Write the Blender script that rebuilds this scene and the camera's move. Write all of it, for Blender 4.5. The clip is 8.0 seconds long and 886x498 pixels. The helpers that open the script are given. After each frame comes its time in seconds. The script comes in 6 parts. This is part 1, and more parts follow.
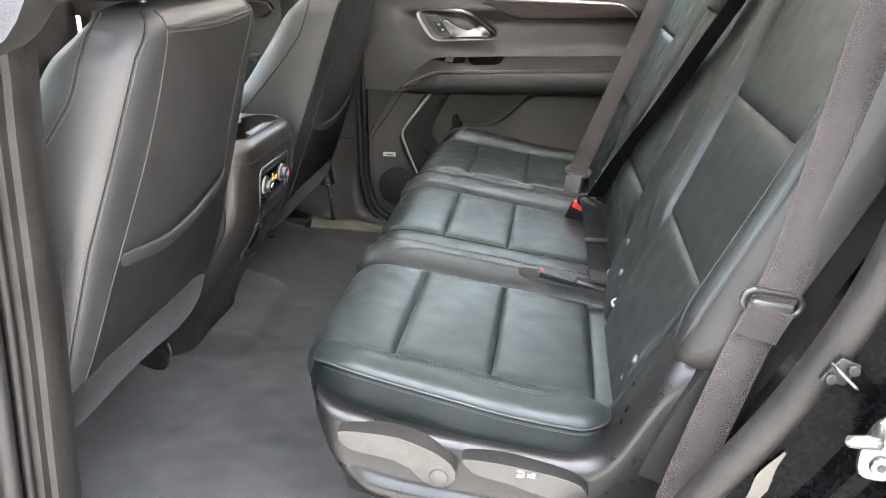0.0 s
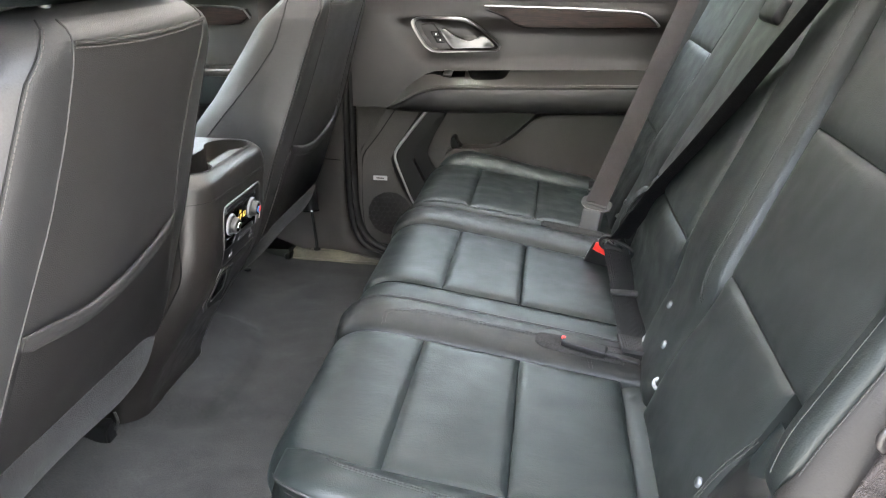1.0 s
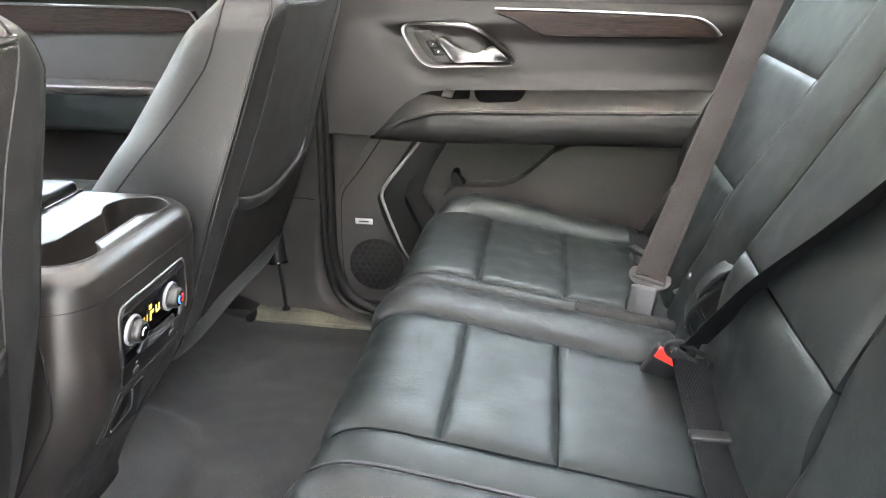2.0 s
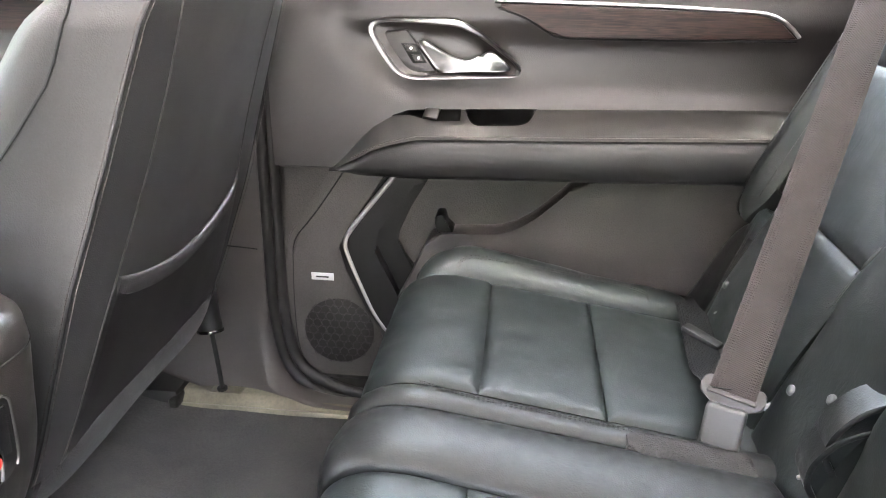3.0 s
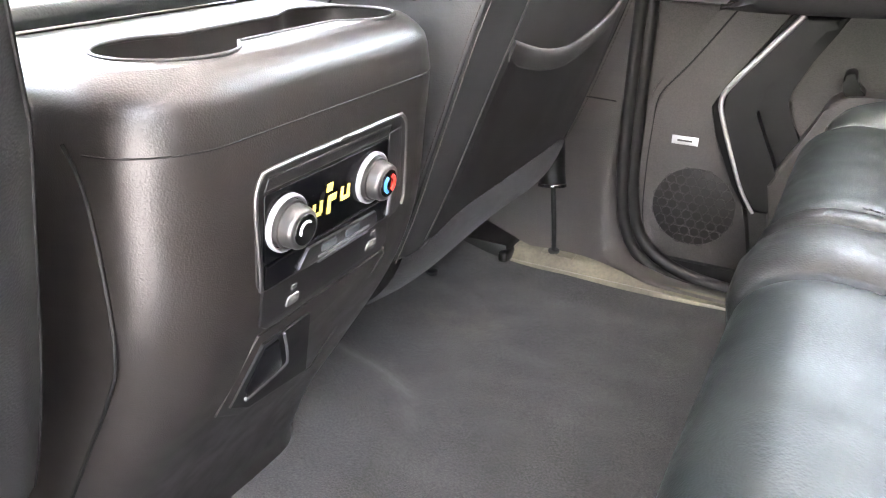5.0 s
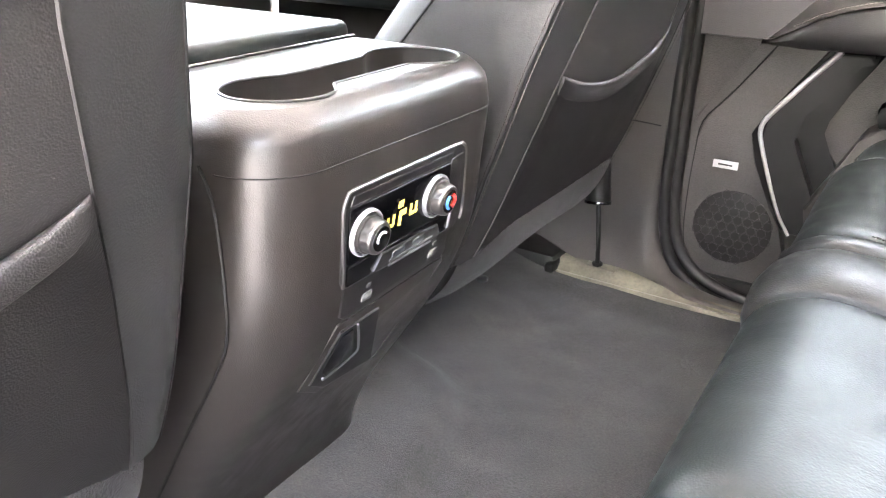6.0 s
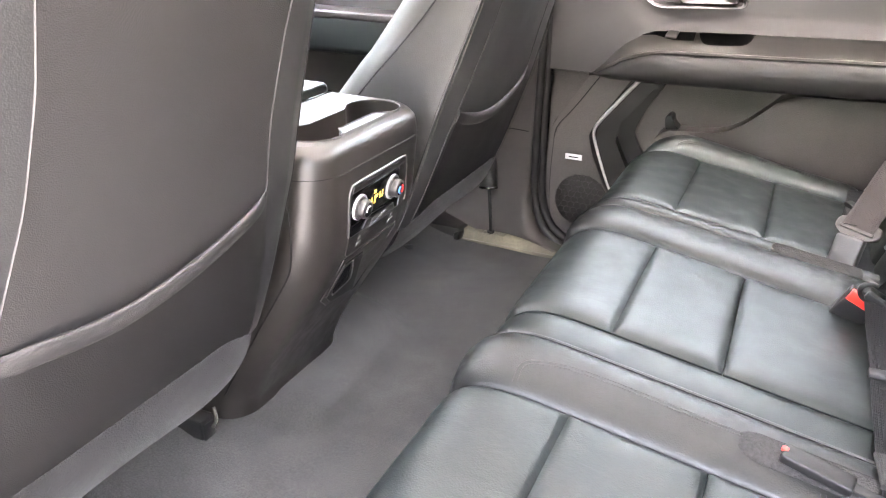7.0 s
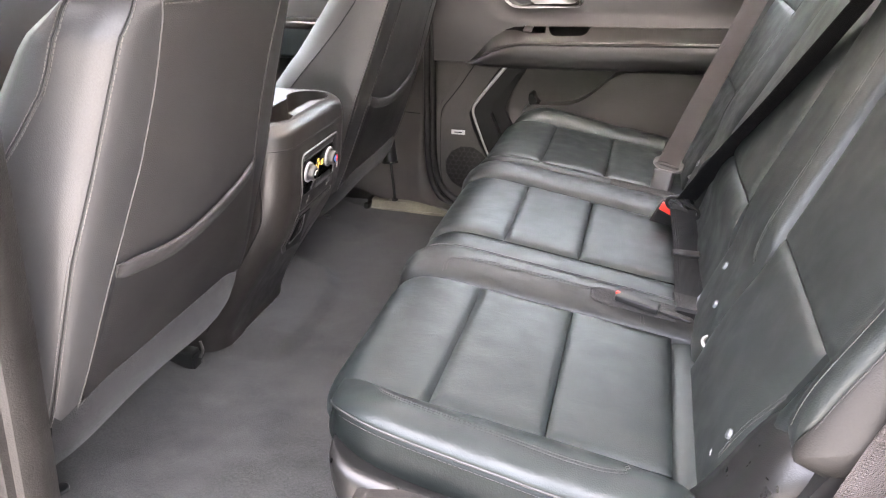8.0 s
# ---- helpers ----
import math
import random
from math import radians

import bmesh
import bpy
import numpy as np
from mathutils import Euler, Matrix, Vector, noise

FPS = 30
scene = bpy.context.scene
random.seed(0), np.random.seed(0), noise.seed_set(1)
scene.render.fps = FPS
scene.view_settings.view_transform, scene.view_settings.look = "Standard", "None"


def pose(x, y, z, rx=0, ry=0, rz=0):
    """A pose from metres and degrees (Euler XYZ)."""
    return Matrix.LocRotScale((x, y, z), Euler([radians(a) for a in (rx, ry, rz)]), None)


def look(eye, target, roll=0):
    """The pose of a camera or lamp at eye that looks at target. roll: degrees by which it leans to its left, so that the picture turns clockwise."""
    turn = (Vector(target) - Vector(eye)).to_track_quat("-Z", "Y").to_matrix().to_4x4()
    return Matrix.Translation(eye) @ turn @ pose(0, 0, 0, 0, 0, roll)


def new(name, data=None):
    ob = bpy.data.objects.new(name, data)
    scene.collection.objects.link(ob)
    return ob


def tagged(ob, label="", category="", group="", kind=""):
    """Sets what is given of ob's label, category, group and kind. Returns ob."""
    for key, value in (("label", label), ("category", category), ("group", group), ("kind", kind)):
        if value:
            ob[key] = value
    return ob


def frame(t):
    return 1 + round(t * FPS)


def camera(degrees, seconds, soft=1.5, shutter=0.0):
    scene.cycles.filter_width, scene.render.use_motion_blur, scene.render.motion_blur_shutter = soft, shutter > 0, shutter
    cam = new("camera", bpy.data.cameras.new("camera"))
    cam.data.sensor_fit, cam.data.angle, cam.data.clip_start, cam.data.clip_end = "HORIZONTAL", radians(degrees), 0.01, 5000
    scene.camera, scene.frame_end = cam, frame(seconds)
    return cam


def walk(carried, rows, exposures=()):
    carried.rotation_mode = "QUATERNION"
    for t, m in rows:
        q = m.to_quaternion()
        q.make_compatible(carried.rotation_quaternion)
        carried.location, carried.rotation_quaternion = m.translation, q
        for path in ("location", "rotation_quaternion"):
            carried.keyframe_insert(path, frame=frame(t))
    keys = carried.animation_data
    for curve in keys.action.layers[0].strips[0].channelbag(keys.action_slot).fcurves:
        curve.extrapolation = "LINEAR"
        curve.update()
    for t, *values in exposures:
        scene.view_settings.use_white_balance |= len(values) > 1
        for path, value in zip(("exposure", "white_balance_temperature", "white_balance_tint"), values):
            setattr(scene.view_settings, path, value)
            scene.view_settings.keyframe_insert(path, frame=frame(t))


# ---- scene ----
cam = camera(59.9, 8.0, 1.1)
PATH = [
    (0, (0.0634, -1.5919, 0.9038), (-0.1698, 0.0246, 0.2499), 0.10),
    (0.5, (0.0440, -1.5418, 0.8950), (-0.1751, 0.0818, 0.2499), 0.30),
    (1, (0.0158, -1.3209, 0.8853), (-0.2050, 0.3036, 0.2438), 0.40),
    (1.5, (-0.0035, -1.0815, 0.8756), (-0.2314, 0.5430, 0.2376), 0.30),
    (1.7, (-0.0202, -0.9970, 0.8721), (-0.2455, 0.6248, 0.2270), 0.30),
    (2.8, (-0.1074, -0.4998, 0.8228), (-0.2851, 1.1299, 0.1813), 0.90),
    (3, (-0.1135, -0.4400, 0.8131), (-0.2798, 1.1924, 0.1778), 0.90),
    (3.5, (-0.1214, -0.3652, 0.8008), (-0.2825, 1.2698, 0.1681), 0.90),
    (4, (-0.1461, -0.3678, 0.7436), (-0.4602, 1.2294, 0.0766), 0.90),
    (4.5, (-0.2006, -0.3925, 0.6538), (-0.7726, 1.1123, -0.0581), 0.10),
    (5, (-0.2429, -0.4127, 0.6028), (-0.9962, 0.9997, -0.1285), 0.60),
    (5.2, (-0.2464, -0.4206, 0.6002), (-1.0402, 0.9680, -0.1329), 0.90),
    (6.3, (-0.1628, -0.5843, 0.6838), (-1.0199, 0.7779, -0.0273), 1.10),
    (6.5, (-0.1294, -0.6750, 0.7154), (-0.9557, 0.7075, 0.0070), 1.00),
    (7, (0.0018, -0.9671, 0.8246), (-0.6618, 0.4919, 0.0977), 0.90),
    (7.5, (0.0528, -1.1748, 0.8730), (-0.4611, 0.3388, 0.1373), 0.80),
    (8, (0.0634, -1.3631, 0.8976), (-0.3423, 0.1839, 0.1637), 0.10),
]
EXPOSURES = [(0.0, 5.96, 6900, 10), (1.0, 5.93, 6850, 10), (1.5, 6.17, 6900, 10), (3.5, 6.96, 6850, 17), (5.0, 7.20, 6950, 17), (6.5, 7.34, 7100, 18), (8.0, 6.39, 7200, 20)]
walk(cam, [(t, look(eye, target, roll)) for t, eye, target, roll in PATH], EXPOSURES)


# ---- daylight ----
def daylight():
    w = bpy.data.worlds.new("world")
    scene.world = w
    w.use_nodes = True
    nt = w.node_tree
    sky = nt.nodes.new("ShaderNodeTexSky")
    sky.sky_type, sky.sun_disc = "NISHITA", False
    sky.sun_elevation, sky.sun_rotation = radians(SUN_UP), radians(SUN_TURN)
    sky.dust_density, sky.ozone_density = 3.0, 1.0
    bg = nt.nodes["Background"]
    bg.inputs["Strength"].default_value = SKY
    cloud = nt.nodes.new("ShaderNodeHueSaturation")
    cloud.inputs["Saturation"].default_value = 0.5
    nt.links.new(sky.outputs[0], cloud.inputs["Color"])
    nt.links.new(cloud.outputs[0], bg.inputs[0])
    sun = new("sun", bpy.data.lights.new("sun", "SUN"))
    sun.data.energy, sun.data.angle, sun.data.color = SUN, radians(12), (1.0, 0.95, 0.87)
    a, e = radians(SUN_TURN), radians(SUN_UP)
    way = Vector((math.sin(a) * math.cos(e), math.cos(a) * math.cos(e), math.sin(e)))
    sun.matrix_world = look(way * 20, (0, 0, 0))


SKY, SUN, SUN_UP, SUN_TURN = 0.15, 0.5, 86, 10
daylight()


# ---- materials ----
def mat(name, color, rough=0.5, metal=0.0, grain=0.0, scale=300.0, vary=0.25, vscale=8.0, rvary=0.06, kind="noise", spec=0.5, sheen=0.0, coat=0.0, crease=0.0, relief=0.001, speck=0.0, sscale=0.0):
    m = bpy.data.materials.new(name)
    m.use_nodes = True
    nt = m.node_tree
    n, l = nt.nodes, nt.links
    b = n["Principled BSDF"]
    b.inputs["Metallic"].default_value = metal
    b.inputs["Specular IOR Level"].default_value = spec
    b.inputs["Sheen Weight"].default_value = sheen
    b.inputs["Coat Weight"].default_value = coat
    co = n.new("ShaderNodeTexCoord")
    big = n.new("ShaderNodeTexNoise")
    big.inputs["Scale"].default_value, big.inputs["Detail"].default_value = vscale, 6
    l.new(co.outputs["Object"], big.inputs["Vector"])
    ramp = n.new("ShaderNodeMapRange")
    ramp.inputs["From Min"].default_value, ramp.inputs["From Max"].default_value = 0.3, 0.7
    ramp.inputs["To Min"].default_value, ramp.inputs["To Max"].default_value = 1 - vary, 1 + vary
    l.new(big.outputs["Fac"], ramp.inputs["Value"])
    mul = n.new("ShaderNodeVectorMath")
    mul.operation = "SCALE"
    mul.inputs[0].default_value = color
    l.new(ramp.outputs[0], mul.inputs["Scale"])
    l.new(mul.outputs[0], b.inputs["Base Color"])
    if speck:
        sp = n.new("ShaderNodeTexNoise")
        sp.inputs["Scale"].default_value, sp.inputs["Detail"].default_value = sscale or scale * 0.7, 3
        l.new(co.outputs["Object"], sp.inputs["Vector"])
        r3 = n.new("ShaderNodeMapRange")
        r3.inputs["From Min"].default_value, r3.inputs["From Max"].default_value = 0.3, 0.7
        r3.inputs["To Min"].default_value, r3.inputs["To Max"].default_value = 1 - speck, 1 + speck
        l.new(sp.outputs["Fac"], r3.inputs["Value"])
        mul2 = n.new("ShaderNodeVectorMath")
        mul2.operation = "SCALE"
        l.new(mul.outputs[0], mul2.inputs[0])
        l.new(r3.outputs[0], mul2.inputs["Scale"])
        l.new(mul2.outputs[0], b.inputs["Base Color"])
    r2 = n.new("ShaderNodeMapRange")
    r2.inputs["From Min"].default_value, r2.inputs["From Max"].default_value = 0.3, 0.7
    r2.inputs["To Min"].default_value, r2.inputs["To Max"].default_value = rough - rvary / 2, rough + rvary / 2
    mid = n.new("ShaderNodeTexNoise")
    mid.inputs["Scale"].default_value, mid.inputs["Detail"].default_value = vscale * 5, 4
    l.new(co.outputs["Object"], mid.inputs["Vector"])
    l.new(mid.outputs["Fac"], r2.inputs["Value"])
    l.new(r2.outputs[0], b.inputs["Roughness"])
    if grain:
        if kind == "cell":
            t = n.new("ShaderNodeTexVoronoi")
            t.feature = "SMOOTH_F1"
            out = t.outputs["Distance"]
        else:
            t = n.new("ShaderNodeTexNoise")
            t.inputs["Detail"].default_value = 5
            out = t.outputs["Fac"]
        t.inputs["Scale"].default_value = scale
        l.new(co.outputs["Object"], t.inputs["Vector"])
        bump = n.new("ShaderNodeBump")
        bump.inputs["Strength"].default_value, bump.inputs["Distance"].default_value = grain, relief
        l.new(out, bump.inputs["Height"])
        l.new(bump.outputs[0], b.inputs["Normal"])
        if crease:
            mp = n.new("ShaderNodeMapping")
            mp.inputs["Rotation"].default_value, mp.inputs["Scale"].default_value = (0.2, 0.3, 0.5), (30, 46, 34)
            cr = n.new("ShaderNodeTexNoise")
            cr.inputs["Scale"].default_value, cr.inputs["Detail"].default_value, cr.inputs["Distortion"].default_value = 1.0, 5, 1.2
            l.new(co.outputs["Object"], mp.inputs[0])
            l.new(mp.outputs[0], cr.inputs["Vector"])
            b2 = n.new("ShaderNodeBump")
            b2.inputs["Strength"].default_value, b2.inputs["Distance"].default_value = crease, 0.004
            # sharp folds, in some places only
            def maths(op, x, y):
                k = n.new("ShaderNodeMath")
                k.operation = op
                for sock, v in zip(k.inputs, (x, y)):
                    if isinstance(v, float):
                        sock.default_value = v
                    else:
                        l.new(v, sock)
                return k.outputs[0]

            where = n.new("ShaderNodeTexNoise")
            where.inputs["Scale"].default_value, where.inputs["Detail"].default_value = 9.0, 2
            l.new(co.outputs["Object"], where.inputs["Vector"])
            ridge = maths("POWER", maths("MULTIPLY", maths("ABSOLUTE", maths("SUBTRACT", cr.outputs["Fac"], 0.5), 0.0), 4.0), 0.6)
            patch = maths("MULTIPLY", maths("MAXIMUM", maths("SUBTRACT", where.outputs["Fac"], 0.46), 0.0), 6.0)
            l.new(maths("ADD", maths("MULTIPLY", ridge, maths("MINIMUM", patch, 1.0)), maths("MULTIPLY", cr.outputs["Fac"], 0.6)), b2.inputs["Height"])
            l.new(b2.outputs[0], bump.inputs["Normal"])
    return m


def wood_mat():
    m = mat("dark_wood_grain", (0.06, 0.035, 0.025), 0.45, vary=0.2, spec=0.22)
    nt = m.node_tree
    n, l = nt.nodes, nt.links
    co = n.new("ShaderNodeTexCoord")
    mp = n.new("ShaderNodeMapping")
    mp.inputs["Scale"].default_value = (3, 20, 60)
    w = n.new("ShaderNodeTexNoise")
    w.inputs["Scale"].default_value, w.inputs["Detail"].default_value, w.inputs["Distortion"].default_value = 6, 8, 1.5
    c = n.new("ShaderNodeValToRGB")
    c.color_ramp.elements[0].position, c.color_ramp.elements[0].color = 0.36, (0.004, 0.0024, 0.0020, 1)
    c.color_ramp.elements[1].position, c.color_ramp.elements[1].color = 0.68, (0.030, 0.0158, 0.0125, 1)
    l.new(co.outputs["Object"], mp.inputs[0])
    l.new(mp.outputs[0], w.inputs["Vector"])
    l.new(w.outputs["Fac"], c.inputs[0])
    l.new(c.outputs[0], n["Principled BSDF"].inputs["Base Color"])
    return m


def webbing_mat(name, color):
    m = mat(name, color, 0.7, vary=0.12, vscale=20, spec=0.12)
    nt = m.node_tree
    n, l = nt.nodes, nt.links
    uv = n.new("ShaderNodeUVMap")
    def wave(way, scale):
        w = n.new("ShaderNodeTexWave")
        w.wave_type, w.bands_direction = "BANDS", way
        w.inputs["Scale"].default_value, w.inputs["Distortion"].default_value = scale, 0.6
        l.new(uv.outputs[0], w.inputs["Vector"])
        return w.outputs["Fac"]

    def maths(op, x, y):
        k = n.new("ShaderNodeMath")
        k.operation = op
        for s, v in zip(k.inputs, (x, y)):
            if isinstance(v, float):
                s.default_value = v
            else:
                l.new(v, s)
        return k.outputs[0]

    sep = n.new("ShaderNodeSeparateXYZ")
    l.new(uv.outputs[0], sep.inputs[0])
    off = maths("ABSOLUTE", maths("SUBTRACT", sep.outputs["X"], 0.0238), 0.0)
    edge = maths("MULTIPLY", maths("GREATER_THAN", off, 0.0135), maths("LESS_THAN", off, 0.0215))
    fine = maths("MULTIPLY", maths("ADD", wave("DIAGONAL", 230), wave("X", 160)), 0.35)
    chain = maths("MULTIPLY", maths("MULTIPLY", wave("Y", 95), wave("X", 80)), edge)
    bump = n.new("ShaderNodeBump")
    bump.inputs["Strength"].default_value, bump.inputs["Distance"].default_value = 0.75, 0.0013
    l.new(maths("ADD", fine, chain), bump.inputs["Height"])
    l.new(bump.outputs[0], n["Principled BSDF"].inputs["Normal"])
    return m


def glass_mat(name, color):
    m = bpy.data.materials.new(name)
    m.use_nodes = True
    b = m.node_tree.nodes["Principled BSDF"]
    b.inputs["Transmission Weight"].default_value, b.inputs["Roughness"].default_value, b.inputs["IOR"].default_value = 1, 0.0, 1.1
    b.inputs["Base Color"].default_value = (*color, 1)
    return m


def glow_mat(name, color, power):
    m = bpy.data.materials.new(name)
    m.use_nodes = True
    b = m.node_tree.nodes["Principled BSDF"]
    b.inputs["Base Color"].default_value = (*color, 1)
    b.inputs["Emission Color"].default_value, b.inputs["Emission Strength"].default_value = (*color, 1), power
    return m


LEATHER = mat("black_leather", (0.0082, 0.0107, 0.0105), 0.42, grain=0.17, scale=620, vary=0.22, vscale=5, kind="cell", rvary=0.18, spec=0.23, crease=0.05, relief=0.0011, speck=0.10, sscale=420)
# the same leather, lighter and with more sheen, to put in the backrests' extra light
LEATHER_BACK = mat("brightened_back_leather", (0.0092, 0.0112, 0.0105), 0.47, grain=0.17, scale=620, vary=0.22, vscale=5, kind="cell", rvary=0.16, spec=0.36, crease=0.07, relief=0.001, speck=0.10, sscale=420)
LEATHER_WORN = mat("worn_black_leather", (0.0084, 0.0090, 0.0088), 0.44, grain=0.2, scale=600, vary=0.25, vscale=14, kind="cell", rvary=0.2, spec=0.25, crease=0.06, relief=0.0010, speck=0.18, sscale=380)
for leather in (LEATHER, LEATHER_WORN, LEATHER_BACK):
    leather.node_tree.nodes["Principled BSDF"].inputs["Specular Tint"].default_value = (0.96, 1.0, 1.0, 1)
VINYL = mat("seat_side_leather", (0.0200, 0.0198, 0.0196), 0.48, grain=0.2, scale=700, vary=0.14, vscale=3, kind="cell", relief=0.001, speck=0.14, sscale=480)
BACK_VINYL = mat("smooth_seat_back_vinyl", (0.0215, 0.0203, 0.0197), 0.42, grain=0.35, scale=800, vary=0.14, vscale=3, kind="cell", speck=0.08, sscale=500)
PLASTIC = mat("black_grained_plastic", (0.0152, 0.0129, 0.0114), 0.35, grain=0.18, scale=1000, vary=0.2, kind="cell", relief=0.0009, rvary=0.12, speck=0.08, sscale=600, spec=0.6)
PLASTIC_SOFT = mat("soft_touch_door_plastic", (0.0190, 0.0167, 0.0155), 0.39, grain=0.22, scale=700, vary=0.18, kind="cell", speck=0.08, sscale=500)
PLASTIC_ROUGH = mat("coarse_door_plastic", (0.047, 0.0420, 0.0395), 0.5, grain=0.6, scale=420, vary=0.15, relief=0.0013, speck=0.2, sscale=420)
DARK = mat("matt_black_plastic", (0.007, 0.007, 0.007), 0.5, grain=0.2, scale=300, spec=0.25)
RUBBER = mat("rubber_seal", (0.009, 0.0082, 0.008), 0.5, grain=0.3, scale=200, spec=0.3)
PLASTIC_DARK = mat("smooth_black_plastic", (0.010, 0.0092, 0.009), 0.32, grain=0.2, scale=700, vary=0.15, kind="cell")
PILLAR = mat("lower_pillar_plastic", (0.070, 0.0630, 0.0578), 0.46, grain=0.4, scale=600, vary=0.12, kind="cell", speck=0.1, sscale=500)
SEAL_GREY = mat("pillar_trim_plastic", (0.0100, 0.0090, 0.0081), 0.42, grain=0.5, scale=400, vary=0.35, vscale=14, spec=0.2, speck=0.3, sscale=300)
CARPET = mat("grey_carpet", (0.029, 0.0286, 0.0272), 0.95, grain=0.6, scale=600, vary=0.22, vscale=9, sheen=0.12, spec=0.03, relief=0.0016, speck=0.45, sscale=420)
def stain(m, color):
    nt = m.node_tree
    n, l = nt.nodes, nt.links
    b = n["Principled BSDF"]
    old = b.inputs["Base Color"].links[0].from_socket
    co = n.new("ShaderNodeTexCoord")
    t = n.new("ShaderNodeTexNoise")
    t.inputs["Scale"].default_value, t.inputs["Detail"].default_value, t.inputs["Roughness"].default_value = 3.2, 9, 0.7
    r = n.new("ShaderNodeMapRange")
    r.inputs["From Min"].default_value, r.inputs["From Max"].default_value, r.inputs["To Max"].default_value = 0.60, 0.74, 0.4
    mix = n.new("ShaderNodeMix")
    mix.data_type = "RGBA"
    l.new(co.outputs["Object"], t.inputs["Vector"])
    l.new(t.outputs["Fac"], r.inputs["Value"])
    l.new(r.outputs[0], mix.inputs["Factor"])
    l.new(old, mix.inputs["A"])
    mix.inputs["B"].default_value = (*color, 1)
    l.new(mix.outputs["Result"], b.inputs["Base Color"])


stain(CARPET, (0.075, 0.068, 0.052))
FLAP = mat("grey_felt_flap", (0.0165, 0.0162, 0.0160), 0.95, grain=0.6, scale=420, vary=0.3, vscale=40, sheen=0.12, spec=0.05, relief=0.002, speck=0.4, sscale=420)
CHROME = mat("satin_chrome", (0.25, 0.248, 0.246), 0.36, 1.0, vary=0.05, rvary=0.08)
DARK_CHROME = mat("dark_chrome", (0.16, 0.155, 0.15), 0.30, 0.9, vary=0.06)
SILVER = mat("silver_trim", (0.28, 0.285, 0.29), 0.32, 0.9, vary=0.05)
STEEL = mat("zinc_plated_steel", (0.15, 0.148, 0.142), 0.36, 1.0, vary=0.3, vscale=60, rvary=0.2)
THREAD = mat("grey_thread", (0.023, 0.0222, 0.0214), 0.8)
WING_SIDE = mat("brownish_side_leather", (0.0112, 0.0102, 0.0092), 0.50, grain=0.2, scale=650, vary=0.2, vscale=6, kind="cell", relief=0.001, spec=0.28, speck=0.12, sscale=420)
PIPING = mat("leather_piping", (0.0105, 0.0108, 0.0105), 0.60, grain=0.4, scale=500)
PIPING_LIGHT = mat("seam_edge", (0.0165, 0.0158, 0.0152), 0.5, grain=0.4, scale=500)
TAN = mat("dusty_sill_plastic", (0.108, 0.098, 0.068), 0.5, grain=0.5, scale=260, vary=0.4, vscale=11, speck=0.15, sscale=200)
DULL_TAN = mat("dull_tan", (0.026, 0.0225, 0.0175), 0.5, grain=0.4, scale=200, vary=0.3, vscale=30)
ARMREST = mat("padded_armrest_vinyl", (0.027, 0.0252, 0.0232), 0.46, grain=0.15, scale=800, vary=0.12, kind="cell", spec=0.24)
# near-black that stands for the shade inside the armrest hollows
HOLLOW_SHADE = mat("black_hollow_shade", (0.003, 0.003, 0.003), 0.8, grain=0.3, scale=400, spec=0.06)
GRILLE_MESH = mat("grille_web_plastic", (0.026, 0.0238, 0.0225), 0.55, grain=0.3, scale=500, vary=0.12, spec=0.3)
GUIDE = mat("white_guide_plastic", (0.24, 0.24, 0.235), 0.45, vary=0.1)
GRILLE = mat("grille_plastic", (0.016, 0.0145, 0.0138), 0.55, grain=0.3, scale=500, vary=0.12, spec=0.3)
WEATHERSTRIP = mat("weatherstrip_rubber", (0.0068, 0.0062, 0.0058), 0.42, grain=0.5, scale=400, vary=0.3, vscale=14, spec=0.2, speck=0.25, sscale=250)
SATIN = mat("satin_silver", (0.42, 0.42, 0.415), 0.40, 0.5, vary=0.05)
SHIELD = mat("shield_plastic", (0.0055, 0.0054, 0.0053), 0.33, grain=0.15, scale=700, vary=0.25, kind="cell", spec=0.27, rvary=0.14)
BADGE = mat("silver_badge", (0.55, 0.55, 0.56), 0.35, 0.3, vary=0.05)
LEVER_DARK = mat("worn_black_plastic", (0.0075, 0.0070, 0.0066), 0.38, grain=0.4, scale=400, vary=0.3, vscale=45, rvary=0.2)
LEVER = mat("worn_grey_plastic", (0.0125, 0.0110, 0.0098), 0.40, grain=0.5, scale=400, vary=0.35, vscale=45, rvary=0.2, speck=0.2, sscale=260)
GLOSS = mat("gloss_black", (0.006, 0.006, 0.006), 0.08, vary=0.05, coat=0.5)
PAINT = mat("black_car_paint", (0.0016, 0.0016, 0.0018), 0.22, vary=0.5, vscale=30, spec=0.06, speck=0.8, sscale=160)
WHITE = mat("white_print", (0.75, 0.75, 0.75), 0.5, vary=0.05)
RED = mat("red_button", (0.65, 0.03, 0.02), 0.4, vary=0.1)
BLUE = mat("blue_print", (0.05, 0.22, 0.55), 0.4, vary=0.05)
FELT = mat("dark_felt", (0.024, 0.0232, 0.0228), 0.95, grain=0.8, scale=420, vary=0.2, spec=0.1, relief=0.002, speck=0.3)
THREAD_DULL = mat("dull_brown_thread", (0.034, 0.028, 0.026), 0.8)
THREAD_PALE = mat("pale_thread", (0.072, 0.066, 0.062), 0.8)
BUTTON = mat("grey_snap_button", (0.055, 0.060, 0.064), 0.4, vary=0.1)
TONGUE = mat("moulded_tongue_plastic", (0.0185, 0.0170, 0.0160), 0.42, grain=0.2, scale=600, vary=0.12)
PORT_GREY = mat("pale_port_plastic", (0.13, 0.125, 0.12), 0.45, vary=0.1)
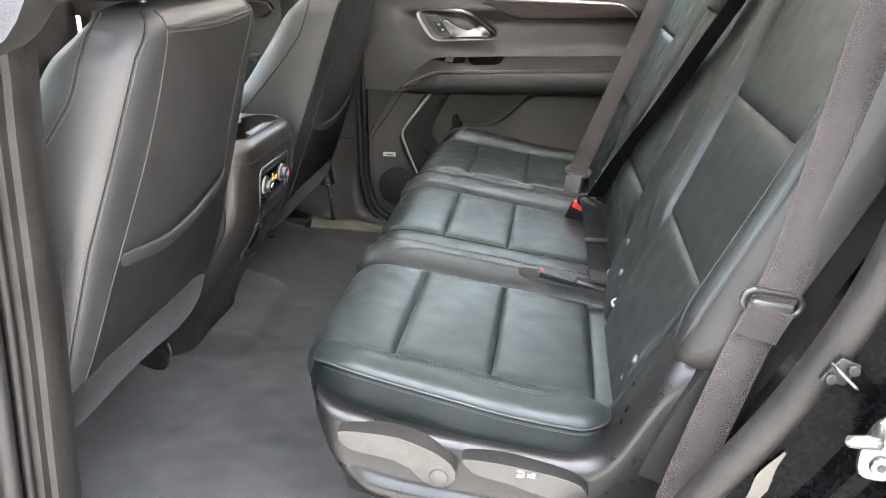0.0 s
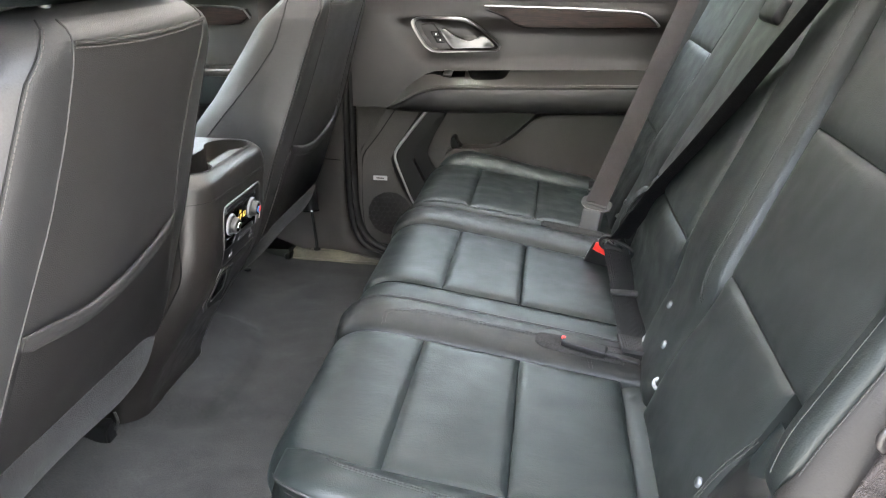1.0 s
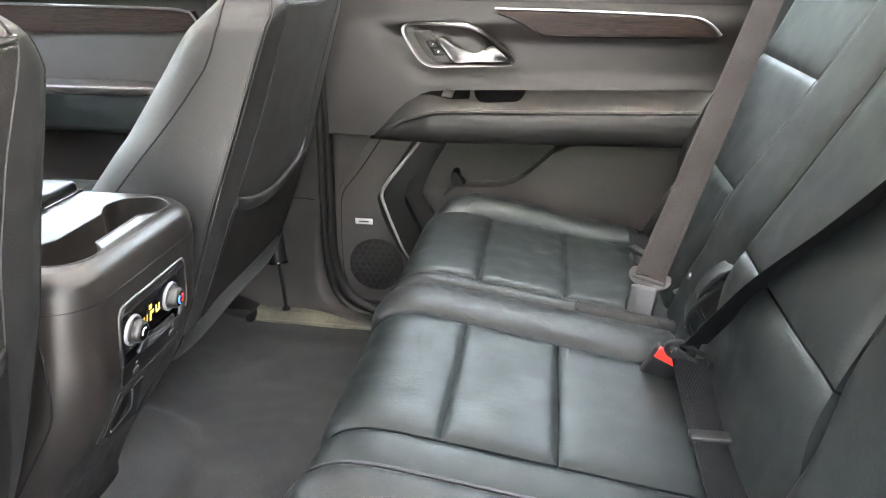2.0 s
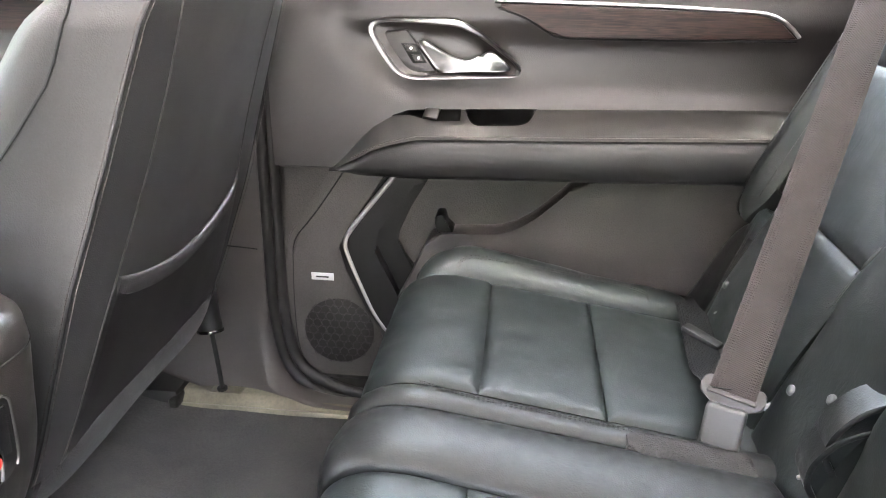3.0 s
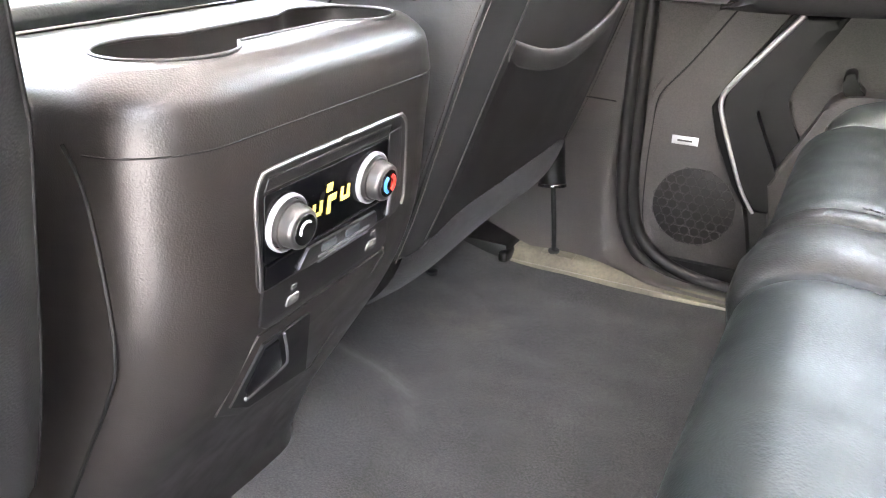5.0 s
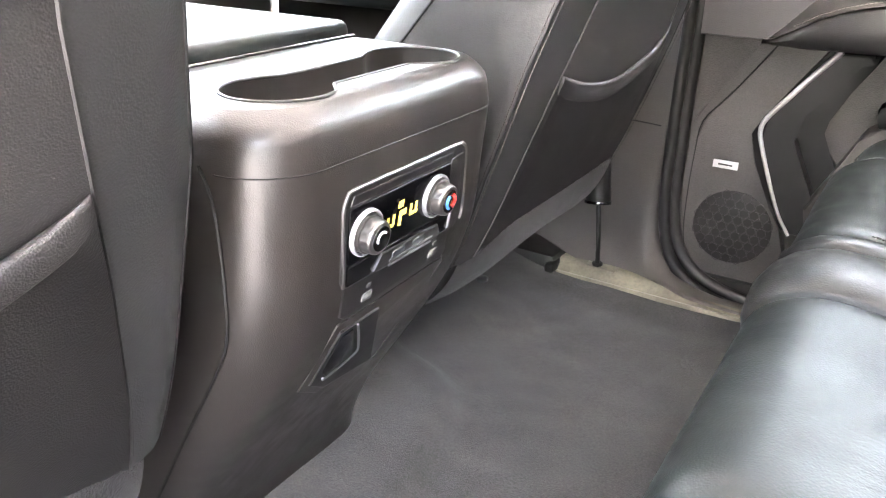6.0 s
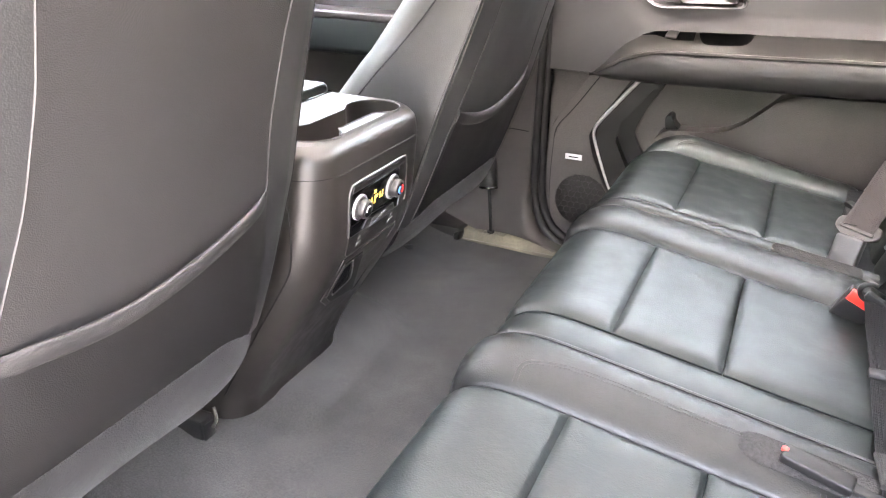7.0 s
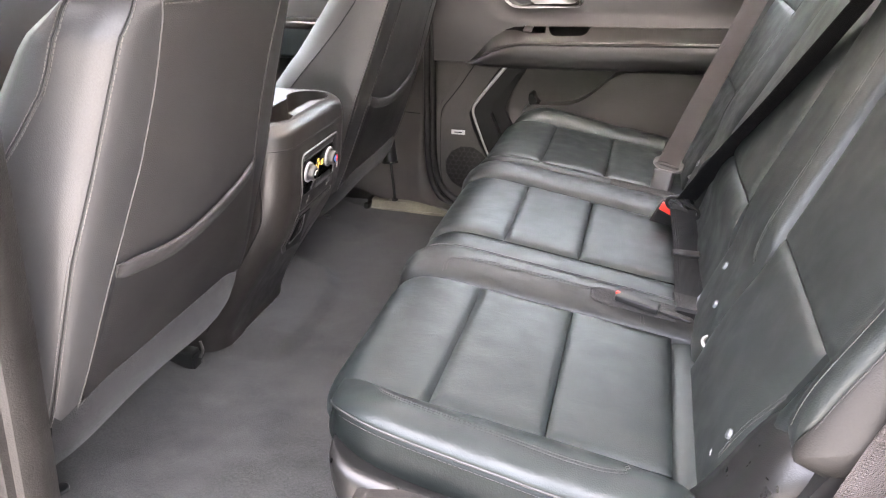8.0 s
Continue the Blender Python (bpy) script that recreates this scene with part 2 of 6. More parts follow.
GREY_PLASTIC = mat("grey_buckle_plastic", (0.030, 0.0288, 0.028), 0.45, grain=0.3, scale=400, vary=0.1)
HEADLINER = mat("grey_headliner", (0.42, 0.41, 0.395), 0.95, grain=0.5, scale=300, speck=0.12, sscale=200)
UPPER_TRIM = mat("light_pillar_plastic", (0.011, 0.0098, 0.0087), 0.5, grain=0.4, scale=400)
TREES = mat("far_foliage", (0.050, 0.062, 0.036), 0.9, grain=1.0, scale=2, vary=0.5, vscale=0.8)
ASPHALT = mat("grey_concrete", (0.28, 0.275, 0.262), 0.9, grain=0.6, scale=60, vary=0.25, vscale=0.8)
WOOD = wood_mat()
WEB_GREY = webbing_mat("grey_webbing", (0.031, 0.0266, 0.0252))
WEB_CUFF = webbing_mat("dark_elastic", (0.022, 0.0215, 0.021))
WEB_BLACK = webbing_mat("black_webbing", (0.0045, 0.0047, 0.0052))
GLASS = glass_mat("window_glass", (0.80, 0.85, 0.83))
GLASS_TINTED = glass_mat("privacy_glass", (0.47, 0.51, 0.49))
AMBER = glow_mat("amber_display", (1.0, 0.66, 0.12), 0.0035)


# ---- mesh helpers ----
def finish(name, bm, material, sharp=45):
    me = bpy.data.meshes.new(name)
    bmesh.ops.recalc_face_normals(bm, faces=bm.faces)
    bm.to_mesh(me)
    bm.free()
    me.polygons.foreach_set("use_smooth", [True] * len(me.polygons))
    me.set_sharp_from_angle(angle=radians(sharp))
    me.materials.append(material)
    return me


def part(name, bm, material, parent=None, label="", sharp=45):
    ob = new(name, finish(name, bm, material, sharp))
    if parent is not None:
        ob.parent = parent
        ob.matrix_parent_inverse = parent.matrix_world.inverted()
    if label:
        ob["label"] = label
    return ob


def thing(name, at, label, category, group="", kind=""):
    ob = new(name)
    ob.location = at
    ob.empty_display_size = 0.05
    bpy.context.view_layer.update()
    return tagged(ob, label, category, group, kind)


def smooth_line(pts, n, closed=False):
    """n points at even steps along a Catmull-Rom curve through pts."""
    p = [np.array(q, float) for q in pts]
    k = len(p)
    ctrl = (lambda i: p[i % k]) if closed else (lambda i: p[i] if 0 <= i < k else (2 * p[0] - p[1] if i < 0 else 2 * p[-1] - p[-2]))
    dense = []
    for i in range(k if closed else k - 1):
        a, b, c, d = ctrl(i - 1), ctrl(i), ctrl(i + 1), ctrl(i + 2)
        for j in range(16):
            t = j / 16
            dense.append(0.5 * (2 * b + (c - a) * t + (2 * a - 5 * b + 4 * c - d) * t * t + (3 * b - a - 3 * c + d) * t ** 3))
    dense.append(p[0] if closed else p[-1])
    dense = np.array(dense)
    length = np.concatenate(([0], np.cumsum(np.linalg.norm(np.diff(dense, axis=0), axis=1))))
    at = np.linspace(0, length[-1], n + 1 if closed else n)
    out = np.stack([np.interp(at, length, dense[:, i]) for i in range(dense.shape[1])], axis=1)
    return out[:-1] if closed else out


class Profile:
    """A side view curve of x and z with a way outwards, along which covers are laid."""

    def __init__(self, pts, flip=1):
        self.p = smooth_line(pts, 240)
        self.s = np.concatenate(([0], np.cumsum(np.linalg.norm(np.diff(self.p, axis=0), axis=1))))
        self.len, self.flip = self.s[-1], flip

    def at(self, s):
        x, z = np.interp(s, self.s, self.p[:, 0]), np.interp(s, self.s, self.p[:, 1])
        a, b = max(0, s - 0.004), min(self.len, s + 0.004)
        tx = np.interp(b, self.s, self.p[:, 0]) - np.interp(a, self.s, self.p[:, 0])
        tz = np.interp(b, self.s, self.p[:, 1]) - np.interp(a, self.s, self.p[:, 1])
        k = math.hypot(tx, tz)
        return x, z, -tz / k * self.flip, tx / k * self.flip

    def where(self, axis, value):
        return self.s[int(np.argmin(np.abs(self.p[:, axis] - value)))]

    def point(self, s, y, h=0.0):
        x, z, nx, nz = self.at(s)
        return Vector((x + nx * h, y, z + nz * h))


def grid_faces(bm, rows, wrap=False):
    vs = [[bm.verts.new(p) for p in r] for r in rows]
    for a, b in zip(vs, vs[1:]):
        m = len(a)
        for i in range(m if wrap else m - 1):
            bm.faces.new((a[i], a[(i + 1) % m], b[(i + 1) % m], b[i]))
    return vs


def cover(bm, prof, s0, s1, y0, y1, h=lambda s, y: 0.0, pillow=0.007, soft=0.012, ns=16, ny=14, skirt=0.02, wrinkle=0.0, gap=0.0015, bend=None):
    """A stuffed cover between two lengths of the profile and two edges in y, whose rim sinks into the seam."""
    f0 = y0 if callable(y0) else (lambda s: y0)
    f1 = y1 if callable(y1) else (lambda s: y1)
    s0, s1 = s0 + gap, s1 - gap
    us = (1 - np.cos(np.linspace(0, math.pi, ny))) / 2
    vs = (1 - np.cos(np.linspace(0, math.pi, ns))) / 2
    us, vs = (us + np.linspace(0, 1, ny)) / 2, (vs + np.linspace(0, 1, ns)) / 2
    rows = []
    for v in vs:
        s = s0 + (s1 - s0) * v
        a, b = f0(s), f1(s)
        g = gap if b > a else -gap
        a, b = a + g, b - g
        row = []
        for u in us:
            y = a + (b - a) * u
            d = min(abs(u) * abs(b - a), abs(1 - u) * abs(b - a), v * abs(s1 - s0), (1 - v) * abs(s1 - s0))
            k = 1 - math.exp(-d / soft)
            w = wrinkle * noise.noise(Vector((s * 22, y * 34, 3.1))) * k
            q = prof.point(s, y, h(s, y) + pillow * (k - 1) * 1.4 + w)
            row.append(bend(q) if bend else q)
        rows.append(row)
    vs_ = grid_faces(bm, rows)
    edge = list(vs_[0]) + [r[-1] for r in vs_[1:]] + list(reversed(vs_[-1][:-1])) + [r[0] for r in reversed(vs_[1:-1])]
    mid_s = (s0 + s1) / 2
    x, z, nx, nz = prof.at(mid_s)
    low = [bm.verts.new(e.co - Vector((nx, 0, nz)) * skirt) for e in edge]
    n = len(edge)
    for i in range(n):
        bm.faces.new((edge[i], edge[(i + 1) % n], low[(i + 1) % n], low[i]))


def tube(bm, pts, r, seg=8, closed=False, flat=1.0):
    pts = [Vector(p) for p in pts]
    n = len(pts)
    rows = []
    up = None
    for i, p in enumerate(pts):
        a = pts[(i - 1) % n] if closed or i else p
        b = pts[(i + 1) % n] if closed or i < n - 1 else p
        t = (b - a).normalized()
        if up is None:
            up = t.orthogonal().normalized()
        up = (up - t * up.dot(t)).normalized()
        side = t.cross(up)
        rr = r(i / max(1, n - 1)) if callable(r) else r
        rows.append([p + (up * math.cos(q) * flat + side * math.sin(q)) * rr for q in (2 * math.pi * k / seg for k in range(seg))])
    if closed:
        rows.append(rows[0])
        vs = [[bm.verts.new(q) for q in row] for row in rows[:-1]]
        vs.append(vs[0])
        for a, b in zip(vs, vs[1:]):
            for k in range(seg):
                bm.faces.new((a[k], a[(k + 1) % seg], b[(k + 1) % seg], b[k]))
    else:
        vs = grid_faces(bm, rows, wrap=True)
        bm.faces.new(vs[0])
        bm.faces.new(vs[-1])


def ribbon(bm, pts, way, width, thick=0.0013):
    """A strap: centre line, the way across it at each end, its width."""
    uv = bm.loops.layers.uv.verify()
    pts = [Vector(p) for p in pts]
    n = len(pts)
    run, rows, runs = 0.0, [], []
    for i, p in enumerate(pts):
        t = (pts[min(i + 1, n - 1)] - pts[max(i - 1, 0)]).normalized()
        w = Vector(way[0]).lerp(Vector(way[1]), i / (n - 1))
        w = (w - t * w.dot(t)).normalized()
        o = w.cross(t).normalized() * thick / 2
        if i:
            run += (p - pts[i - 1]).length
        a, b = p - w * width / 2, p + w * width / 2
        e = w * 0.001
        rows.append([a + o * 0.4 - e, a + o, b + o, b + o * 0.4 + e, b - o * 0.4 + e, b - o, a - o, a - o * 0.4 - e])
        runs.append(run)
    vs = [[bm.verts.new(q) for q in r] for r in rows]
    across = (-0.001, 0, width, width + 0.001, width + 0.001, width, 0, -0.001, -0.001)
    for i in range(n - 1):
        for k in range(8):
            f = bm.faces.new((vs[i][k], vs[i][(k + 1) % 8], vs[i + 1][(k + 1) % 8], vs[i + 1][k]))
            for loop, c in zip(f.loops, ((across[k], runs[i]), (across[k + 1], runs[i]), (across[k + 1], runs[i + 1]), (across[k], runs[i + 1]))):
                loop[uv].uv = c
    bm.faces.new(vs[0])
    bm.faces.new(vs[-1])


def stitch(bm, pts, pitch=0.0068, size=0.0046, r=0.0009):
    """Short raised stitches along a line."""
    p = np.array([tuple(q) for q in pts])
    run = np.concatenate(([0], np.cumsum(np.linalg.norm(np.diff(p, axis=0), axis=1))))
    for a in np.arange(0, run[-1] - size, pitch):
        ends = [Vector([np.interp(q, run, p[:, i]) for i in range(3)]) for q in (a, a + size)]
        t = (ends[1] - ends[0]).normalized()
        u = t.orthogonal().normalized()
        w = t.cross(u)
        ring = [[e + (u * math.cos(q) + w * math.sin(q)) * r for q in (0, 1.5708, 3.1416, 4.7124)] for e in (ends[0], ends[0].lerp(ends[1], 0.5) + Vector((0, 0, 0)), ends[1])]
        vs = grid_faces(bm, ring, wrap=True)
        bm.faces.new(vs[0])
        bm.faces.new(vs[-1])


def slab(bm, outline, place, depth, bevel=0.004, segs=2):
    """A plate from an outline of pairs: place(a, b, d) gives the point at depth d, whose face at d = depth has rounded edges."""
    lo = [bm.verts.new(place(a, b, 0.0)) for a, b in outline]
    hi = [bm.verts.new(place(a, b, depth)) for a, b in outline]
    n = len(outline)
    top = bm.faces.new(hi)
    bm.faces.new(list(reversed(lo)))
    for i in range(n):
        bm.faces.new((lo[i], lo[(i + 1) % n], hi[(i + 1) % n], hi[i]))
    if bevel:
        bmesh.ops.bevel(bm, geom=list(top.edges), offset=bevel, segments=segs, affect="EDGES", profile=0.5)


def box(bm, lo, hi, bevel=0.0, segs=2, turn=None):
    before = set(bm.verts)
    r = bmesh.ops.create_cube(bm, size=1.0)
    for v in r["verts"]:
        v.co = Vector([lo[i] + (v.co[i] + 0.5) * (hi[i] - lo[i]) for i in range(3)])
    if bevel:
        es = [e for e in bm.edges if e.verts[0] in r["verts"] and e.verts[1] in r["verts"]]
        bmesh.ops.bevel(bm, geom=es, offset=bevel, segments=segs, affect="EDGES", profile=0.5)
    if turn is not None:
        for v in bm.verts:
            if v not in before:
                v.co = turn @ v.co


def disc(bm, centre, axis, r, depth, seg=24, bevel=0.0, hole=0.0):
    """A round knob or button whose face looks along axis."""
    axis = Vector(axis).normalized()
    u = axis.orthogonal().normalized()
    w = axis.cross(u)
    c = Vector(centre)
    ring = lambda rad, d: [c + axis * d + (u * math.cos(2 * math.pi * k / seg) + w * math.sin(2 * math.pi * k / seg)) * rad for k in range(seg)]
    if hole:
        rows = [ring(hole, 0), ring(r, 0), ring(r, depth - bevel), ring(r - bevel, depth), ring(hole + bevel, depth), ring(hole, depth - bevel), ring(hole, 0)]
        vs = grid_faces(bm, rows, wrap=True)
    else:
        rows = [ring(r, 0), ring(r, depth - bevel), ring(r - bevel * 0.3, depth - bevel * 0.3), ring(max(r - bevel, r * 0.2), depth)]
        vs = grid_faces(bm, rows, wrap=True)
        bm.faces.new(list(reversed(vs[0])))
        bm.faces.new(vs[-1])


XZ = lambda y, sign=-1: (lambda a, b, d: Vector((a, y + sign * d, b)))


# ---- large structure ----
def setting(name, bm, material, label, category, sharp=45):
    return tagged(part(name, bm, material, None, "", sharp), label, category, kind="structure")


def ground():
    bm = bmesh.new()
    grid_faces(bm, [[(x, y, -0.62) for x in (-400, -20, 20, 400)] for y in (-400, -20, 20, 400)])
    setting("ground", bm, ASPHALT, "pale grey concrete ground outside the car", "ground")
    # a far line of trees round the yard
    rnd = random.Random(4)
    bm = bmesh.new()
    rows = []
    tops = [9.0 + rnd.uniform(-2.0, 2.5) for _ in range(72)]
    for k in range(73):
        a = 2 * math.pi * k / 72
        r = 24 + 2 * math.sin(5 * a)
        rows.append([Vector((r * math.cos(a), r * math.sin(a), z)) for z in (-0.62, 3.0, tops[k % 72])])
    grid_faces(bm, rows)
    setting("backdrop", bm, TREES, "distant line of trees round the yard", "backdrop")


def floor_height(x, y):
    d = (max(0, x + 0.80) / 0.19) ** 3 + (abs(y) / (0.35 if y > 0 else 0.165)) ** 3
    tunnel = 0.020 * max(0.0, min(1.0, (y + 0.12) / 0.08)) / (1 + math.exp(min(60, (d - 0.9) / 0.055)))
    toe = 0.05 / (1 + math.exp((x + 0.82) / 0.035))
    side = 0.03 / (1 + math.exp((0.70 - abs(y)) / 0.012)) * 0.4
    bumps = 0.004 * noise.noise(Vector((x * 6, y * 6, 0.5))) + 0.0015 * noise.noise(Vector((x * 25, y * 25, 2)))
    return tunnel + toe + side + bumps


def carpet():
    bm = bmesh.new()
    xs, ys = np.linspace(-1.5, 0.5, 190), np.linspace(-0.74, 0.735, 150)
    rows = [[(x, y, floor_height(x, y)) for y in ys] for x in xs]
    grid_faces(bm, rows)
    box(bm, (-1.5, -0.74, -0.06), (0.5, 0.735, -0.03))
    setting("floor", bm, CARPET, "dark grey car carpet with faint stains", "carpet")
    bm = bmesh.new()
    box(bm, (0.5, -0.85, -0.05), (2.1, 0.85, 0.18))
    setting("cargo_floor", bm, CARPET, "dark carpeted floor behind the second row", "carpet")
    bm = bmesh.new()
    disc(bm, (-0.812, 0.613, floor_height(-0.812, 0.613) - 0.002), (0, 0, 1), 0.012, 0.006, 16, 0.002)
    tagged(part("floor_plug", bm, DARK), "small black plastic plug in the carpet", "plug", "floor plugs")
    bm = bmesh.new()
    disc(bm, (-0.790, -0.573, floor_height(-0.790, -0.573) - 0.002), (0, 0, 1), 0.013, 0.006, 16, 0.002)
    tagged(part("floor_plug", bm, DARK), "small black plastic plug in the carpet beside the sill", "plug", "floor plugs")


def shell():
    """Roof, pillars and glass that close the cabin."""
    bm = bmesh.new()
    rows = []
    for x in np.linspace(-1.55, 2.1, 8):
        rows.append([(x, y, 1.19 - 0.10 * (abs(y) / 0.72) ** 4) for y in np.linspace(-0.72, 0.72, 13)])
    vs = grid_faces(bm, rows)
    bmesh.ops.solidify(bm, geom=bm.faces[:], thickness=0.04)
    setting("ceiling", bm, HEADLINER, "light grey fabric headliner", "headliner")
    for name, sgn, stretch in (("window_1", 1, (-0.42, 0.46)), ("window_2", 1, (-1.45, -0.76)), ("window_3", -1, (-1.45, -0.64))):
        bm = bmesh.new()
        a, b = stretch
        slab(bm, [(a, 0.755), (b, 0.765), (b, 1.09), (a, 1.09)], lambda p, q, d: Vector((p, sgn * (0.865 - 0.35 * (q - 0.75) + d), q)), 0.004, 0)
        setting(name, bm, GLASS_TINTED if name == "window_1" else GLASS, "tinted side window of the rear door" if name == "window_1" else "clear side window of a car door", "window")
    pillars = (("pillar_1", 1, (-0.77, -0.42)), ("pillar_2", 1, (0.46, 0.98)), ("pillar_3", -1, (-0.66, -0.452)), ("pillar_4", -1, (0.52, 0.75)))
    for name, sgn, stretch in pillars:
        bm = bmesh.new()
        a, b = stretch
        low = 0.79 if name == "pillar_3" else 0.74
        slab(bm, smooth_line([(a, low), (b - 0.09, low), (b - 0.05, low + 0.006), (b - 0.02, low + 0.03), (b - 0.004, low + 0.07), (b, low + 0.13), (b, 1.10)], 24).tolist() + [(a, 1.10)], lambda p, q, d: Vector((p, sgn * (0.90 - 0.35 * (q - 0.75) - d), q)), 0.07, 0.022, 4)
        setting(name, bm, UPPER_TRIM, "light grey plastic upper pillar trim", "pillar", 80)
    bm = bmesh.new()
    rows = [[Vector((x, y, z)) for y, z in ((-0.70, 1.085), (-0.735, 1.02), (-0.76, 0.985), (-0.84, 0.98), (-0.90, 1.0), (-0.90, 1.05), (-0.82, 1.20), (-0.70, 1.23))] for x in np.linspace(-1.6, 2.1, 12)]
    grid_faces(bm, rows, wrap=True)
    setting("roof_rail", bm, HEADLINER, "light grey trim along the roof edge over the opening", "trim")
    bm = bmesh.new()
    rows = [[Vector((x, y, z)) for y, z in ((0.69, 1.095), (0.725, 1.06), (0.75, 1.05), (0.80, 1.055), (0.81, 1.08), (0.79, 1.20), (0.69, 1.23))] for x in np.linspace(-1.6, 2.1, 12)]
    grid_faces(bm, rows, wrap=True)
    setting("roof_rail_2", bm, HEADLINER, "light grey trim along the far roof edge", "trim")
    bm = bmesh.new()
    box(bm, (-1.6, 0.735, -0.06), (-0.726, 0.90, 0.045), 0.01)
    setting("sill_trim_4", bm, PLASTIC_DARK, "black plastic sill below the front door", "sill")
    bm = bmesh.new()
    box(bm, (-0.84, 0.875, -0.1), (-0.50, 0.93, 1.08))
    setting("body_pillar", bm, PAINT, "black painted body behind the door gap", "car body")
    bm = bmesh.new()
    box(bm, (-1.6, 0.80, -0.30), (0.98, 0.95, -0.01))
    box(bm, (-0.56, 0.832, -0.05), (0.98, 0.93, 0.04))
    setting("body_sill", bm, RUBBER, "black painted body sill below the doors", "car body")
    bm = bmesh.new()
    box(bm, (2.1, -0.9, 0.0), (2.14, 0.9, 0.75))
    setting("tailgate", bm, PLASTIC_SOFT, "dark plastic inner face of the tailgate", "tailgate")
    bm = bmesh.new()
    box(bm, (-1.62, -0.85, 0.0), (-1.5, 0.85, 0.75), 0.03)
    setting("dashboard", bm, PLASTIC_SOFT, "dark dashboard in front of the front seats", "dashboard")
    bm = bmesh.new()
    slab(bm, [(0.75, 0.80), (2.0, 0.80), (2.0, 1.09), (0.75, 1.09)], lambda p, q, d: Vector((p, -(0.865 - 0.35 * (q - 0.75) + d), q)), 0.004, 0)
    setting("window_4", bm, GLASS_TINTED, "tinted rear quarter window", "window")
    bm = bmesh.new()
    slab(bm, [(-0.86, 0.74), (0.86, 0.74), (0.74, 1.20), (-0.74, 1.20)], lambda p, q, d: Vector((-1.60 + 0.10 * (q - 0.74) / 0.46 - d, p, q)), 0.005, 0)
    setting("windscreen", bm, GLASS, "clear windscreen ahead of the front seats", "window")
    for name, sgn, x0 in (("quarter_trim_1", 1, 0.98), ("quarter_trim_2", -1, 0.60)):
        bm = bmesh.new()
        box(bm, (x0, min(sgn * 0.84, sgn * 0.92), 0.0), (2.1, max(sgn * 0.84, sgn * 0.92), 0.80), 0.02)
        setting(name, bm, PLASTIC_SOFT, "dark plastic side trim by the third row", "trim")


ground()
carpet()
shell()


# ---- second row seats ----
CUSHION = Profile([(0.25, 0.287), (0.145, 0.303), (-0.013, 0.328), (-0.147, 0.349), (-0.205, 0.357), (-0.245, 0.356), (-0.276, 0.340), (-0.288, 0.312), (-0.276, 0.275), (-0.252, 0.245), (-0.225, 0.23)], -1)
BACK = Profile([(0.160, 0.262), (0.196, 0.368), (0.237, 0.455), (0.30, 0.59), (0.37, 0.745), (0.41, 0.84), (0.445, 0.93), (0.47, 0.99), (0.51, 1.02), (0.56, 1.01)])
CX = lambda x: CUSHION.where(0, x)
BZ = lambda z: BACK.where(1, z)
NOSE = CUSHION.len


def seat_covers(seat, name, prof, cells, h, material, **kw):
    for s0, s1, y0, y1 in cells:
        bm = bmesh.new()
        cover(bm, prof, s0, s1, y0, y1, h, **kw)
        part(name, bm, material, seat)


def lines(seat, prof, paths, h, lift=0.0015, double=0.0050, name="stitching"):
    for path in paths:
        q = smooth_line(path, max(12, len(path) * 10))
        for off in ((-double / 2, double / 2) if double else (0,)):
            pts = []
            for i, (s, y) in enumerate(q):
                a, b = q[max(0, i - 1)], q[min(len(q) - 1, i + 1)]
                t = np.array(b) - np.array(a)
                t /= np.linalg.norm(t) + 1e-9
                s2, y2 = s - t[1] * off, y + t[0] * off
                pts.append(prof.point(s2, y2, h(s2, y2) + lift))
            bm = bmesh.new()
            stitch(bm, pts, 0.0060, 0.0044, 0.00055)
            part(name, bm, THREAD, seat, "pale grey twin stitching")


def seam_roll(seat, prof, path, h, r=0.0028, material=PIPING, lift=0.0, name="piping"):
    bm = bmesh.new()
    q = smooth_line(path, max(10, len(path) * 8))
    tube(bm, [prof.point(s, y, h(s, y) + lift) for s, y in q], r, 6)
    part(name, bm, material, seat)


def buttons(seat, spots):
    for s, y in spots:
        bm = bmesh.new()
        x, z, nx, nz = BACK.at(s)
        disc(bm, BACK.point(s, y, 0.0), (nx, 0, nz), 0.0062, 0.004, 16, 0.0025)
        part("snap_button", bm, BUTTON, seat, "grey plastic snap button")


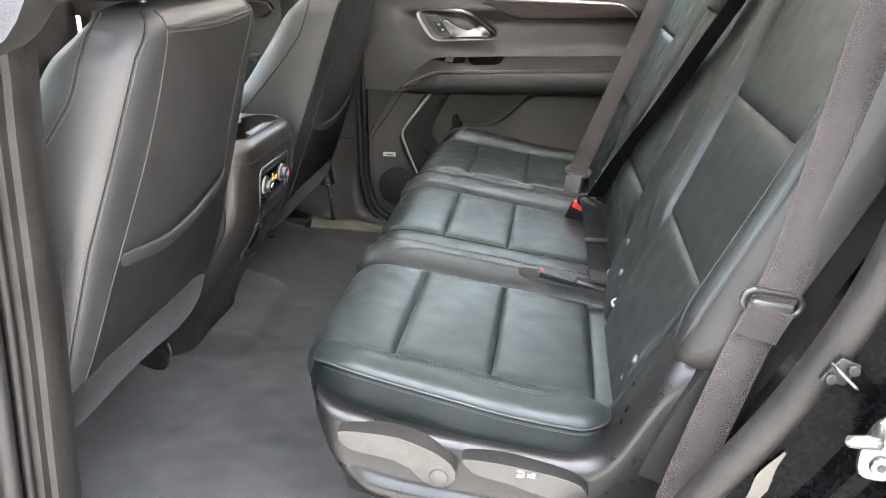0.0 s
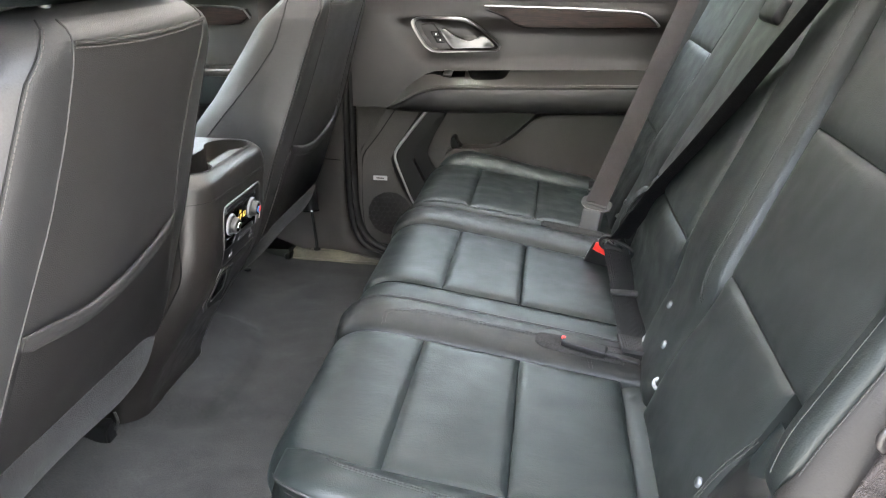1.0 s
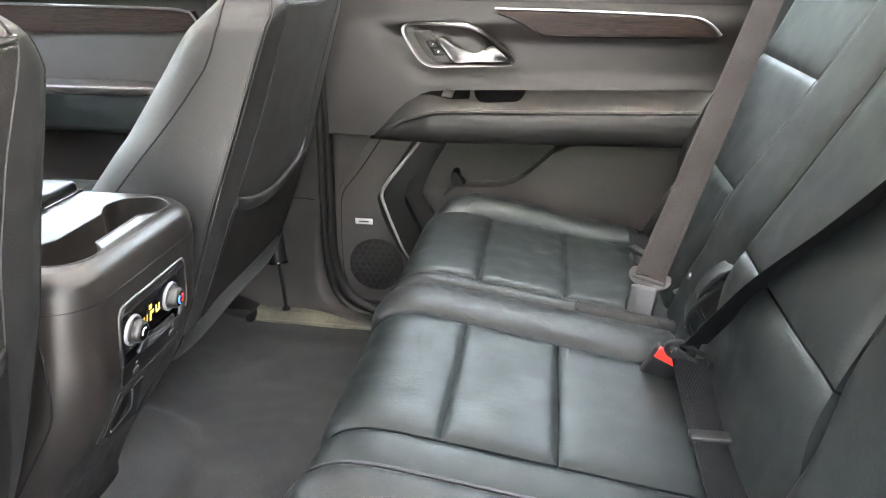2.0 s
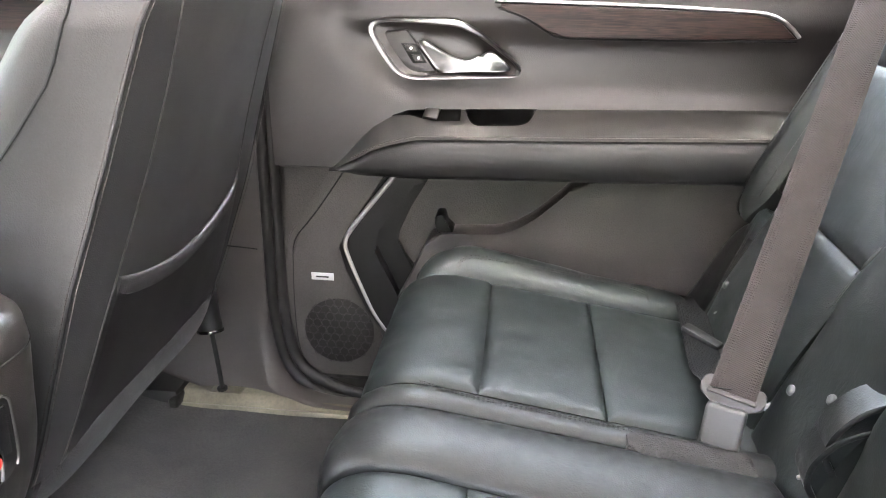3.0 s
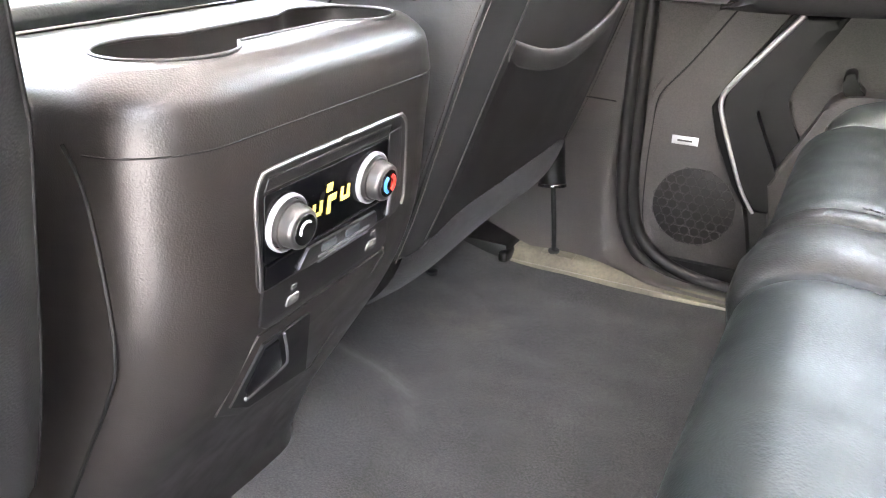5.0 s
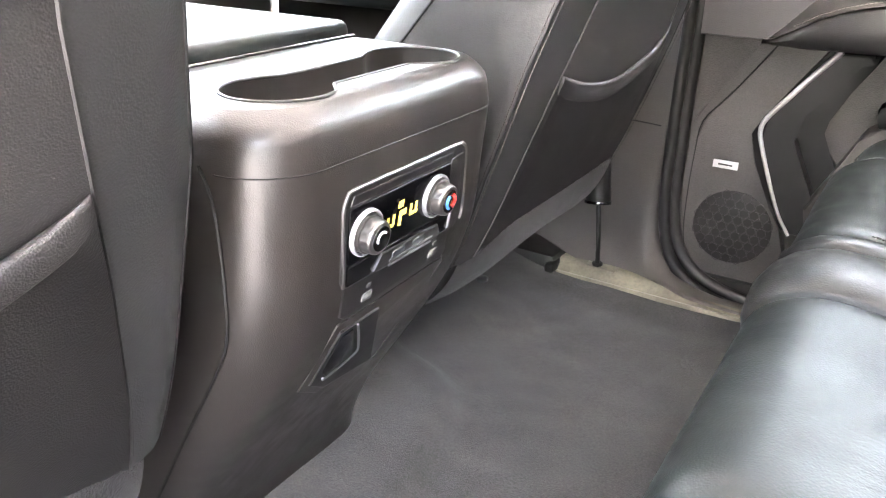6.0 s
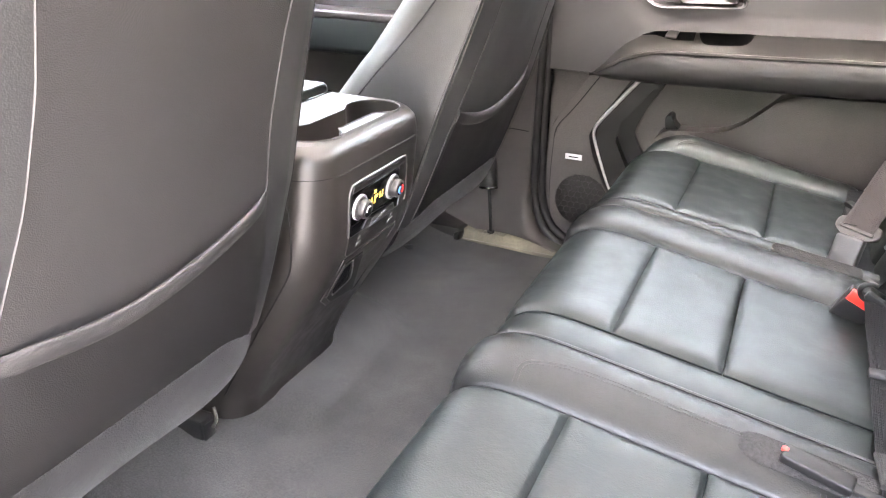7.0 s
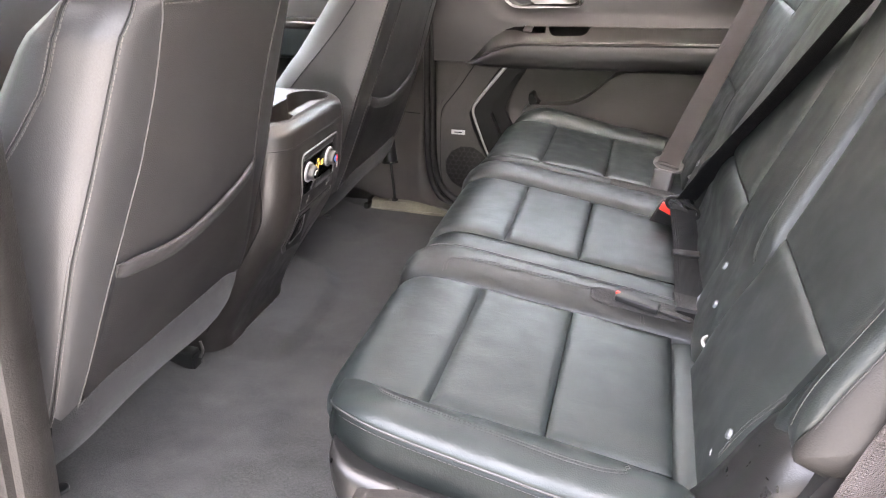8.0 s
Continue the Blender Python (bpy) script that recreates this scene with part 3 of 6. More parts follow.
def outer_seat(sgn, label, with_shield):
    """An outer seat of the second row; sgn is the side of the car."""
    seat = thing("rear_seat", (0.0, sgn * 0.48, 0.0), label, "car seat", "second row seats")
    Y = lambda a: sgn * a
    def corner(q):
        f = max(0.0, min(1.0, (-0.17 - q.x) / 0.09))
        k = max(0.0, (abs(q.y) - 0.58) / 0.135)
        return q + Vector((0.050 * f * k ** 2, 0, 0))

    # cushion: three flat panels, two bolsters
    rise = lambda s, y: 0.0
    cuts = [CX(0.145), CX(-0.004 if sgn < 0 else 0.002), CX(-0.147)]
    cells = [(cuts[0], cuts[1]), (cuts[1], cuts[2]), (cuts[2], NOSE)]
    seat_covers(seat, "cushion_panel", CUSHION, [(a, b, Y(0.318), Y(0.632 if b < NOSE else 0.640)) for a, b in cells], rise, LEATHER, ns=38, ny=34, pillow=0.0048, soft=0.0070, gap=0.0006, wrinkle=0.0011, bend=corner)
    seat_covers(seat, "cushion_rear_panel", CUSHION, [(0.0, cuts[0], Y(0.20), Y(0.66))], lambda s, y: -0.010, LEATHER, ns=10, ny=20)

    def outer(s, y):
        a = min(1.1, max(0, (abs(y) - 0.632) / 0.083))
        return 0.016 * math.sin(a * math.pi * 0.7) - 0.007 * a ** 3

    def inner(s, y):
        a = (0.318 - abs(y)) / (0.118 if sgn < 0 else 0.075)
        return (0.012 if sgn < 0 else 0.008) * math.sin(min(1, max(0, a)) * math.pi * 0.75)

    seat_covers(seat, "inner_bolster", CUSHION, [(CX(0.20), NOSE, Y(0.316), Y(0.212 if sgn < 0 else 0.264))], inner, LEATHER_WORN, ns=40, ny=18, soft=0.008, wrinkle=0.0010, gap=0.0006)
    pouch = lambda s: 0.022 * math.sqrt(max(0.02, 1 - max(0, (s - CX(0.036)) / 0.0245) ** 2))
    seat_covers(seat, "buckle_pocket", CUSHION, [(CX(0.150), CX(0.012), lambda s: Y(0.269 + pouch(s)), lambda s: Y(0.269 - pouch(s)))], lambda s, y: inner(s, y) + 0.004, FELT, ns=26, ny=12, soft=0.004, pillow=0.003)
    row = 0.262 if sgn < 0 else 0.287
    lines(seat, CUSHION, [[(CX(0.02), Y(row)), (CX(-0.03), Y(row)), (CX(-0.14), Y(row)), (CX(-0.19), Y(row + 0.008)), (CX(-0.21), Y(row + 0.020)), (CX(-0.212), Y(0.312))], [(CX(0.10), Y(0.313)), (CX(0.096), Y(0.296))]], inner)
    # outer bolster, its piped edge and the side below, carried round both corners
    brim = smooth_line([(0.168, 0.664, 0.300), (0.160, 0.690, 0.301), (0.142, 0.709, 0.302), (0.115, 0.719, 0.304), (0.026, 0.722, 0.318), (-0.05, 0.722, 0.335), (-0.126, 0.721, 0.352), (-0.18, 0.717, 0.363), (-0.215, 0.706, 0.366), (-0.243, 0.686, 0.361), (-0.264, 0.652, 0.343)], 80)
    root = smooth_line([(0.160, 0.656), (0.154, 0.646), (0.137, 0.639), (0.101, 0.634), (0.026, 0.631), (-0.05, 0.630), (-0.126, 0.630), (-0.18, 0.630), (-0.215, 0.626), (-0.248, 0.618), (-0.274, 0.608)], 80)
    def across(i, v, lift=0.0):
        p, r = brim[i], root[i]
        f = max(0.0, min(1.0, (-0.18 - r[0]) / 0.06))
        q = corner(CUSHION.point(CX(r[0]), sgn * r[1], -0.005 + 0.0045 * f))
        e = Vector((p[0], sgn * p[1], p[2]))
        w = min(1.0, (e - q).length / 0.085)
        a, b = q + (e - q) * 0.30 + Vector((0, 0, 0.024 * w * (1 - 0.8 * f))), e + (q - e) * 0.10 + Vector((0, 0, 0.026 * w * (1 - 0.7 * f)))
        k = 1 - v
        c = q * k ** 3 + a * 3 * v * k * k + b * 3 * v * v * k + e * v ** 3
        fold = 0.0009 * noise.noise(Vector((c.x * 30, c.y * 40, 7.7)))
        return c + Vector((0, sgn * 0.3, 0.95)) * (lift + fold + 0.0006)
    bm = bmesh.new()
    rows = []
    for i in range(80):
        q = across(i, 0)
        rows.append([q + Vector((0, 0, -0.03)), q + Vector((0, 0, -0.004))] + [across(i, v) for v in np.linspace(0.02, 1, 18)] + [across(i, 1) + Vector((0, -sgn * 0.006, -0.008))])
    grid_faces(bm, rows)
    part("outer_bolster", bm, LEATHER, seat, "", 80)
    path = smooth_line([(0.088, 0.22), (0.082, 0.36), (0.062, 0.46), (0.023, 0.48), (-0.056, 0.44), (-0.137, 0.40), (-0.186, 0.34), (-0.205, 0.16)], 60)
    for off in (-0.026, 0.026):
        pts = []
        bm = bmesh.new()
        for x, v in path:
            i = int(np.argmin(np.abs(root[:, 0] - x)))
            pts.append(across(i, max(0.03, v + off), 0.0010))
        stitch(bm, [Vector(p) for p in smooth_line(pts[::3], 70)], 0.0062, 0.0040, 0.0006)
        part("stitching", bm, THREAD, seat, "grey twin stitching")
    bm = bmesh.new()
    rows, edge = [], [Vector((p[0], sgn * p[1], p[2])) for p in brim]
    for i, e in enumerate(edge):
        a, b = edge[max(0, i - 1)], edge[min(79, i + 1)]
        t = (b - a).normalized()
        out = Vector((t.y, -t.x, 0)).normalized() * (-1 if sgn < 0 else 1)
        if out.dot(Vector((e.x + 0.05, e.y - sgn * 0.5, 0))) < 0:
            out = -out
        rows.append([e + out * (0.0085 * math.sin(min(1, v * 1.15) * math.pi * 0.8) - 0.0045) + Vector((0, 0, -0.004 - 0.066 * v)) for v in np.linspace(0, 1, 9)])
    grid_faces(bm, rows)
    bmesh.ops.solidify(bm, geom=bm.faces[:], thickness=0.004)
    part("cushion_side", bm, LEATHER, seat, "", 80)
    bm = bmesh.new()
    tube(bm, edge[:78], 0.0015, 8)
    part("piping", bm, PIPING, seat)
    bm = bmesh.new()
    stitch(bm, [e + Vector((0, sgn * 0.0015, -0.0075)) for e in edge[8:72]], 0.006, 0.0044, 0.00045)
    part("stitching", bm, THREAD, seat, "grey stitching below the piped edge")
    # inner body of foam so that no gap shows through
    bm = bmesh.new()
    box(bm, (-0.215, min(Y(0.22), Y(0.70)), 0.14), (0.22, max(Y(0.22), Y(0.70)), 0.262), 0.02)
    part("seat_base", bm, DARK, seat)
    # backrest
    flat = lambda s, y: 0.0
    inner_edge = lambda s: Y(0.372 - 0.10 * max(0, (s - BZ(0.47)) / (BZ(0.93) - BZ(0.47))))
    b = [BZ(0.275), BZ(0.497), BZ(0.685), BZ(0.955)]
    seat_covers(seat, "backrest_panel", BACK, [(b[0], b[1], inner_edge, Y(0.652)), (b[1], b[2], inner_edge, Y(0.686)), (b[2], b[3], inner_edge, Y(0.686))], flat, LEATHER_BACK, ns=32, ny=28, pillow=0.0048, soft=0.0075, gap=0.0006, wrinkle=0.0008)

    def wing(s, y):
        a = (abs(y) - 0.685) / 0.095
        low = math.sin(min(1, max(0, (s - BZ(0.435)) / 0.085)) * math.pi / 2) ** 0.6
        u = min(1, max(0, a) / 0.4)
        return (0.020 * u * u * (3 - 2 * u) + 0.007 * min(1, a) - 0.36 * max(0, a - 0.62) ** 2 - 0.002) * low

    def flap(s, y):
        a = abs(abs(y) - abs(inner_edge(s)))
        k = min(1, max(0, (s - BZ(0.395)) / 0.13))
        low = k * k * (3 - 2 * k)
        return 0.020 * low * math.sin(min(1, a / 0.10 + 0.25) * math.pi * 0.6)

    seat_covers(seat, "outer_wing", BACK, [(BZ(0.435), b[3], lambda s: Y(0.688 + 0.022 * max(0, 1 - (s - BZ(0.435)) / 0.07) ** 2), lambda s: Y(0.757 - 0.020 * max(0, 1 - (s - BZ(0.435)) / 0.06) ** 2))], wing, LEATHER_BACK, ns=48, ny=18, skirt=0.035, soft=0.008, pillow=0.003)
    seat_covers(seat, "wing_side", BACK, [(BZ(0.435), b[3], lambda s: Y(0.7575 - 0.020 * max(0, 1 - (s - BZ(0.435)) / 0.06) ** 2), lambda s: Y(0.780 - 0.026 * max(0, 1 - (s - BZ(0.435)) / 0.06) ** 2))], wing, WING_SIDE, ns=48, ny=14, skirt=0.035, soft=0.005, pillow=0.002)
    seat_covers(seat, "backrest_outer_side", BACK, [(b[0], BZ(0.47), Y(0.653), Y(0.712))], lambda s, y: -0.002, LEATHER, ns=14, ny=8)
    lines(seat, BACK, [[(BZ(0.345), Y(0.640)), (BZ(0.40), Y(0.650)), (BZ(0.45), Y(0.668))]], lambda s, y: 0.0005, double=0.006)
    inboard = lambda s: Y(0.208 - 0.075 * max(0, (s - BZ(0.36)) / (BZ(0.81) - BZ(0.36))))
    seat_covers(seat, "inner_wing", BACK, [(b[0], b[3], lambda s: inner_edge(s) - sgn * 0.002, inboard)], flap, LEATHER_BACK, ns=44, ny=16, soft=0.010)
    lines(seat, BACK, [[(BZ(0.452), inner_edge(0) - sgn * 0.004), (BZ(0.455), inner_edge(0) - sgn * 0.013), (BZ(0.466), inner_edge(0) - sgn * 0.020)] + [(s, inner_edge(s) - sgn * 0.022) for s in np.linspace(BZ(0.485), BZ(0.93), 8)]], flap)
    lines(seat, BACK, [[(s, Y(0.699)) for s in np.linspace(BZ(0.475), BZ(0.93), 8)], [(s, Y(0.734)) for s in np.linspace(BZ(0.455), BZ(0.93), 8)], [(s, Y(0.762)) for s in np.linspace(BZ(0.475), BZ(0.93), 8)]], wing, double=0)
    bm = bmesh.new()
    rows = [[BACK.point(s, y, -0.03 - d) for y, d in ((Y(0.15), 0), (Y(0.76), 0), (Y(0.76), 0.07), (Y(0.15), 0.07))] for s in np.linspace(0.02, BACK.len - 0.12, 10)]
    vs = grid_faces(bm, rows, wrap=True)
    bm.faces.new(vs[0])
    bm.faces.new(vs[-1])
    part("backrest_core", bm, DARK, seat)
    buttons(seat, [(BZ(0.366), Y(0.628)), (BZ(0.368), Y(0.33)), (BZ(0.40), Y(0.262))])
    for y in (0.36, 0.23, 0.610):
        bm = bmesh.new()
        tube(bm, smooth_line([(0.196, Y(y), 0.334), (0.184, Y(y), 0.328), (0.183, Y(y + 0.007), 0.322), (0.194, Y(y + 0.012), 0.314)], 12), 0.0028, 8)
        part("child_seat_anchor", bm, GUIDE, seat, "white plastic child seat guide")
    # headrest
    bm = bmesh.new()
    box(bm, (0.43, min(Y(0.37), Y(0.62)), 1.04), (0.53, max(Y(0.37), Y(0.62)), 1.18), 0.035, 4)
    part("headrest", bm, LEATHER, seat)
    shield(seat, sgn, with_shield)
    return seat


def shield(seat, sgn, levers):
    """The plastic side shield; the one by the open door carries two levers."""
    top = lambda x: float(np.interp(x, [-0.243, -0.20, -0.125, -0.05, 0.03, 0.10, 0.125, 0.145, 0.167, 0.191, 0.210, 0.227, 0.243, 0.262, 0.30, 0.34, 0.38, 0.42], [0.328, 0.317, 0.299, 0.286, 0.276, 0.268, 0.267, 0.276, 0.305, 0.358, 0.402, 0.429, 0.441, 0.447, 0.448, 0.438, 0.415, 0.38]))
    low = lambda x: float(np.interp(x, [-0.243, -0.234, -0.222, -0.205, -0.182, -0.142, -0.09, 0.0, 0.16, 0.42], [0.305, 0.275, 0.245, 0.218, 0.198, 0.184, 0.176, 0.165, 0.150, 0.16]))
    xs = np.concatenate((-0.243 + 0.06 * np.linspace(0, 1, 16) ** 1.6, np.linspace(-0.18, 0.42, 72)))
    smooth = lambda f, x: sum(f(x + d) * w for d, w in ((-0.016, 0.15), (-0.008, 0.22), (0, 0.26), (0.008, 0.22), (0.016, 0.15)))
    rows = []
    for x in xs:
        z1, z0 = smooth(top, x), smooth(low, x)
        u = min(1, (x + 0.243) / 0.055)
        yo = 0.706 + 0.042 * math.sqrt(max(0, 1 - (1 - u) ** 2))
        r = min(float(np.interp(x, [-0.243, 0.10, 0.17, 0.25], [0.016, 0.020, 0.042, 0.055])), 0.45 * (z1 - z0))
        flare = 0.014 * float(np.interp(x, [-0.20, -0.16, 0.05, 0.15], [0, 1, 1, 0]))
        yi = float(np.interp(x, [-0.243, 0.14, 0.19, 0.42], [0.63, 0.63, 0.648, 0.662]))
        ring = [(yi, z1 - 0.035), (yi, z1 - 0.018), (yi + 0.004, z1 - 0.008), (yi + 0.4 * (yo - r - yi), z1 - 0.0015), (yo - r - 0.004, z1)]
        ring += [(yo - r + r * math.sin(q), z1 - r + r * math.cos(q)) for q in np.linspace(0, math.pi / 2, 9)]
        zm = z1 - r
        ring += [(yo + flare * g, zm + (z0 + 0.020 - zm) * k) for k, g in ((0.3, 0.0), (0.55, 0.0), (0.70, 0.04), (0.80, 0.3), (0.88, 0.8), (1.0, 1.0))]
        ring += [(yo + flare - 0.001, z0 + 0.014), (yo + flare - 0.005, z0 + 0.005), (yo + flare - 0.014, z0), (0.65, z0)]
        rows.append([Vector((x, sgn * y, z)) for y, z in ring])
    bm = bmesh.new()
    vs = grid_faces(bm, rows, wrap=True)
    bm.faces.new(vs[0])
    bm.faces.new(vs[-1])
    body = part("side_shield", bm, SHIELD, seat, "glossy black plastic side shield", 60)
    if not levers:
        return
    # reclining lever
    lv = smooth_line([(-0.196, 0.303), (-0.154, 0.304), (-0.117, 0.301), (-0.087, 0.292), (-0.057, 0.277), (-0.039, 0.258), (-0.040, 0.240), (-0.056, 0.227), (-0.075, 0.230), (-0.090, 0.244), (-0.108, 0.261), (-0.13, 0.267), (-0.184, 0.277), (-0.193, 0.290)], 48, closed=True)
    bm = bmesh.new()
    slab(bm, [tuple(p) for p in lv], XZ(sgn * 0.738, sgn), 0.030, 0.0022, 2)
    lever = part("recliner_lever", bm, LEVER, seat, "worn grey plastic recliner lever", 25)
    bm = bmesh.new()
    disc(bm, (-0.061, sgn * 0.7678, 0.244), (0, sgn, 0), 0.0132, 0.0006, 32, 0.0004)
    part("pivot_ring", bm, DARK, lever)
    bm = bmesh.new()
    disc(bm, (-0.061, sgn * 0.7678, 0.244), (0, sgn, 0), 0.0123, 0.0014, 32, 0.0005)
    part("pivot_cap", bm, LEVER, lever)
    fv = smooth_line([(-0.031, 0.275), (0.009, 0.275), (0.053, 0.269), (0.103, 0.259), (0.125, 0.250), (0.134, 0.240), (0.134, 0.226), (0.12, 0.220), (0.069, 0.231), (0.032, 0.243), (-0.012, 0.253), (-0.022, 0.262)], 56, closed=True)
    bm = bmesh.new()
    slab(bm, [tuple(p) for p in fv], XZ(sgn * 0.738, sgn), 0.029, 0.0022, 2)
    lever = part("folding_lever", bm, LEVER_DARK, seat, "black plastic folding lever with a white sign", 25)
    bm = bmesh.new()
    c = Vector((0.046, sgn * 0.7674, 0.2610))
    a = [c + Vector((0.0052 * math.cos(q), 0, 0.0048 * math.sin(q))) for q in np.linspace(-2.4, 2.2, 14)]
    tube(bm, a, 0.0006, 6)
    box(bm, (0.0440, min(sgn * 0.7666, sgn * 0.7680), 0.2570), (0.0495, max(sgn * 0.7666, sgn * 0.7680), 0.2605))
    part("fold_sign", bm, WHITE, lever)
    cu = bpy.data.curves.new("fold_text", "FONT")
    cu.body, cu.size, cu.extrude, cu.align_x = "x2", 0.0105, 0.0001, "CENTER"
    ob = new("fold_text", cu)
    ob.matrix_world = Matrix.Translation((0.0605, sgn * 0.7678, 0.2570)) @ Euler((radians(90), 0, 0)).to_matrix().to_4x4() @ Matrix.Rotation(radians(-8), 4, "Z")
    ob.data.materials.append(WHITE)
    bpy.context.view_layer.update()
    me = bpy.data.meshes.new_from_object(ob.evaluated_get(bpy.context.evaluated_depsgraph_get()))
    text = new("fold_text", me)
    text.matrix_world = ob.matrix_world
    bpy.data.objects.remove(ob)
    bpy.context.view_layer.update()
    text.parent = lever
    text.matrix_parent_inverse = lever.matrix_world.inverted()
    # rail below
    bm = bmesh.new()
    box(bm, (-0.20, min(sgn * 0.62, sgn * 0.66), 0.005), (0.3, max(sgn * 0.62, sgn * 0.66), 0.04), 0.006)
    box(bm, (-0.15, min(sgn * 0.63, sgn * 0.65), 0.03), (0.25, max(sgn * 0.63, sgn * 0.65), 0.17), 0.004)
    part("seat_rail", bm, DARK, seat, "black steel seat rail")


def middle_seat():
    seat = thing("middle_seat", (0.0, 0.0, 0.0), "narrow black leather middle seat between the outer seats", "car seat", "second row seats")
    cuts = [CX(0.145), CX(-0.013), CX(-0.147)]
    flat = lambda s, y: 0.003
    cells = [(CX(0.21), cuts[1]), (cuts[1], cuts[2]), (cuts[2], NOSE)]
    seat_covers(seat, "cushion_panel", CUSHION, [(a, b, -0.138, lambda s: 0.140 + 0.012 * max(0.0, min(1.0, (s - CX(0.05)) / 0.25))) for a, b in cells], flat, LEATHER, ns=36, ny=28, pillow=0.0048, soft=0.0070, gap=0.0006, wrinkle=0.0009)
    seat_covers(seat, "side_band", CUSHION, [(CX(0.21), NOSE, -0.210, -0.140)], lambda s, y: 0.001, LEATHER, ns=34, ny=12, pillow=0.004, soft=0.008, gap=0.0006)
    dome = lambda s, y: 0.003 + 0.010 * math.sin(max(0.0, min(1.0, (y - 0.140) / 0.125)) * math.pi) ** 0.8
    seat_covers(seat, "worn_side_band", CUSHION, [(CX(0.17), NOSE, lambda s: 0.141 + 0.012 * max(0.0, min(1.0, (s - CX(0.05)) / 0.25)), 0.262)], dome, LEATHER_WORN, ns=44, ny=24, pillow=0.005, soft=0.007, wrinkle=0.0010, gap=0.0006)
    seat_covers(seat, "rear_band", CUSHION, [(CX(0.23), CX(0.168), 0.141, 0.262)], lambda s, y: -0.004, LEATHER, ns=10, ny=14)
    seam_roll(seat, CUSHION, [(s, -0.2105) for s in np.linspace(CX(0.2), NOSE - 0.05, 20)], flat, 0.0020, PIPING, 0.0005)
    bm = bmesh.new()
    box(bm, (-0.215, -0.205, 0.14), (0.22, 0.205, 0.262), 0.02)
    part("seat_base", bm, DARK, seat)
    edge = lambda s, k: k * (0.204 - 0.075 * max(0, (s - BZ(0.36)) / (BZ(0.81) - BZ(0.36))))
    puff = lambda s, y: 0.016 + 0.005 * math.exp(-(y / 0.12) ** 4) - 0.034 / (1 + math.exp((s - BZ(0.40)) / 0.02))
    seat_covers(seat, "backrest_panel", BACK, [(BZ(0.285), BZ(0.47), lambda s: edge(s, -1), lambda s: edge(s, 1)), (BZ(0.47), BZ(0.93), lambda s: edge(s, -1), lambda s: edge(s, 1))], puff, LEATHER_BACK, ns=34, ny=26, wrinkle=0.0008, soft=0.009, pillow=0.005)
    bm = bmesh.new()
    rows = [[BACK.point(s, y, -0.03 - d) for y, d in ((-0.14, 0), (0.14, 0), (0.14, 0.06), (-0.14, 0.06))] for s in np.linspace(0.02, BACK.len - 0.14, 8)]
    vs = grid_faces(bm, rows, wrap=True)
    bm.faces.new(vs[0])
    bm.faces.new(vs[-1])
    part("backrest_core", bm, DARK, seat)
    # outlet for the middle belt
    bm = bmesh.new()
    box(bm, (-0.012, -0.052, -0.022), (0.013, 0.052, 0.022), 0.010, 3, Matrix.Translation((0.368, 0.020, 0.797)) @ Euler((0, radians(25), 0)).to_matrix().to_4x4())
    part("belt_outlet", bm, DARK, seat, "black plastic belt outlet")


outer_seat(-1, "black leather second row seat with quilted cushion and plastic side levers", True)
outer_seat(1, "black leather second row seat beside the closed door", False)
middle_seat()


# ---- front seats ----
REAR = lambda z: -0.545 + 0.33 * (z - 0.484)
DEPTH = lambda z: float(np.interp(z, [0.25, 0.4, 0.5, 0.6, 0.7, 0.75, 0.8, 0.85, 0.88], [0.30, 0.27, 0.235, 0.185, 0.15, 0.135, 0.115, 0.09, 0.06]))


SEAT_MID = 0.460
PANEL_HALF = lambda z: float(np.interp(z, [0.28, 0.36, 0.45, 0.52, 0.61, 0.70, 0.79, 0.82], [0.217, 0.205, 0.188, 0.172, 0.152, 0.145, 0.149, 0.140]))
SEAM_HALF = lambda z: float(np.interp(z, [0.28, 0.38, 0.51, 0.63, 0.71, 0.765, 0.80, 0.82], [0.247, 0.246, 0.240, 0.217, 0.206, 0.197, 0.172, 0.145]))
SIDE_SEAM = lambda z: float(np.interp(z, [0.30, 0.495, 0.60, 0.657, 0.715, 0.77, 0.82], [0.30, 0.184, 0.125, 0.096, 0.074, 0.074, 0.085]))


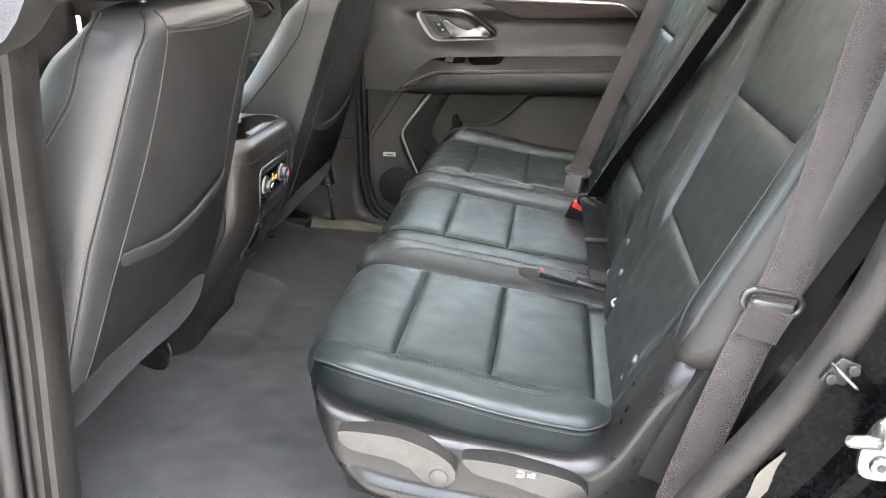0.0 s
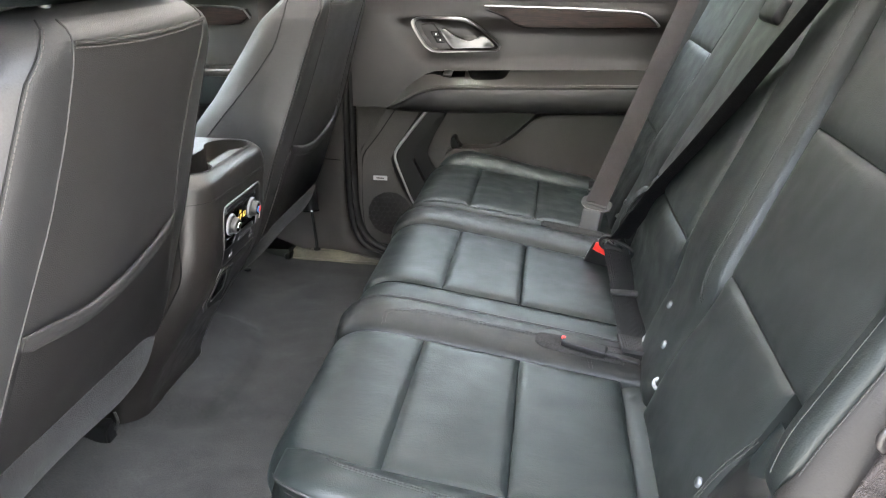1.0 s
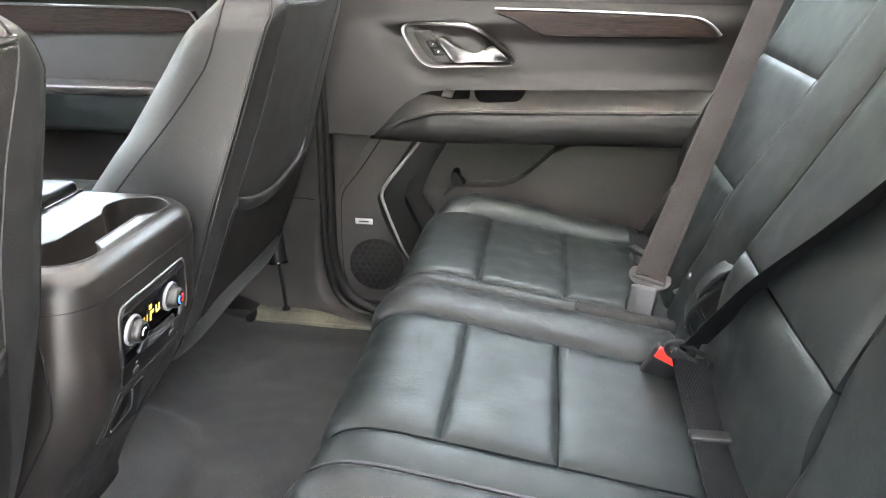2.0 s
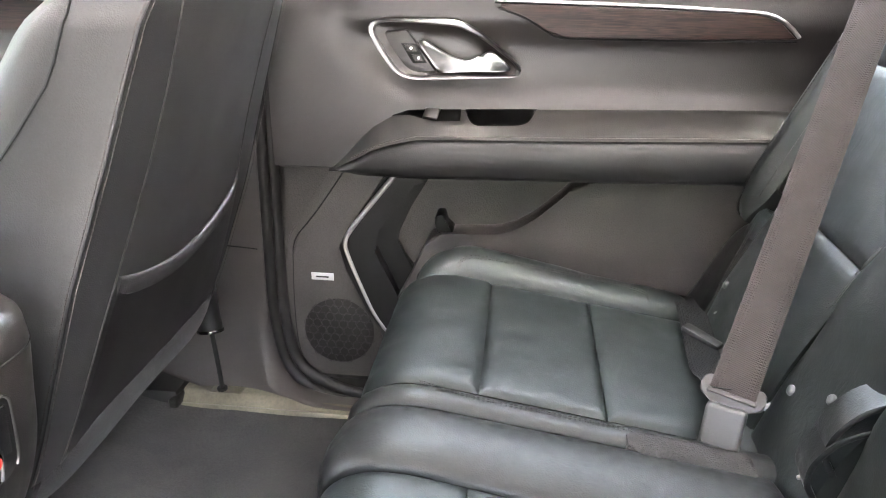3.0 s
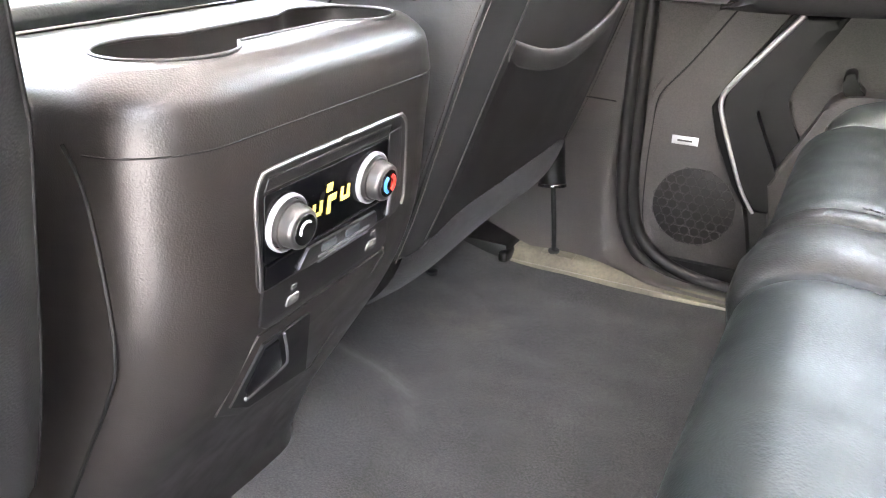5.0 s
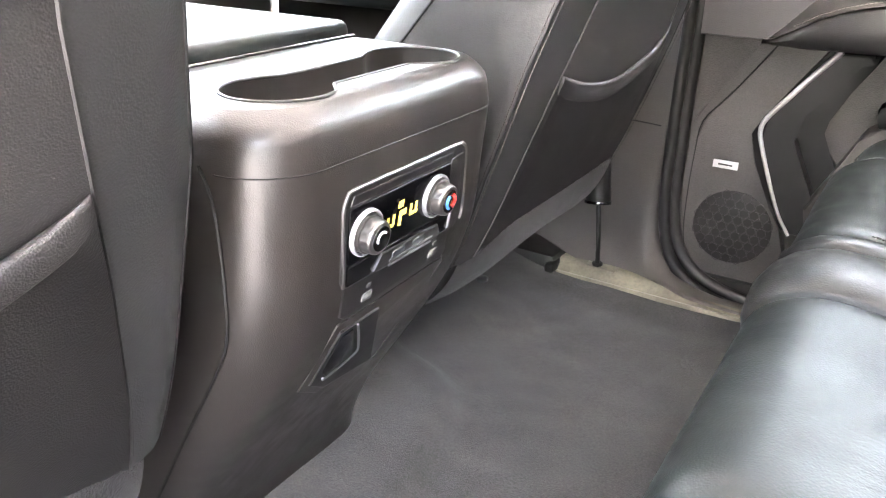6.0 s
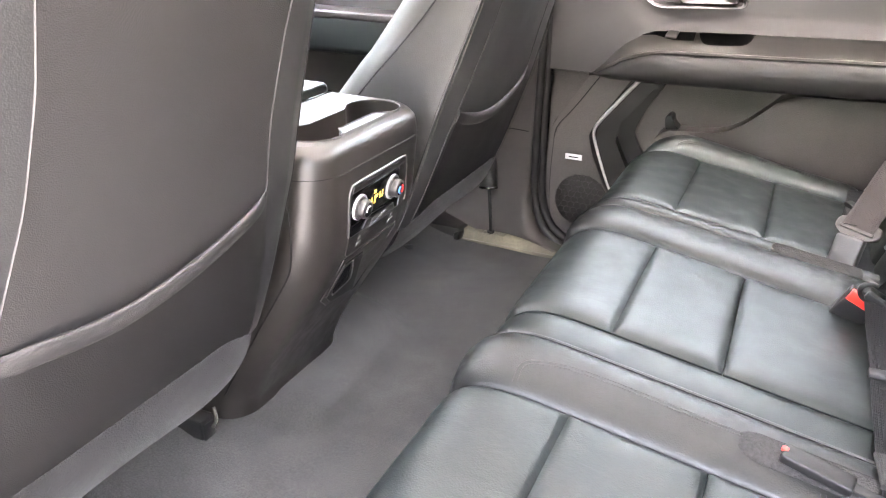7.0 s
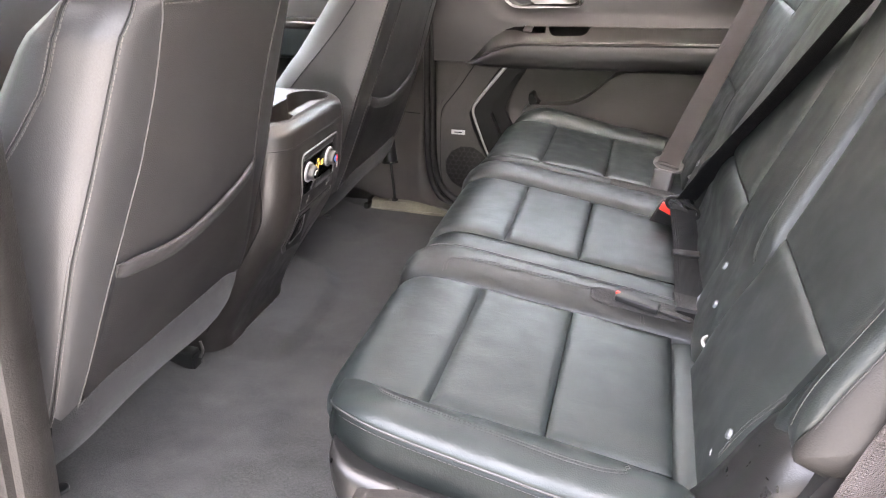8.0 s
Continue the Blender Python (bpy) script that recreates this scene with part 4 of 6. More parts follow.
def front_section(z, tuck=0.0, flat=0.0):
    """A level cut through the front backrest: x and distance from the car's middle line."""
    x, d = REAR(z), DEPTH(z)
    top = max(0, (z - 0.735) / 0.085)
    x -= 0.035 * top ** 6 + 0.008 * max(0, (0.36 - z) / 0.1) ** 2
    d *= 1 - 0.35 * top ** 3
    hp, hs = PANEL_HALF(z), SEAM_HALF(z) + 0.006 + 0.010 * flat
    hw = min(0.259, hs + 0.026 - 0.010 * flat)
    k = hs - hp
    edge = [(-0.0012, hp + 0.3 * k), (-0.0045 + 0.002 * flat, hp + 0.65 * k), (-0.013 + 0.005 * flat, hs), (-0.040, hs + 0.6 * (hw - hs)), (-0.06 - 0.10 * d, hw - 0.003), (-0.40 * d - 0.03, hw), (-0.62 * d - 0.02, hw), (-0.85 * d, hw - 0.008),
            (-0.97 * d, hw - 0.022), (-d, hw - 0.045), (-0.95 * d, hw - 0.072), (-0.80 * d, hw - 0.105), (-0.68 * d, hw - 0.15)]
    pts = [(0, -hp), (0.0015, -hp * 0.5), (0.002, 0), (0.0015, hp * 0.5), (0, hp)] + edge + [(-0.64 * d, 0)] + [(a, -b) for a, b in reversed(edge)]
    slim = 1 - tuck * max(0.0, min(1.0, (0.47 - z) / 0.2)) / 0.25
    return [(x + a, SEAT_MID + (b * slim if b > 0 else b)) for a, b in pts]


def front_seat(sgn, label, sunk=0.0):
    seat = thing("front_seat", (-0.7, sgn * 0.49, 0.0), label, "car seat", "front seats")
    tuck, flat = (0.030, 1.0) if sgn > 0 else (0.0, 0.0)
    zs = list(np.linspace(0.275, 0.730, 22)) + list(np.linspace(0.742, 0.818, 11))
    rows = [[Vector((x, sgn * y, z)) for x, y in front_section(z, tuck, flat)] for z in zs]
    bm = bmesh.new()
    grid_faces(bm, [row[:5] for row in rows])
    part("back_panel", bm, BACK_VINYL, seat, "smooth dark back panel", 60)
    bm = bmesh.new()
    vs = grid_faces(bm, [row[4:] + row[:1] for row in rows])
    vs[-1] = vs[-1] + [bm.verts.new(q) for q in rows[-1][1:4]]
    c = Vector((-0.515, sgn * 0.46, 0.824))
    mid = [bm.verts.new(v.co.lerp(c, 0.45) + Vector((0, 0, 0.007))) for v in vs[-1]]
    n = len(mid)
    for i in range(n):
        bm.faces.new((vs[-1][i], vs[-1][(i + 1) % n], mid[(i + 1) % n], mid[i]))
    bm.faces.new(mid)
    part("backrest", bm, VINYL, seat, "", 60)
    # seams along the height
    for j, r, m in ((4, 0.0013, PIPING_LIGHT if sgn < 0 else BACK_VINYL), (0, 0.0013, PIPING_LIGHT if sgn < 0 else BACK_VINYL)):
        bm = bmesh.new()
        tube(bm, [row[j] + Vector((0.0004, 0, 0)) for row in rows], r, 6)
        part("piping", bm, m, seat)
    for j, out in ((7, (0.4, 0.9)), (29, (0.4, -0.9)))[:2 if sgn > 0 else 1]:
        for e in (-0.0045, 0.0045):
            bm = bmesh.new()
            line = [row[j] + Vector((out[0] * 0.0015 + e, sgn * out[1] * 0.0015, 0)) for row in rows]
            stitch(bm, line, 0.0068, 0.005, 0.0007)
            part("stitching", bm, THREAD_PALE if sgn < 0 else THREAD_DULL, seat, "pale grey stitching" if sgn < 0 else "dull brown stitching")
    for k in (1, -1):
        seam = []
        for z in zs:
            cut = sorted((a, b) for a, b in front_section(z, tuck if k > 0 else 0.0, flat)[7:15])
            x = max(REAR(z) - SIDE_SEAM(z), cut[0][0] + 0.002)
            y = float(np.interp(x, [c[0] for c in cut], [c[1] for c in cut])) - SEAT_MID
            seam.append(Vector((x, sgn * (SEAT_MID + k * (y + 0.0008)), z)))
        bm = bmesh.new()
        tube(bm, seam, 0.0016, 6)
        part("seam", bm, DARK, seat)
        for e in (-0.004, 0.004) if k > 0 else ():
            bm = bmesh.new()
            stitch(bm, [q + Vector((e, sgn * k * 0.0008, 0)) for q in seam], 0.0068, 0.005, 0.0007)
            part("stitching", bm, THREAD_PALE, seat, "pale grey stitching")
    for j in (7, 29):
        bm = bmesh.new()
        tube(bm, [row[j] for row in rows], 0.0012, 6)
        part("seam", bm, DARK, seat)
    # seam across the top of the back panel
    z = 0.797
    cut = front_section(z, tuck, flat)
    line = [Vector((cut[j][0] + 0.002, sgn * cut[j][1], z - 0.006 * math.sin(k / 4 * math.pi))) for k, j in enumerate((0, 1, 2, 3, 4))]
    line = [Vector(q) for q in smooth_line([tuple(q) for q in line], 24)]
    bm = bmesh.new()
    tube(bm, line, 0.0026, 6)
    part("piping", bm, PIPING_LIGHT, seat)
    bm = bmesh.new()
    stitch(bm, [q + Vector((0.001, 0, -0.005)) for q in line], 0.0072, 0.005, 0.0009)
    part("stitching", bm, THREAD_PALE, seat)
    # pocket
    bm = bmesh.new()
    prow, rim = [], []
    for u in np.linspace(0, 1, 26):
        row = []
        high = 0.463 + 0.034 * abs(u - (0.62 if sgn < 0 else 0.45)) ** 1.7 * 3.2 + (-0.006 if sgn < 0 else 0.008) * max(0, (u - 0.9) / 0.1)
        bulge = 0.009 * math.sin(u * math.pi) ** 0.5 + 0.003
        for v in np.linspace(0, 1, 14):
            z = 0.283 + (high - 0.283) * v
            half = PANEL_HALF(z) - 0.004
            x = REAR(z) + 0.002 + bulge * math.sin(min(1, v * 1.4 + 0.02) * math.pi / 2) - 0.008 * (max(0, (0.36 - z) / 0.1)) ** 2
            off = half * (2 * u - 1)
            off *= 1 - tuck * max(0.0, min(1.0, (0.47 - z) / 0.2)) / 0.25 if off > 0 else 1
            row.append(Vector((x, sgn * (SEAT_MID + off), z)))
        prow.append(row)
        rim.append(row[-1] + Vector((-0.003, 0, 0.001)))
    grid_faces(bm, prow)
    bmesh.ops.solidify(bm, geom=bm.faces[:], thickness=0.003)
    pocket = part("seat_pocket", bm, BACK_VINYL, seat)
    # soft hem, wider than it is thick
    bm = bmesh.new()
    hem = []
    for i, q in enumerate(rim):
        w = 0.45 + 0.55 * min(1.0, i / 2, (25 - i) / 2)
        c = q + Vector((-0.0012, 0, -0.0085))
        hem.append([c + Vector((0.0060 * w * math.cos(a) * (0.8 + 0.2 * math.sin(a)) + 0.0024 * math.sin(a), 0, 0.0120 * math.sin(a))) for a in np.linspace(0, 2 * math.pi, 19)[:-1]])
    vs = grid_faces(bm, hem, wrap=True)
    bm.faces.new(vs[0])
    bm.faces.new(vs[-1])
    part("pocket_rim", bm, BACK_VINYL, pocket)
    # felt flap below the back
    bm = bmesh.new()
    rows2 = []
    for v in np.linspace(0, 1, 9):
        z = 0.30 - 0.112 * v
        x = REAR(0.30) + 0.002 - (0.022 * v + 0.030 * v ** 3 if sgn < 0 else 0.030 * v + 0.05 * v ** 3)
        rows2.append([Vector((x - 0.02 * (abs(y - 0.468) / 0.245) ** 6, sgn * y, z + 0.018 * math.cos((y - 0.49) / 0.23 * math.pi) * v * 0.3)) for y in np.linspace(0.225, 0.712 - tuck * 0.9, 20)])
    grid_faces(bm, rows2)
    bmesh.ops.solidify(bm, geom=bm.faces[:], thickness=0.005)
    part("felt_flap", bm, FLAP, seat, "grey felt flap below the seat back")
    # cushion, frame and rails
    bm = bmesh.new()
    box(bm, (-1.20, min(sgn * 0.255, sgn * 0.725), 0.20), (-0.68, max(sgn * 0.255, sgn * 0.725), 0.385), 0.05, 4)
    part("cushion", bm, LEATHER, seat)
    bm = bmesh.new()
    box(bm, (-1.15, min(sgn * 0.30, sgn * 0.68), 0.09), (-0.90, max(sgn * 0.30, sgn * 0.68), 0.20), 0.01)
    part("seat_frame", bm, DARK, seat)
    for y, end in ((0.190, -0.770) if sgn < 0 else (0.300, -0.757), (0.67, -0.86)):
        bm = bmesh.new()
        box(bm, (-1.2, sgn * y - 0.016, 0.012), (end, sgn * y + 0.016, 0.050 if sgn < 0 else 0.038), 0.004)
        box(bm, (end - 0.030, sgn * y - 0.013, 0.012), (end + 0.004, sgn * y + 0.013, 0.044 if sgn < 0 else 0.034), 0.002)
        rail = part("seat_rail", bm, DARK, seat, "black steel seat rail")
        if sgn > 0 and y < 0.5:
            continue
        bm = bmesh.new()
        tube(bm, smooth_line([(end + 0.010, sgn * y, 0.035), (end + 0.016, sgn * y + 0.004, 0.05), (end + 0.011, sgn * y + 0.006, 0.07)], 8), 0.003, 6)
        part("rail_clip", bm, STEEL, rail)
    # headrest
    bm = bmesh.new()
    box(bm, (-0.590, min(sgn * 0.295, sgn * 0.635), 0.828), (-0.458, max(sgn * 0.295, sgn * 0.635), 1.03), 0.045, 6)
    head = part("headrest", bm, LEATHER, seat)
    for y in (0.42, 0.56):
        bm = bmesh.new()
        tube(bm, [(-0.497, sgn * y, 0.79), (-0.51, sgn * y, 0.90)], 0.006, 10)
        part("headrest_post", bm, CHROME, head)
        bm = bmesh.new()
        disc(bm, (-0.499, sgn * y, 0.812), (0, 0, 1), 0.013, 0.010, 16, 0.003)
        part("post_collar", bm, DARK, head)
    seat.location.z -= sunk


front_seat(-1, "black leather front seat with a back pocket and pale stitching")
front_seat(1, "black leather front seat beside the far door pillar", 0.016)


# ---- centre console ----
CONSOLE_REAR = Profile([(-0.735, 0.04), (-0.70, 0.115), (-0.645, 0.20), (-0.592, 0.285), (-0.563, 0.36), (-0.554, 0.43), (-0.549, 0.475), (-0.552, 0.497)], 1)
MID = 0.012


def console():
    body = thing("centre_console", (-0.8, MID, 0.03), "black plastic centre console with cup holders and rear climate controls", "console")
    # shell: level cuts with rounded rear corners
    bm = bmesh.new()
    rows = []
    zs = list(np.linspace(0.020, 0.495, 26)) + [0.503, 0.5095, 0.5145, 0.517]
    rear = lambda z: float(np.interp(z, CONSOLE_REAR.p[:, 1], CONSOLE_REAR.p[:, 0]))
    for z in zs:
        t = max(0, (z - 0.495) / 0.022)
        x, half, r = rear(min(z, 0.495)) - 0.014 * t ** 2, 0.165 - 0.013 * t ** 2, 0.055
        ring = []
        for sg in (-1, 1):
            arc = [(x - r + r * math.sin(a), half - r + r * math.cos(a)) for a in np.linspace(0, math.pi / 2, 9)]
            if sg < 0:
                ring += [(-1.12, -half), (-0.95, -half), (-0.80, -half)] + [(p, -q) for p, q in arc]
            else:
                ring += [(p, q) for p, q in reversed(arc)] + [(-0.80, half), (-0.95, half), (-1.12, half)]
        rows.append([Vector((p, MID + q, z)) for p, q in ring])
    vs = grid_faces(bm, rows, wrap=True)
    part("console_shell", bm, PLASTIC, body, "", 60)
    # top deck with the cup opening
    outer = [tuple(v) for v in rows[-1]]
    hole = cup_outline()
    bm = bmesh.new()
    loops = []
    for line, z in ((outer, 0.517), ([(a, b, 0.5195) for a, b in hole], 0.5195)):
        vv = [bm.verts.new((p[0], p[1], z)) for p in line]
        loops.append([bm.edges.new((vv[i], vv[(i + 1) % len(vv)])) for i in range(len(vv))])
    bmesh.ops.triangle_fill(bm, edges=loops[0] + loops[1], use_beauty=True)
    part("console_deck", bm, SILVER_DECK, body, "smooth glossy dark top deck")
    bm = bmesh.new()
    c = np.mean(hole, axis=0)
    levels = ((0.0, 0.5195), (0.001, 0.512), (0.002, 0.47), (0.005, 0.44))
    rws = [[Vector((p[0] + (c[0] - p[0]) * 0.0 - d * np.sign(p[0] - c[0]) * 0.3, p[1], z)) for p in hole] for d, z in levels]
    vs = grid_faces(bm, rws, wrap=True)
    bm.faces.new(vs[-1])
    well = part("cup_well", bm, PLASTIC, body, "deep black cup well")
    bm = bmesh.new()
    tube(bm, [(a, b, 0.5192) for a, b in hole], 0.0016, 8, closed=True)
    part("cup_rim", bm, SILVER_DECK, well, "smooth rim round the cup holders")
    # lid ahead of the deck
    bm = bmesh.new()
    box(bm, (-1.08, MID - 0.152, 0.495), (-0.735, MID + 0.152, 0.535), 0.010, 4)
    part("armrest_lid", bm, LEATHER, body, "black leather armrest lid")
    bm = bmesh.new()
    box(bm, (-0.736, MID - 0.152, 0.505), (-0.729, MID + 0.152, 0.521), 0.002)
    part("lid_edge", bm, GLOSS, body)
    # seams on the shell
    for k in (-1, 1):
        bm = bmesh.new()
        line = smooth_line([(-0.618, 0.478), (-0.608, 0.455), (-0.605, 0.42), (-0.605, 0.385), (-0.608, 0.345), (-0.622, 0.310), (-0.686, 0.203), (-0.76, 0.075)], 36)
        tube(bm, [(x, MID + k * 0.1655, z) for x, z in line], 0.0016, 6)
        part("shell_seam", bm, DARK, body)
    bm = bmesh.new()
    x, half, r = rear(0.474), 0.165, 0.055
    arc = [(x - r + r * math.sin(a), half - r + r * math.cos(a)) for a in np.linspace(0, math.pi / 2, 12)]
    ring = [(p, -q) for p, q in arc] + [(p, q) for p, q in reversed(arc)]
    tube(bm, [(p + 0.0001, MID + q, 0.474) for p, q in ring], 0.0006, 6)
    part("shell_seam", bm, DARK, body)
    control_panel(body, rear)


def cup_outline():
    """Two round cup holders joined by a slot."""
    cx, r = -0.612, 0.044
    left = [(cx + r * math.cos(q), MID - 0.088 + r * math.sin(q)) for q in np.radians(np.linspace(28, -208, 22))]
    right = [(cx + r * math.cos(q), MID + 0.088 + r * math.sin(q)) for q in np.radians(np.linspace(208, -28, 22))]
    return left + [(cx - 0.030, MID - 0.05), (cx - 0.030, MID + 0.05)] + right + [(cx + 0.022, MID + 0.05), (cx + 0.022, MID - 0.05)]


WHITE_RING = mat("pale_silver_ring", (0.22, 0.22, 0.225), 0.35, vary=0.05)
KNOB = mat("dark_knob_metal", (0.085, 0.082, 0.079), 0.32, 0.7, vary=0.1)
SCREEN = mat("matt_black_screen", (0.003, 0.003, 0.0035), 0.25, vary=0.05, spec=0.2)
SILVER_DECK = mat("smooth_console_deck", (0.019, 0.0188, 0.0187), 0.42, 0.0, vary=0.12, vscale=12, grain=0.15, scale=800, kind="cell", spec=0.38)


def control_panel(body, rear):
    lean = math.atan2(rear(0.44) - rear(0.36), 0.08)
    place = lambda a, b, d: Vector((rear(b) + 0.0005 + d * math.cos(lean), MID + a, b - d * math.sin(lean)))
    rr = lambda a0, b0, a1, b1, r: [(x, z) for cx, cz, q0 in ((a1 - r, b1 - r, 0), (a0 + r, b1 - r, 90), (a0 + r, b0 + r, 180), (a1 - r, b0 + r, 270)) for x, z in [(cx + r * math.cos(math.radians(q0 + q)), cz + r * math.sin(math.radians(q0 + q))) for q in (0, 30, 60, 90)]]
    flat = lambda e: (lambda p, q, d: place(p, q, e + d))
    bm = bmesh.new()
    slab(bm, rr(-0.090, 0.362, 0.091, 0.449, 0.014), place, 0.002, 0.001)
    panel = part("control_panel", bm, PLASTIC_DARK, body, "gloss black rear climate panel")
    bm = bmesh.new()
    tube(bm, [place(a, b, 0.002) for a, b in smooth_line([(-0.086, 0.366), (-0.089, 0.40), (-0.091, 0.434), (-0.087, 0.446), (-0.076, 0.450), (0.0, 0.450), (0.070, 0.450), (0.083, 0.446), (0.088, 0.434), (0.092, 0.395), (0.093, 0.376), (0.091, 0.369)], 60)], 0.0016, 8)
    part("panel_frame", bm, DARK_CHROME, panel)
    bm = bmesh.new()
    slab(bm, [(-0.084, 0.436), (0.060, 0.436), (0.064, 0.445), (-0.080, 0.445)], place, 0.0035, 0.002)
    part("panel_visor", bm, PLASTIC_DARK, panel)
    bm = bmesh.new()
    slab(bm, [(0.063, 0.390), (0.084, 0.388), (0.080, 0.440), (0.062, 0.438)], place, 0.003, 0.001)
    part("side_panel", bm, PLASTIC_DARK, panel)
    bm = bmesh.new()
    slab(bm, rr(-0.084, 0.3855, 0.061, 0.4345, 0.003), place, 0.0032, 0.0006)
    display = part("display", bm, SCREEN, panel, "lit climate display")
    bm = bmesh.new()
    slab(bm, rr(0.066, 0.367, 0.070, 0.387, 0.001), place, 0.004, 0.0005)
    part("indicator_bar", bm, WHITE_RING, panel)
    # plain lit signs
    for a, b, w, h in ((-0.031, 0.4025, 0.010, 0.003), (-0.034, 0.4075, 0.003, 0.007), (-0.026, 0.407, 0.003, 0.009), (-0.016, 0.4185, 0.007, 0.006), (-0.013, 0.410, 0.010, 0.005), (-0.017, 0.403, 0.004, 0.008), (0.003, 0.405, 0.011, 0.003), (-0.001, 0.410, 0.003, 0.008), (0.007, 0.410, 0.003, 0.008)):
        bm = bmesh.new()
        slab(bm, [(a - w / 2, b - h / 2), (a + w / 2, b - h / 2), (a + w / 2 + 0.001, b + h / 2), (a - w / 2 + 0.001, b + h / 2)], flat(0.0033), 0.0004, 0)
        part("display_sign", bm, AMBER, display, "amber lit bar")
    axis = (math.cos(lean), 0, -math.sin(lean))
    for k, (a, b) in enumerate(((-0.064, 0.4095), (0.037, 0.410))):
        bm = bmesh.new()
        disc(bm, place(a, b, 0.0033), axis, 0.0204, 0.0040, 36, 0.0012, 0.0178)
        knob = part("temperature_knob", bm, WHITE_RING, panel, "silver ringed rotary knob")
        bm = bmesh.new()
        rows = []
        u, w = Vector((0, 1, 0)), Vector(axis).cross(Vector((0, 1, 0)))
        for d, r in ((0.003, 0.0170), (0.009, 0.0165), (0.0095, 0.0152), (0.016, 0.0146), (0.0185, 0.0138), (0.0195, 0.0125)):
            rows.append([place(a, b, d) + (u * math.cos(q) + w * math.sin(q)) * r * (1 + 0.012 * (i % 2)) for i, q in enumerate(np.linspace(0, 2 * math.pi, 49)[:-1])])
        vs = grid_faces(bm, rows, wrap=True)
        bm.faces.new(vs[-1])
        part("knob_body", bm, KNOB, knob)
        bm = bmesh.new()
        disc(bm, place(a, b, 0.0190), axis, 0.0108, 0.0012, 28, 0.0004)
        part("knob_face", bm, GLOSS, knob)
        if k == 0:
            bm = bmesh.new()
            c = place(a, b, 0.0206)
            tube(bm, [c + u * 0.006 * math.cos(q) + w * 0.006 * math.sin(q) for q in np.linspace(0.9, 3.4, 12)], 0.0009, 6)
            part("knob_sign", bm, WHITE, knob, "white curved mark")
        else:
            for m, q0, nm in ((BLUE, 2.0, "cold_sign"), (RED, -1.1, "warm_sign")):
                bm = bmesh.new()
                c = place(a, b, 0.0206)
                tube(bm, [c + u * 0.0065 * math.cos(q) - w * 0.0065 * math.sin(q) for q in np.linspace(q0, q0 + 2.2, 8)], 0.0016, 6)
                part(nm, bm, m, knob)
    # switch strip
    bm = bmesh.new()
    slab(bm, rr(-0.083, 0.3655, 0.066, 0.3840, 0.002), place, 0.003, 0.0006)
    strip = part("switch_strip", bm, SCREEN, panel)
    bm = bmesh.new()
    slab(bm, [(-0.050, 0.368), (-0.044, 0.3655), (0.046, 0.3655), (0.050, 0.369), (0.046, 0.379), (-0.040, 0.381)], place, 0.0055, 0.0015)
    row = part("switch_bar", bm, PLASTIC_DARK, strip)
    for a in (-0.017, 0.0126):
        bm = bmesh.new()
        slab(bm, rr(a - 0.009, 0.3725, a + 0.009, 0.3785, 0.002), flat(0.0055), 0.0008, 0.0003)
        part("switch_key", bm, BUTTON, strip)
    for b in (0.3655, 0.3700):
        bm = bmesh.new()
        slab(bm, rr(-0.029, b - 0.0008, 0.036, b + 0.0008, 0.0006), flat(0.0055), 0.0008, 0.0003)
        part("silver_bar", bm, SILVER, strip)
    # plate with two port covers
    bm = bmesh.new()
    slab(bm, [(-0.083, 0.3635), (0.072, 0.3635), (0.080, 0.336), (0.076, 0.331), (-0.060, 0.326), (-0.072, 0.327), (-0.080, 0.333)], place, 0.0022, 0.001)
    plate = part("port_plate", bm, PLASTIC_DARK, body)
    for a, b in ((-0.048, 0.3415), (0.052, 0.3453)):
        bm = bmesh.new()
        slab(bm, rr(a - 0.007, b - 0.0045, a + 0.007, b + 0.0045, 0.003), flat(0.0022), 0.0012, 0.0005)
        part("port_cover", bm, PORT_GREY, plate)
        bm = bmesh.new()
        slab(bm, rr(a - 0.004, b + 0.0095, a + 0.002, b + 0.0135, 0.001), flat(0.0022), 0.0008, 0)
        part("port_sign", bm, PORT_GREY, plate)
    # lower apron with a socket
    bm = bmesh.new()
    slab(bm, [(-0.078, 0.3235), (0.080, 0.3275), (0.086, 0.322), (0.062, 0.194), (-0.045, 0.214), (-0.092, 0.25)], place, 0.0020, 0.0012)
    apron = part("apron", bm, PLASTIC, body)
    bm = bmesh.new()
    slab(bm, [(-0.070, 0.312), (-0.016, 0.312), (0.052, 0.200), (-0.040, 0.220), (-0.078, 0.25)], place, 0.0035, 0.001)
    part("socket_recess", bm, DARK, apron)
    bm = bmesh.new()
    slab(bm, [(-0.066, 0.306), (-0.053, 0.307), (-0.026, 0.262), (-0.029, 0.257), (-0.060, 0.250), (-0.068, 0.262)], place, 0.0050, 0.001)
    part("socket_flap", bm, SCREEN, apron)
    bm = bmesh.new()
    tube(bm, smooth_line([place(-0.050, 0.312, 0.005), place(-0.036, 0.288, 0.005), place(-0.022, 0.265, 0.005), place(-0.021, 0.260, 0.005), place(-0.027, 0.2555, 0.005), place(-0.058, 0.2475, 0.005), place(-0.064, 0.252, 0.005)], 40), 0.0012, 6)
    part("socket_trim", bm, SILVER, apron)
    bm = bmesh.new()
    tube(bm, [place(a, b, 0.002) for a, b in ((0.078, 0.331), (0.085, 0.322), (0.063, 0.196), (0.055, 0.195))], 0.0010, 6)
    part("apron_edge", bm, PIPING_LIGHT, apron)


console()


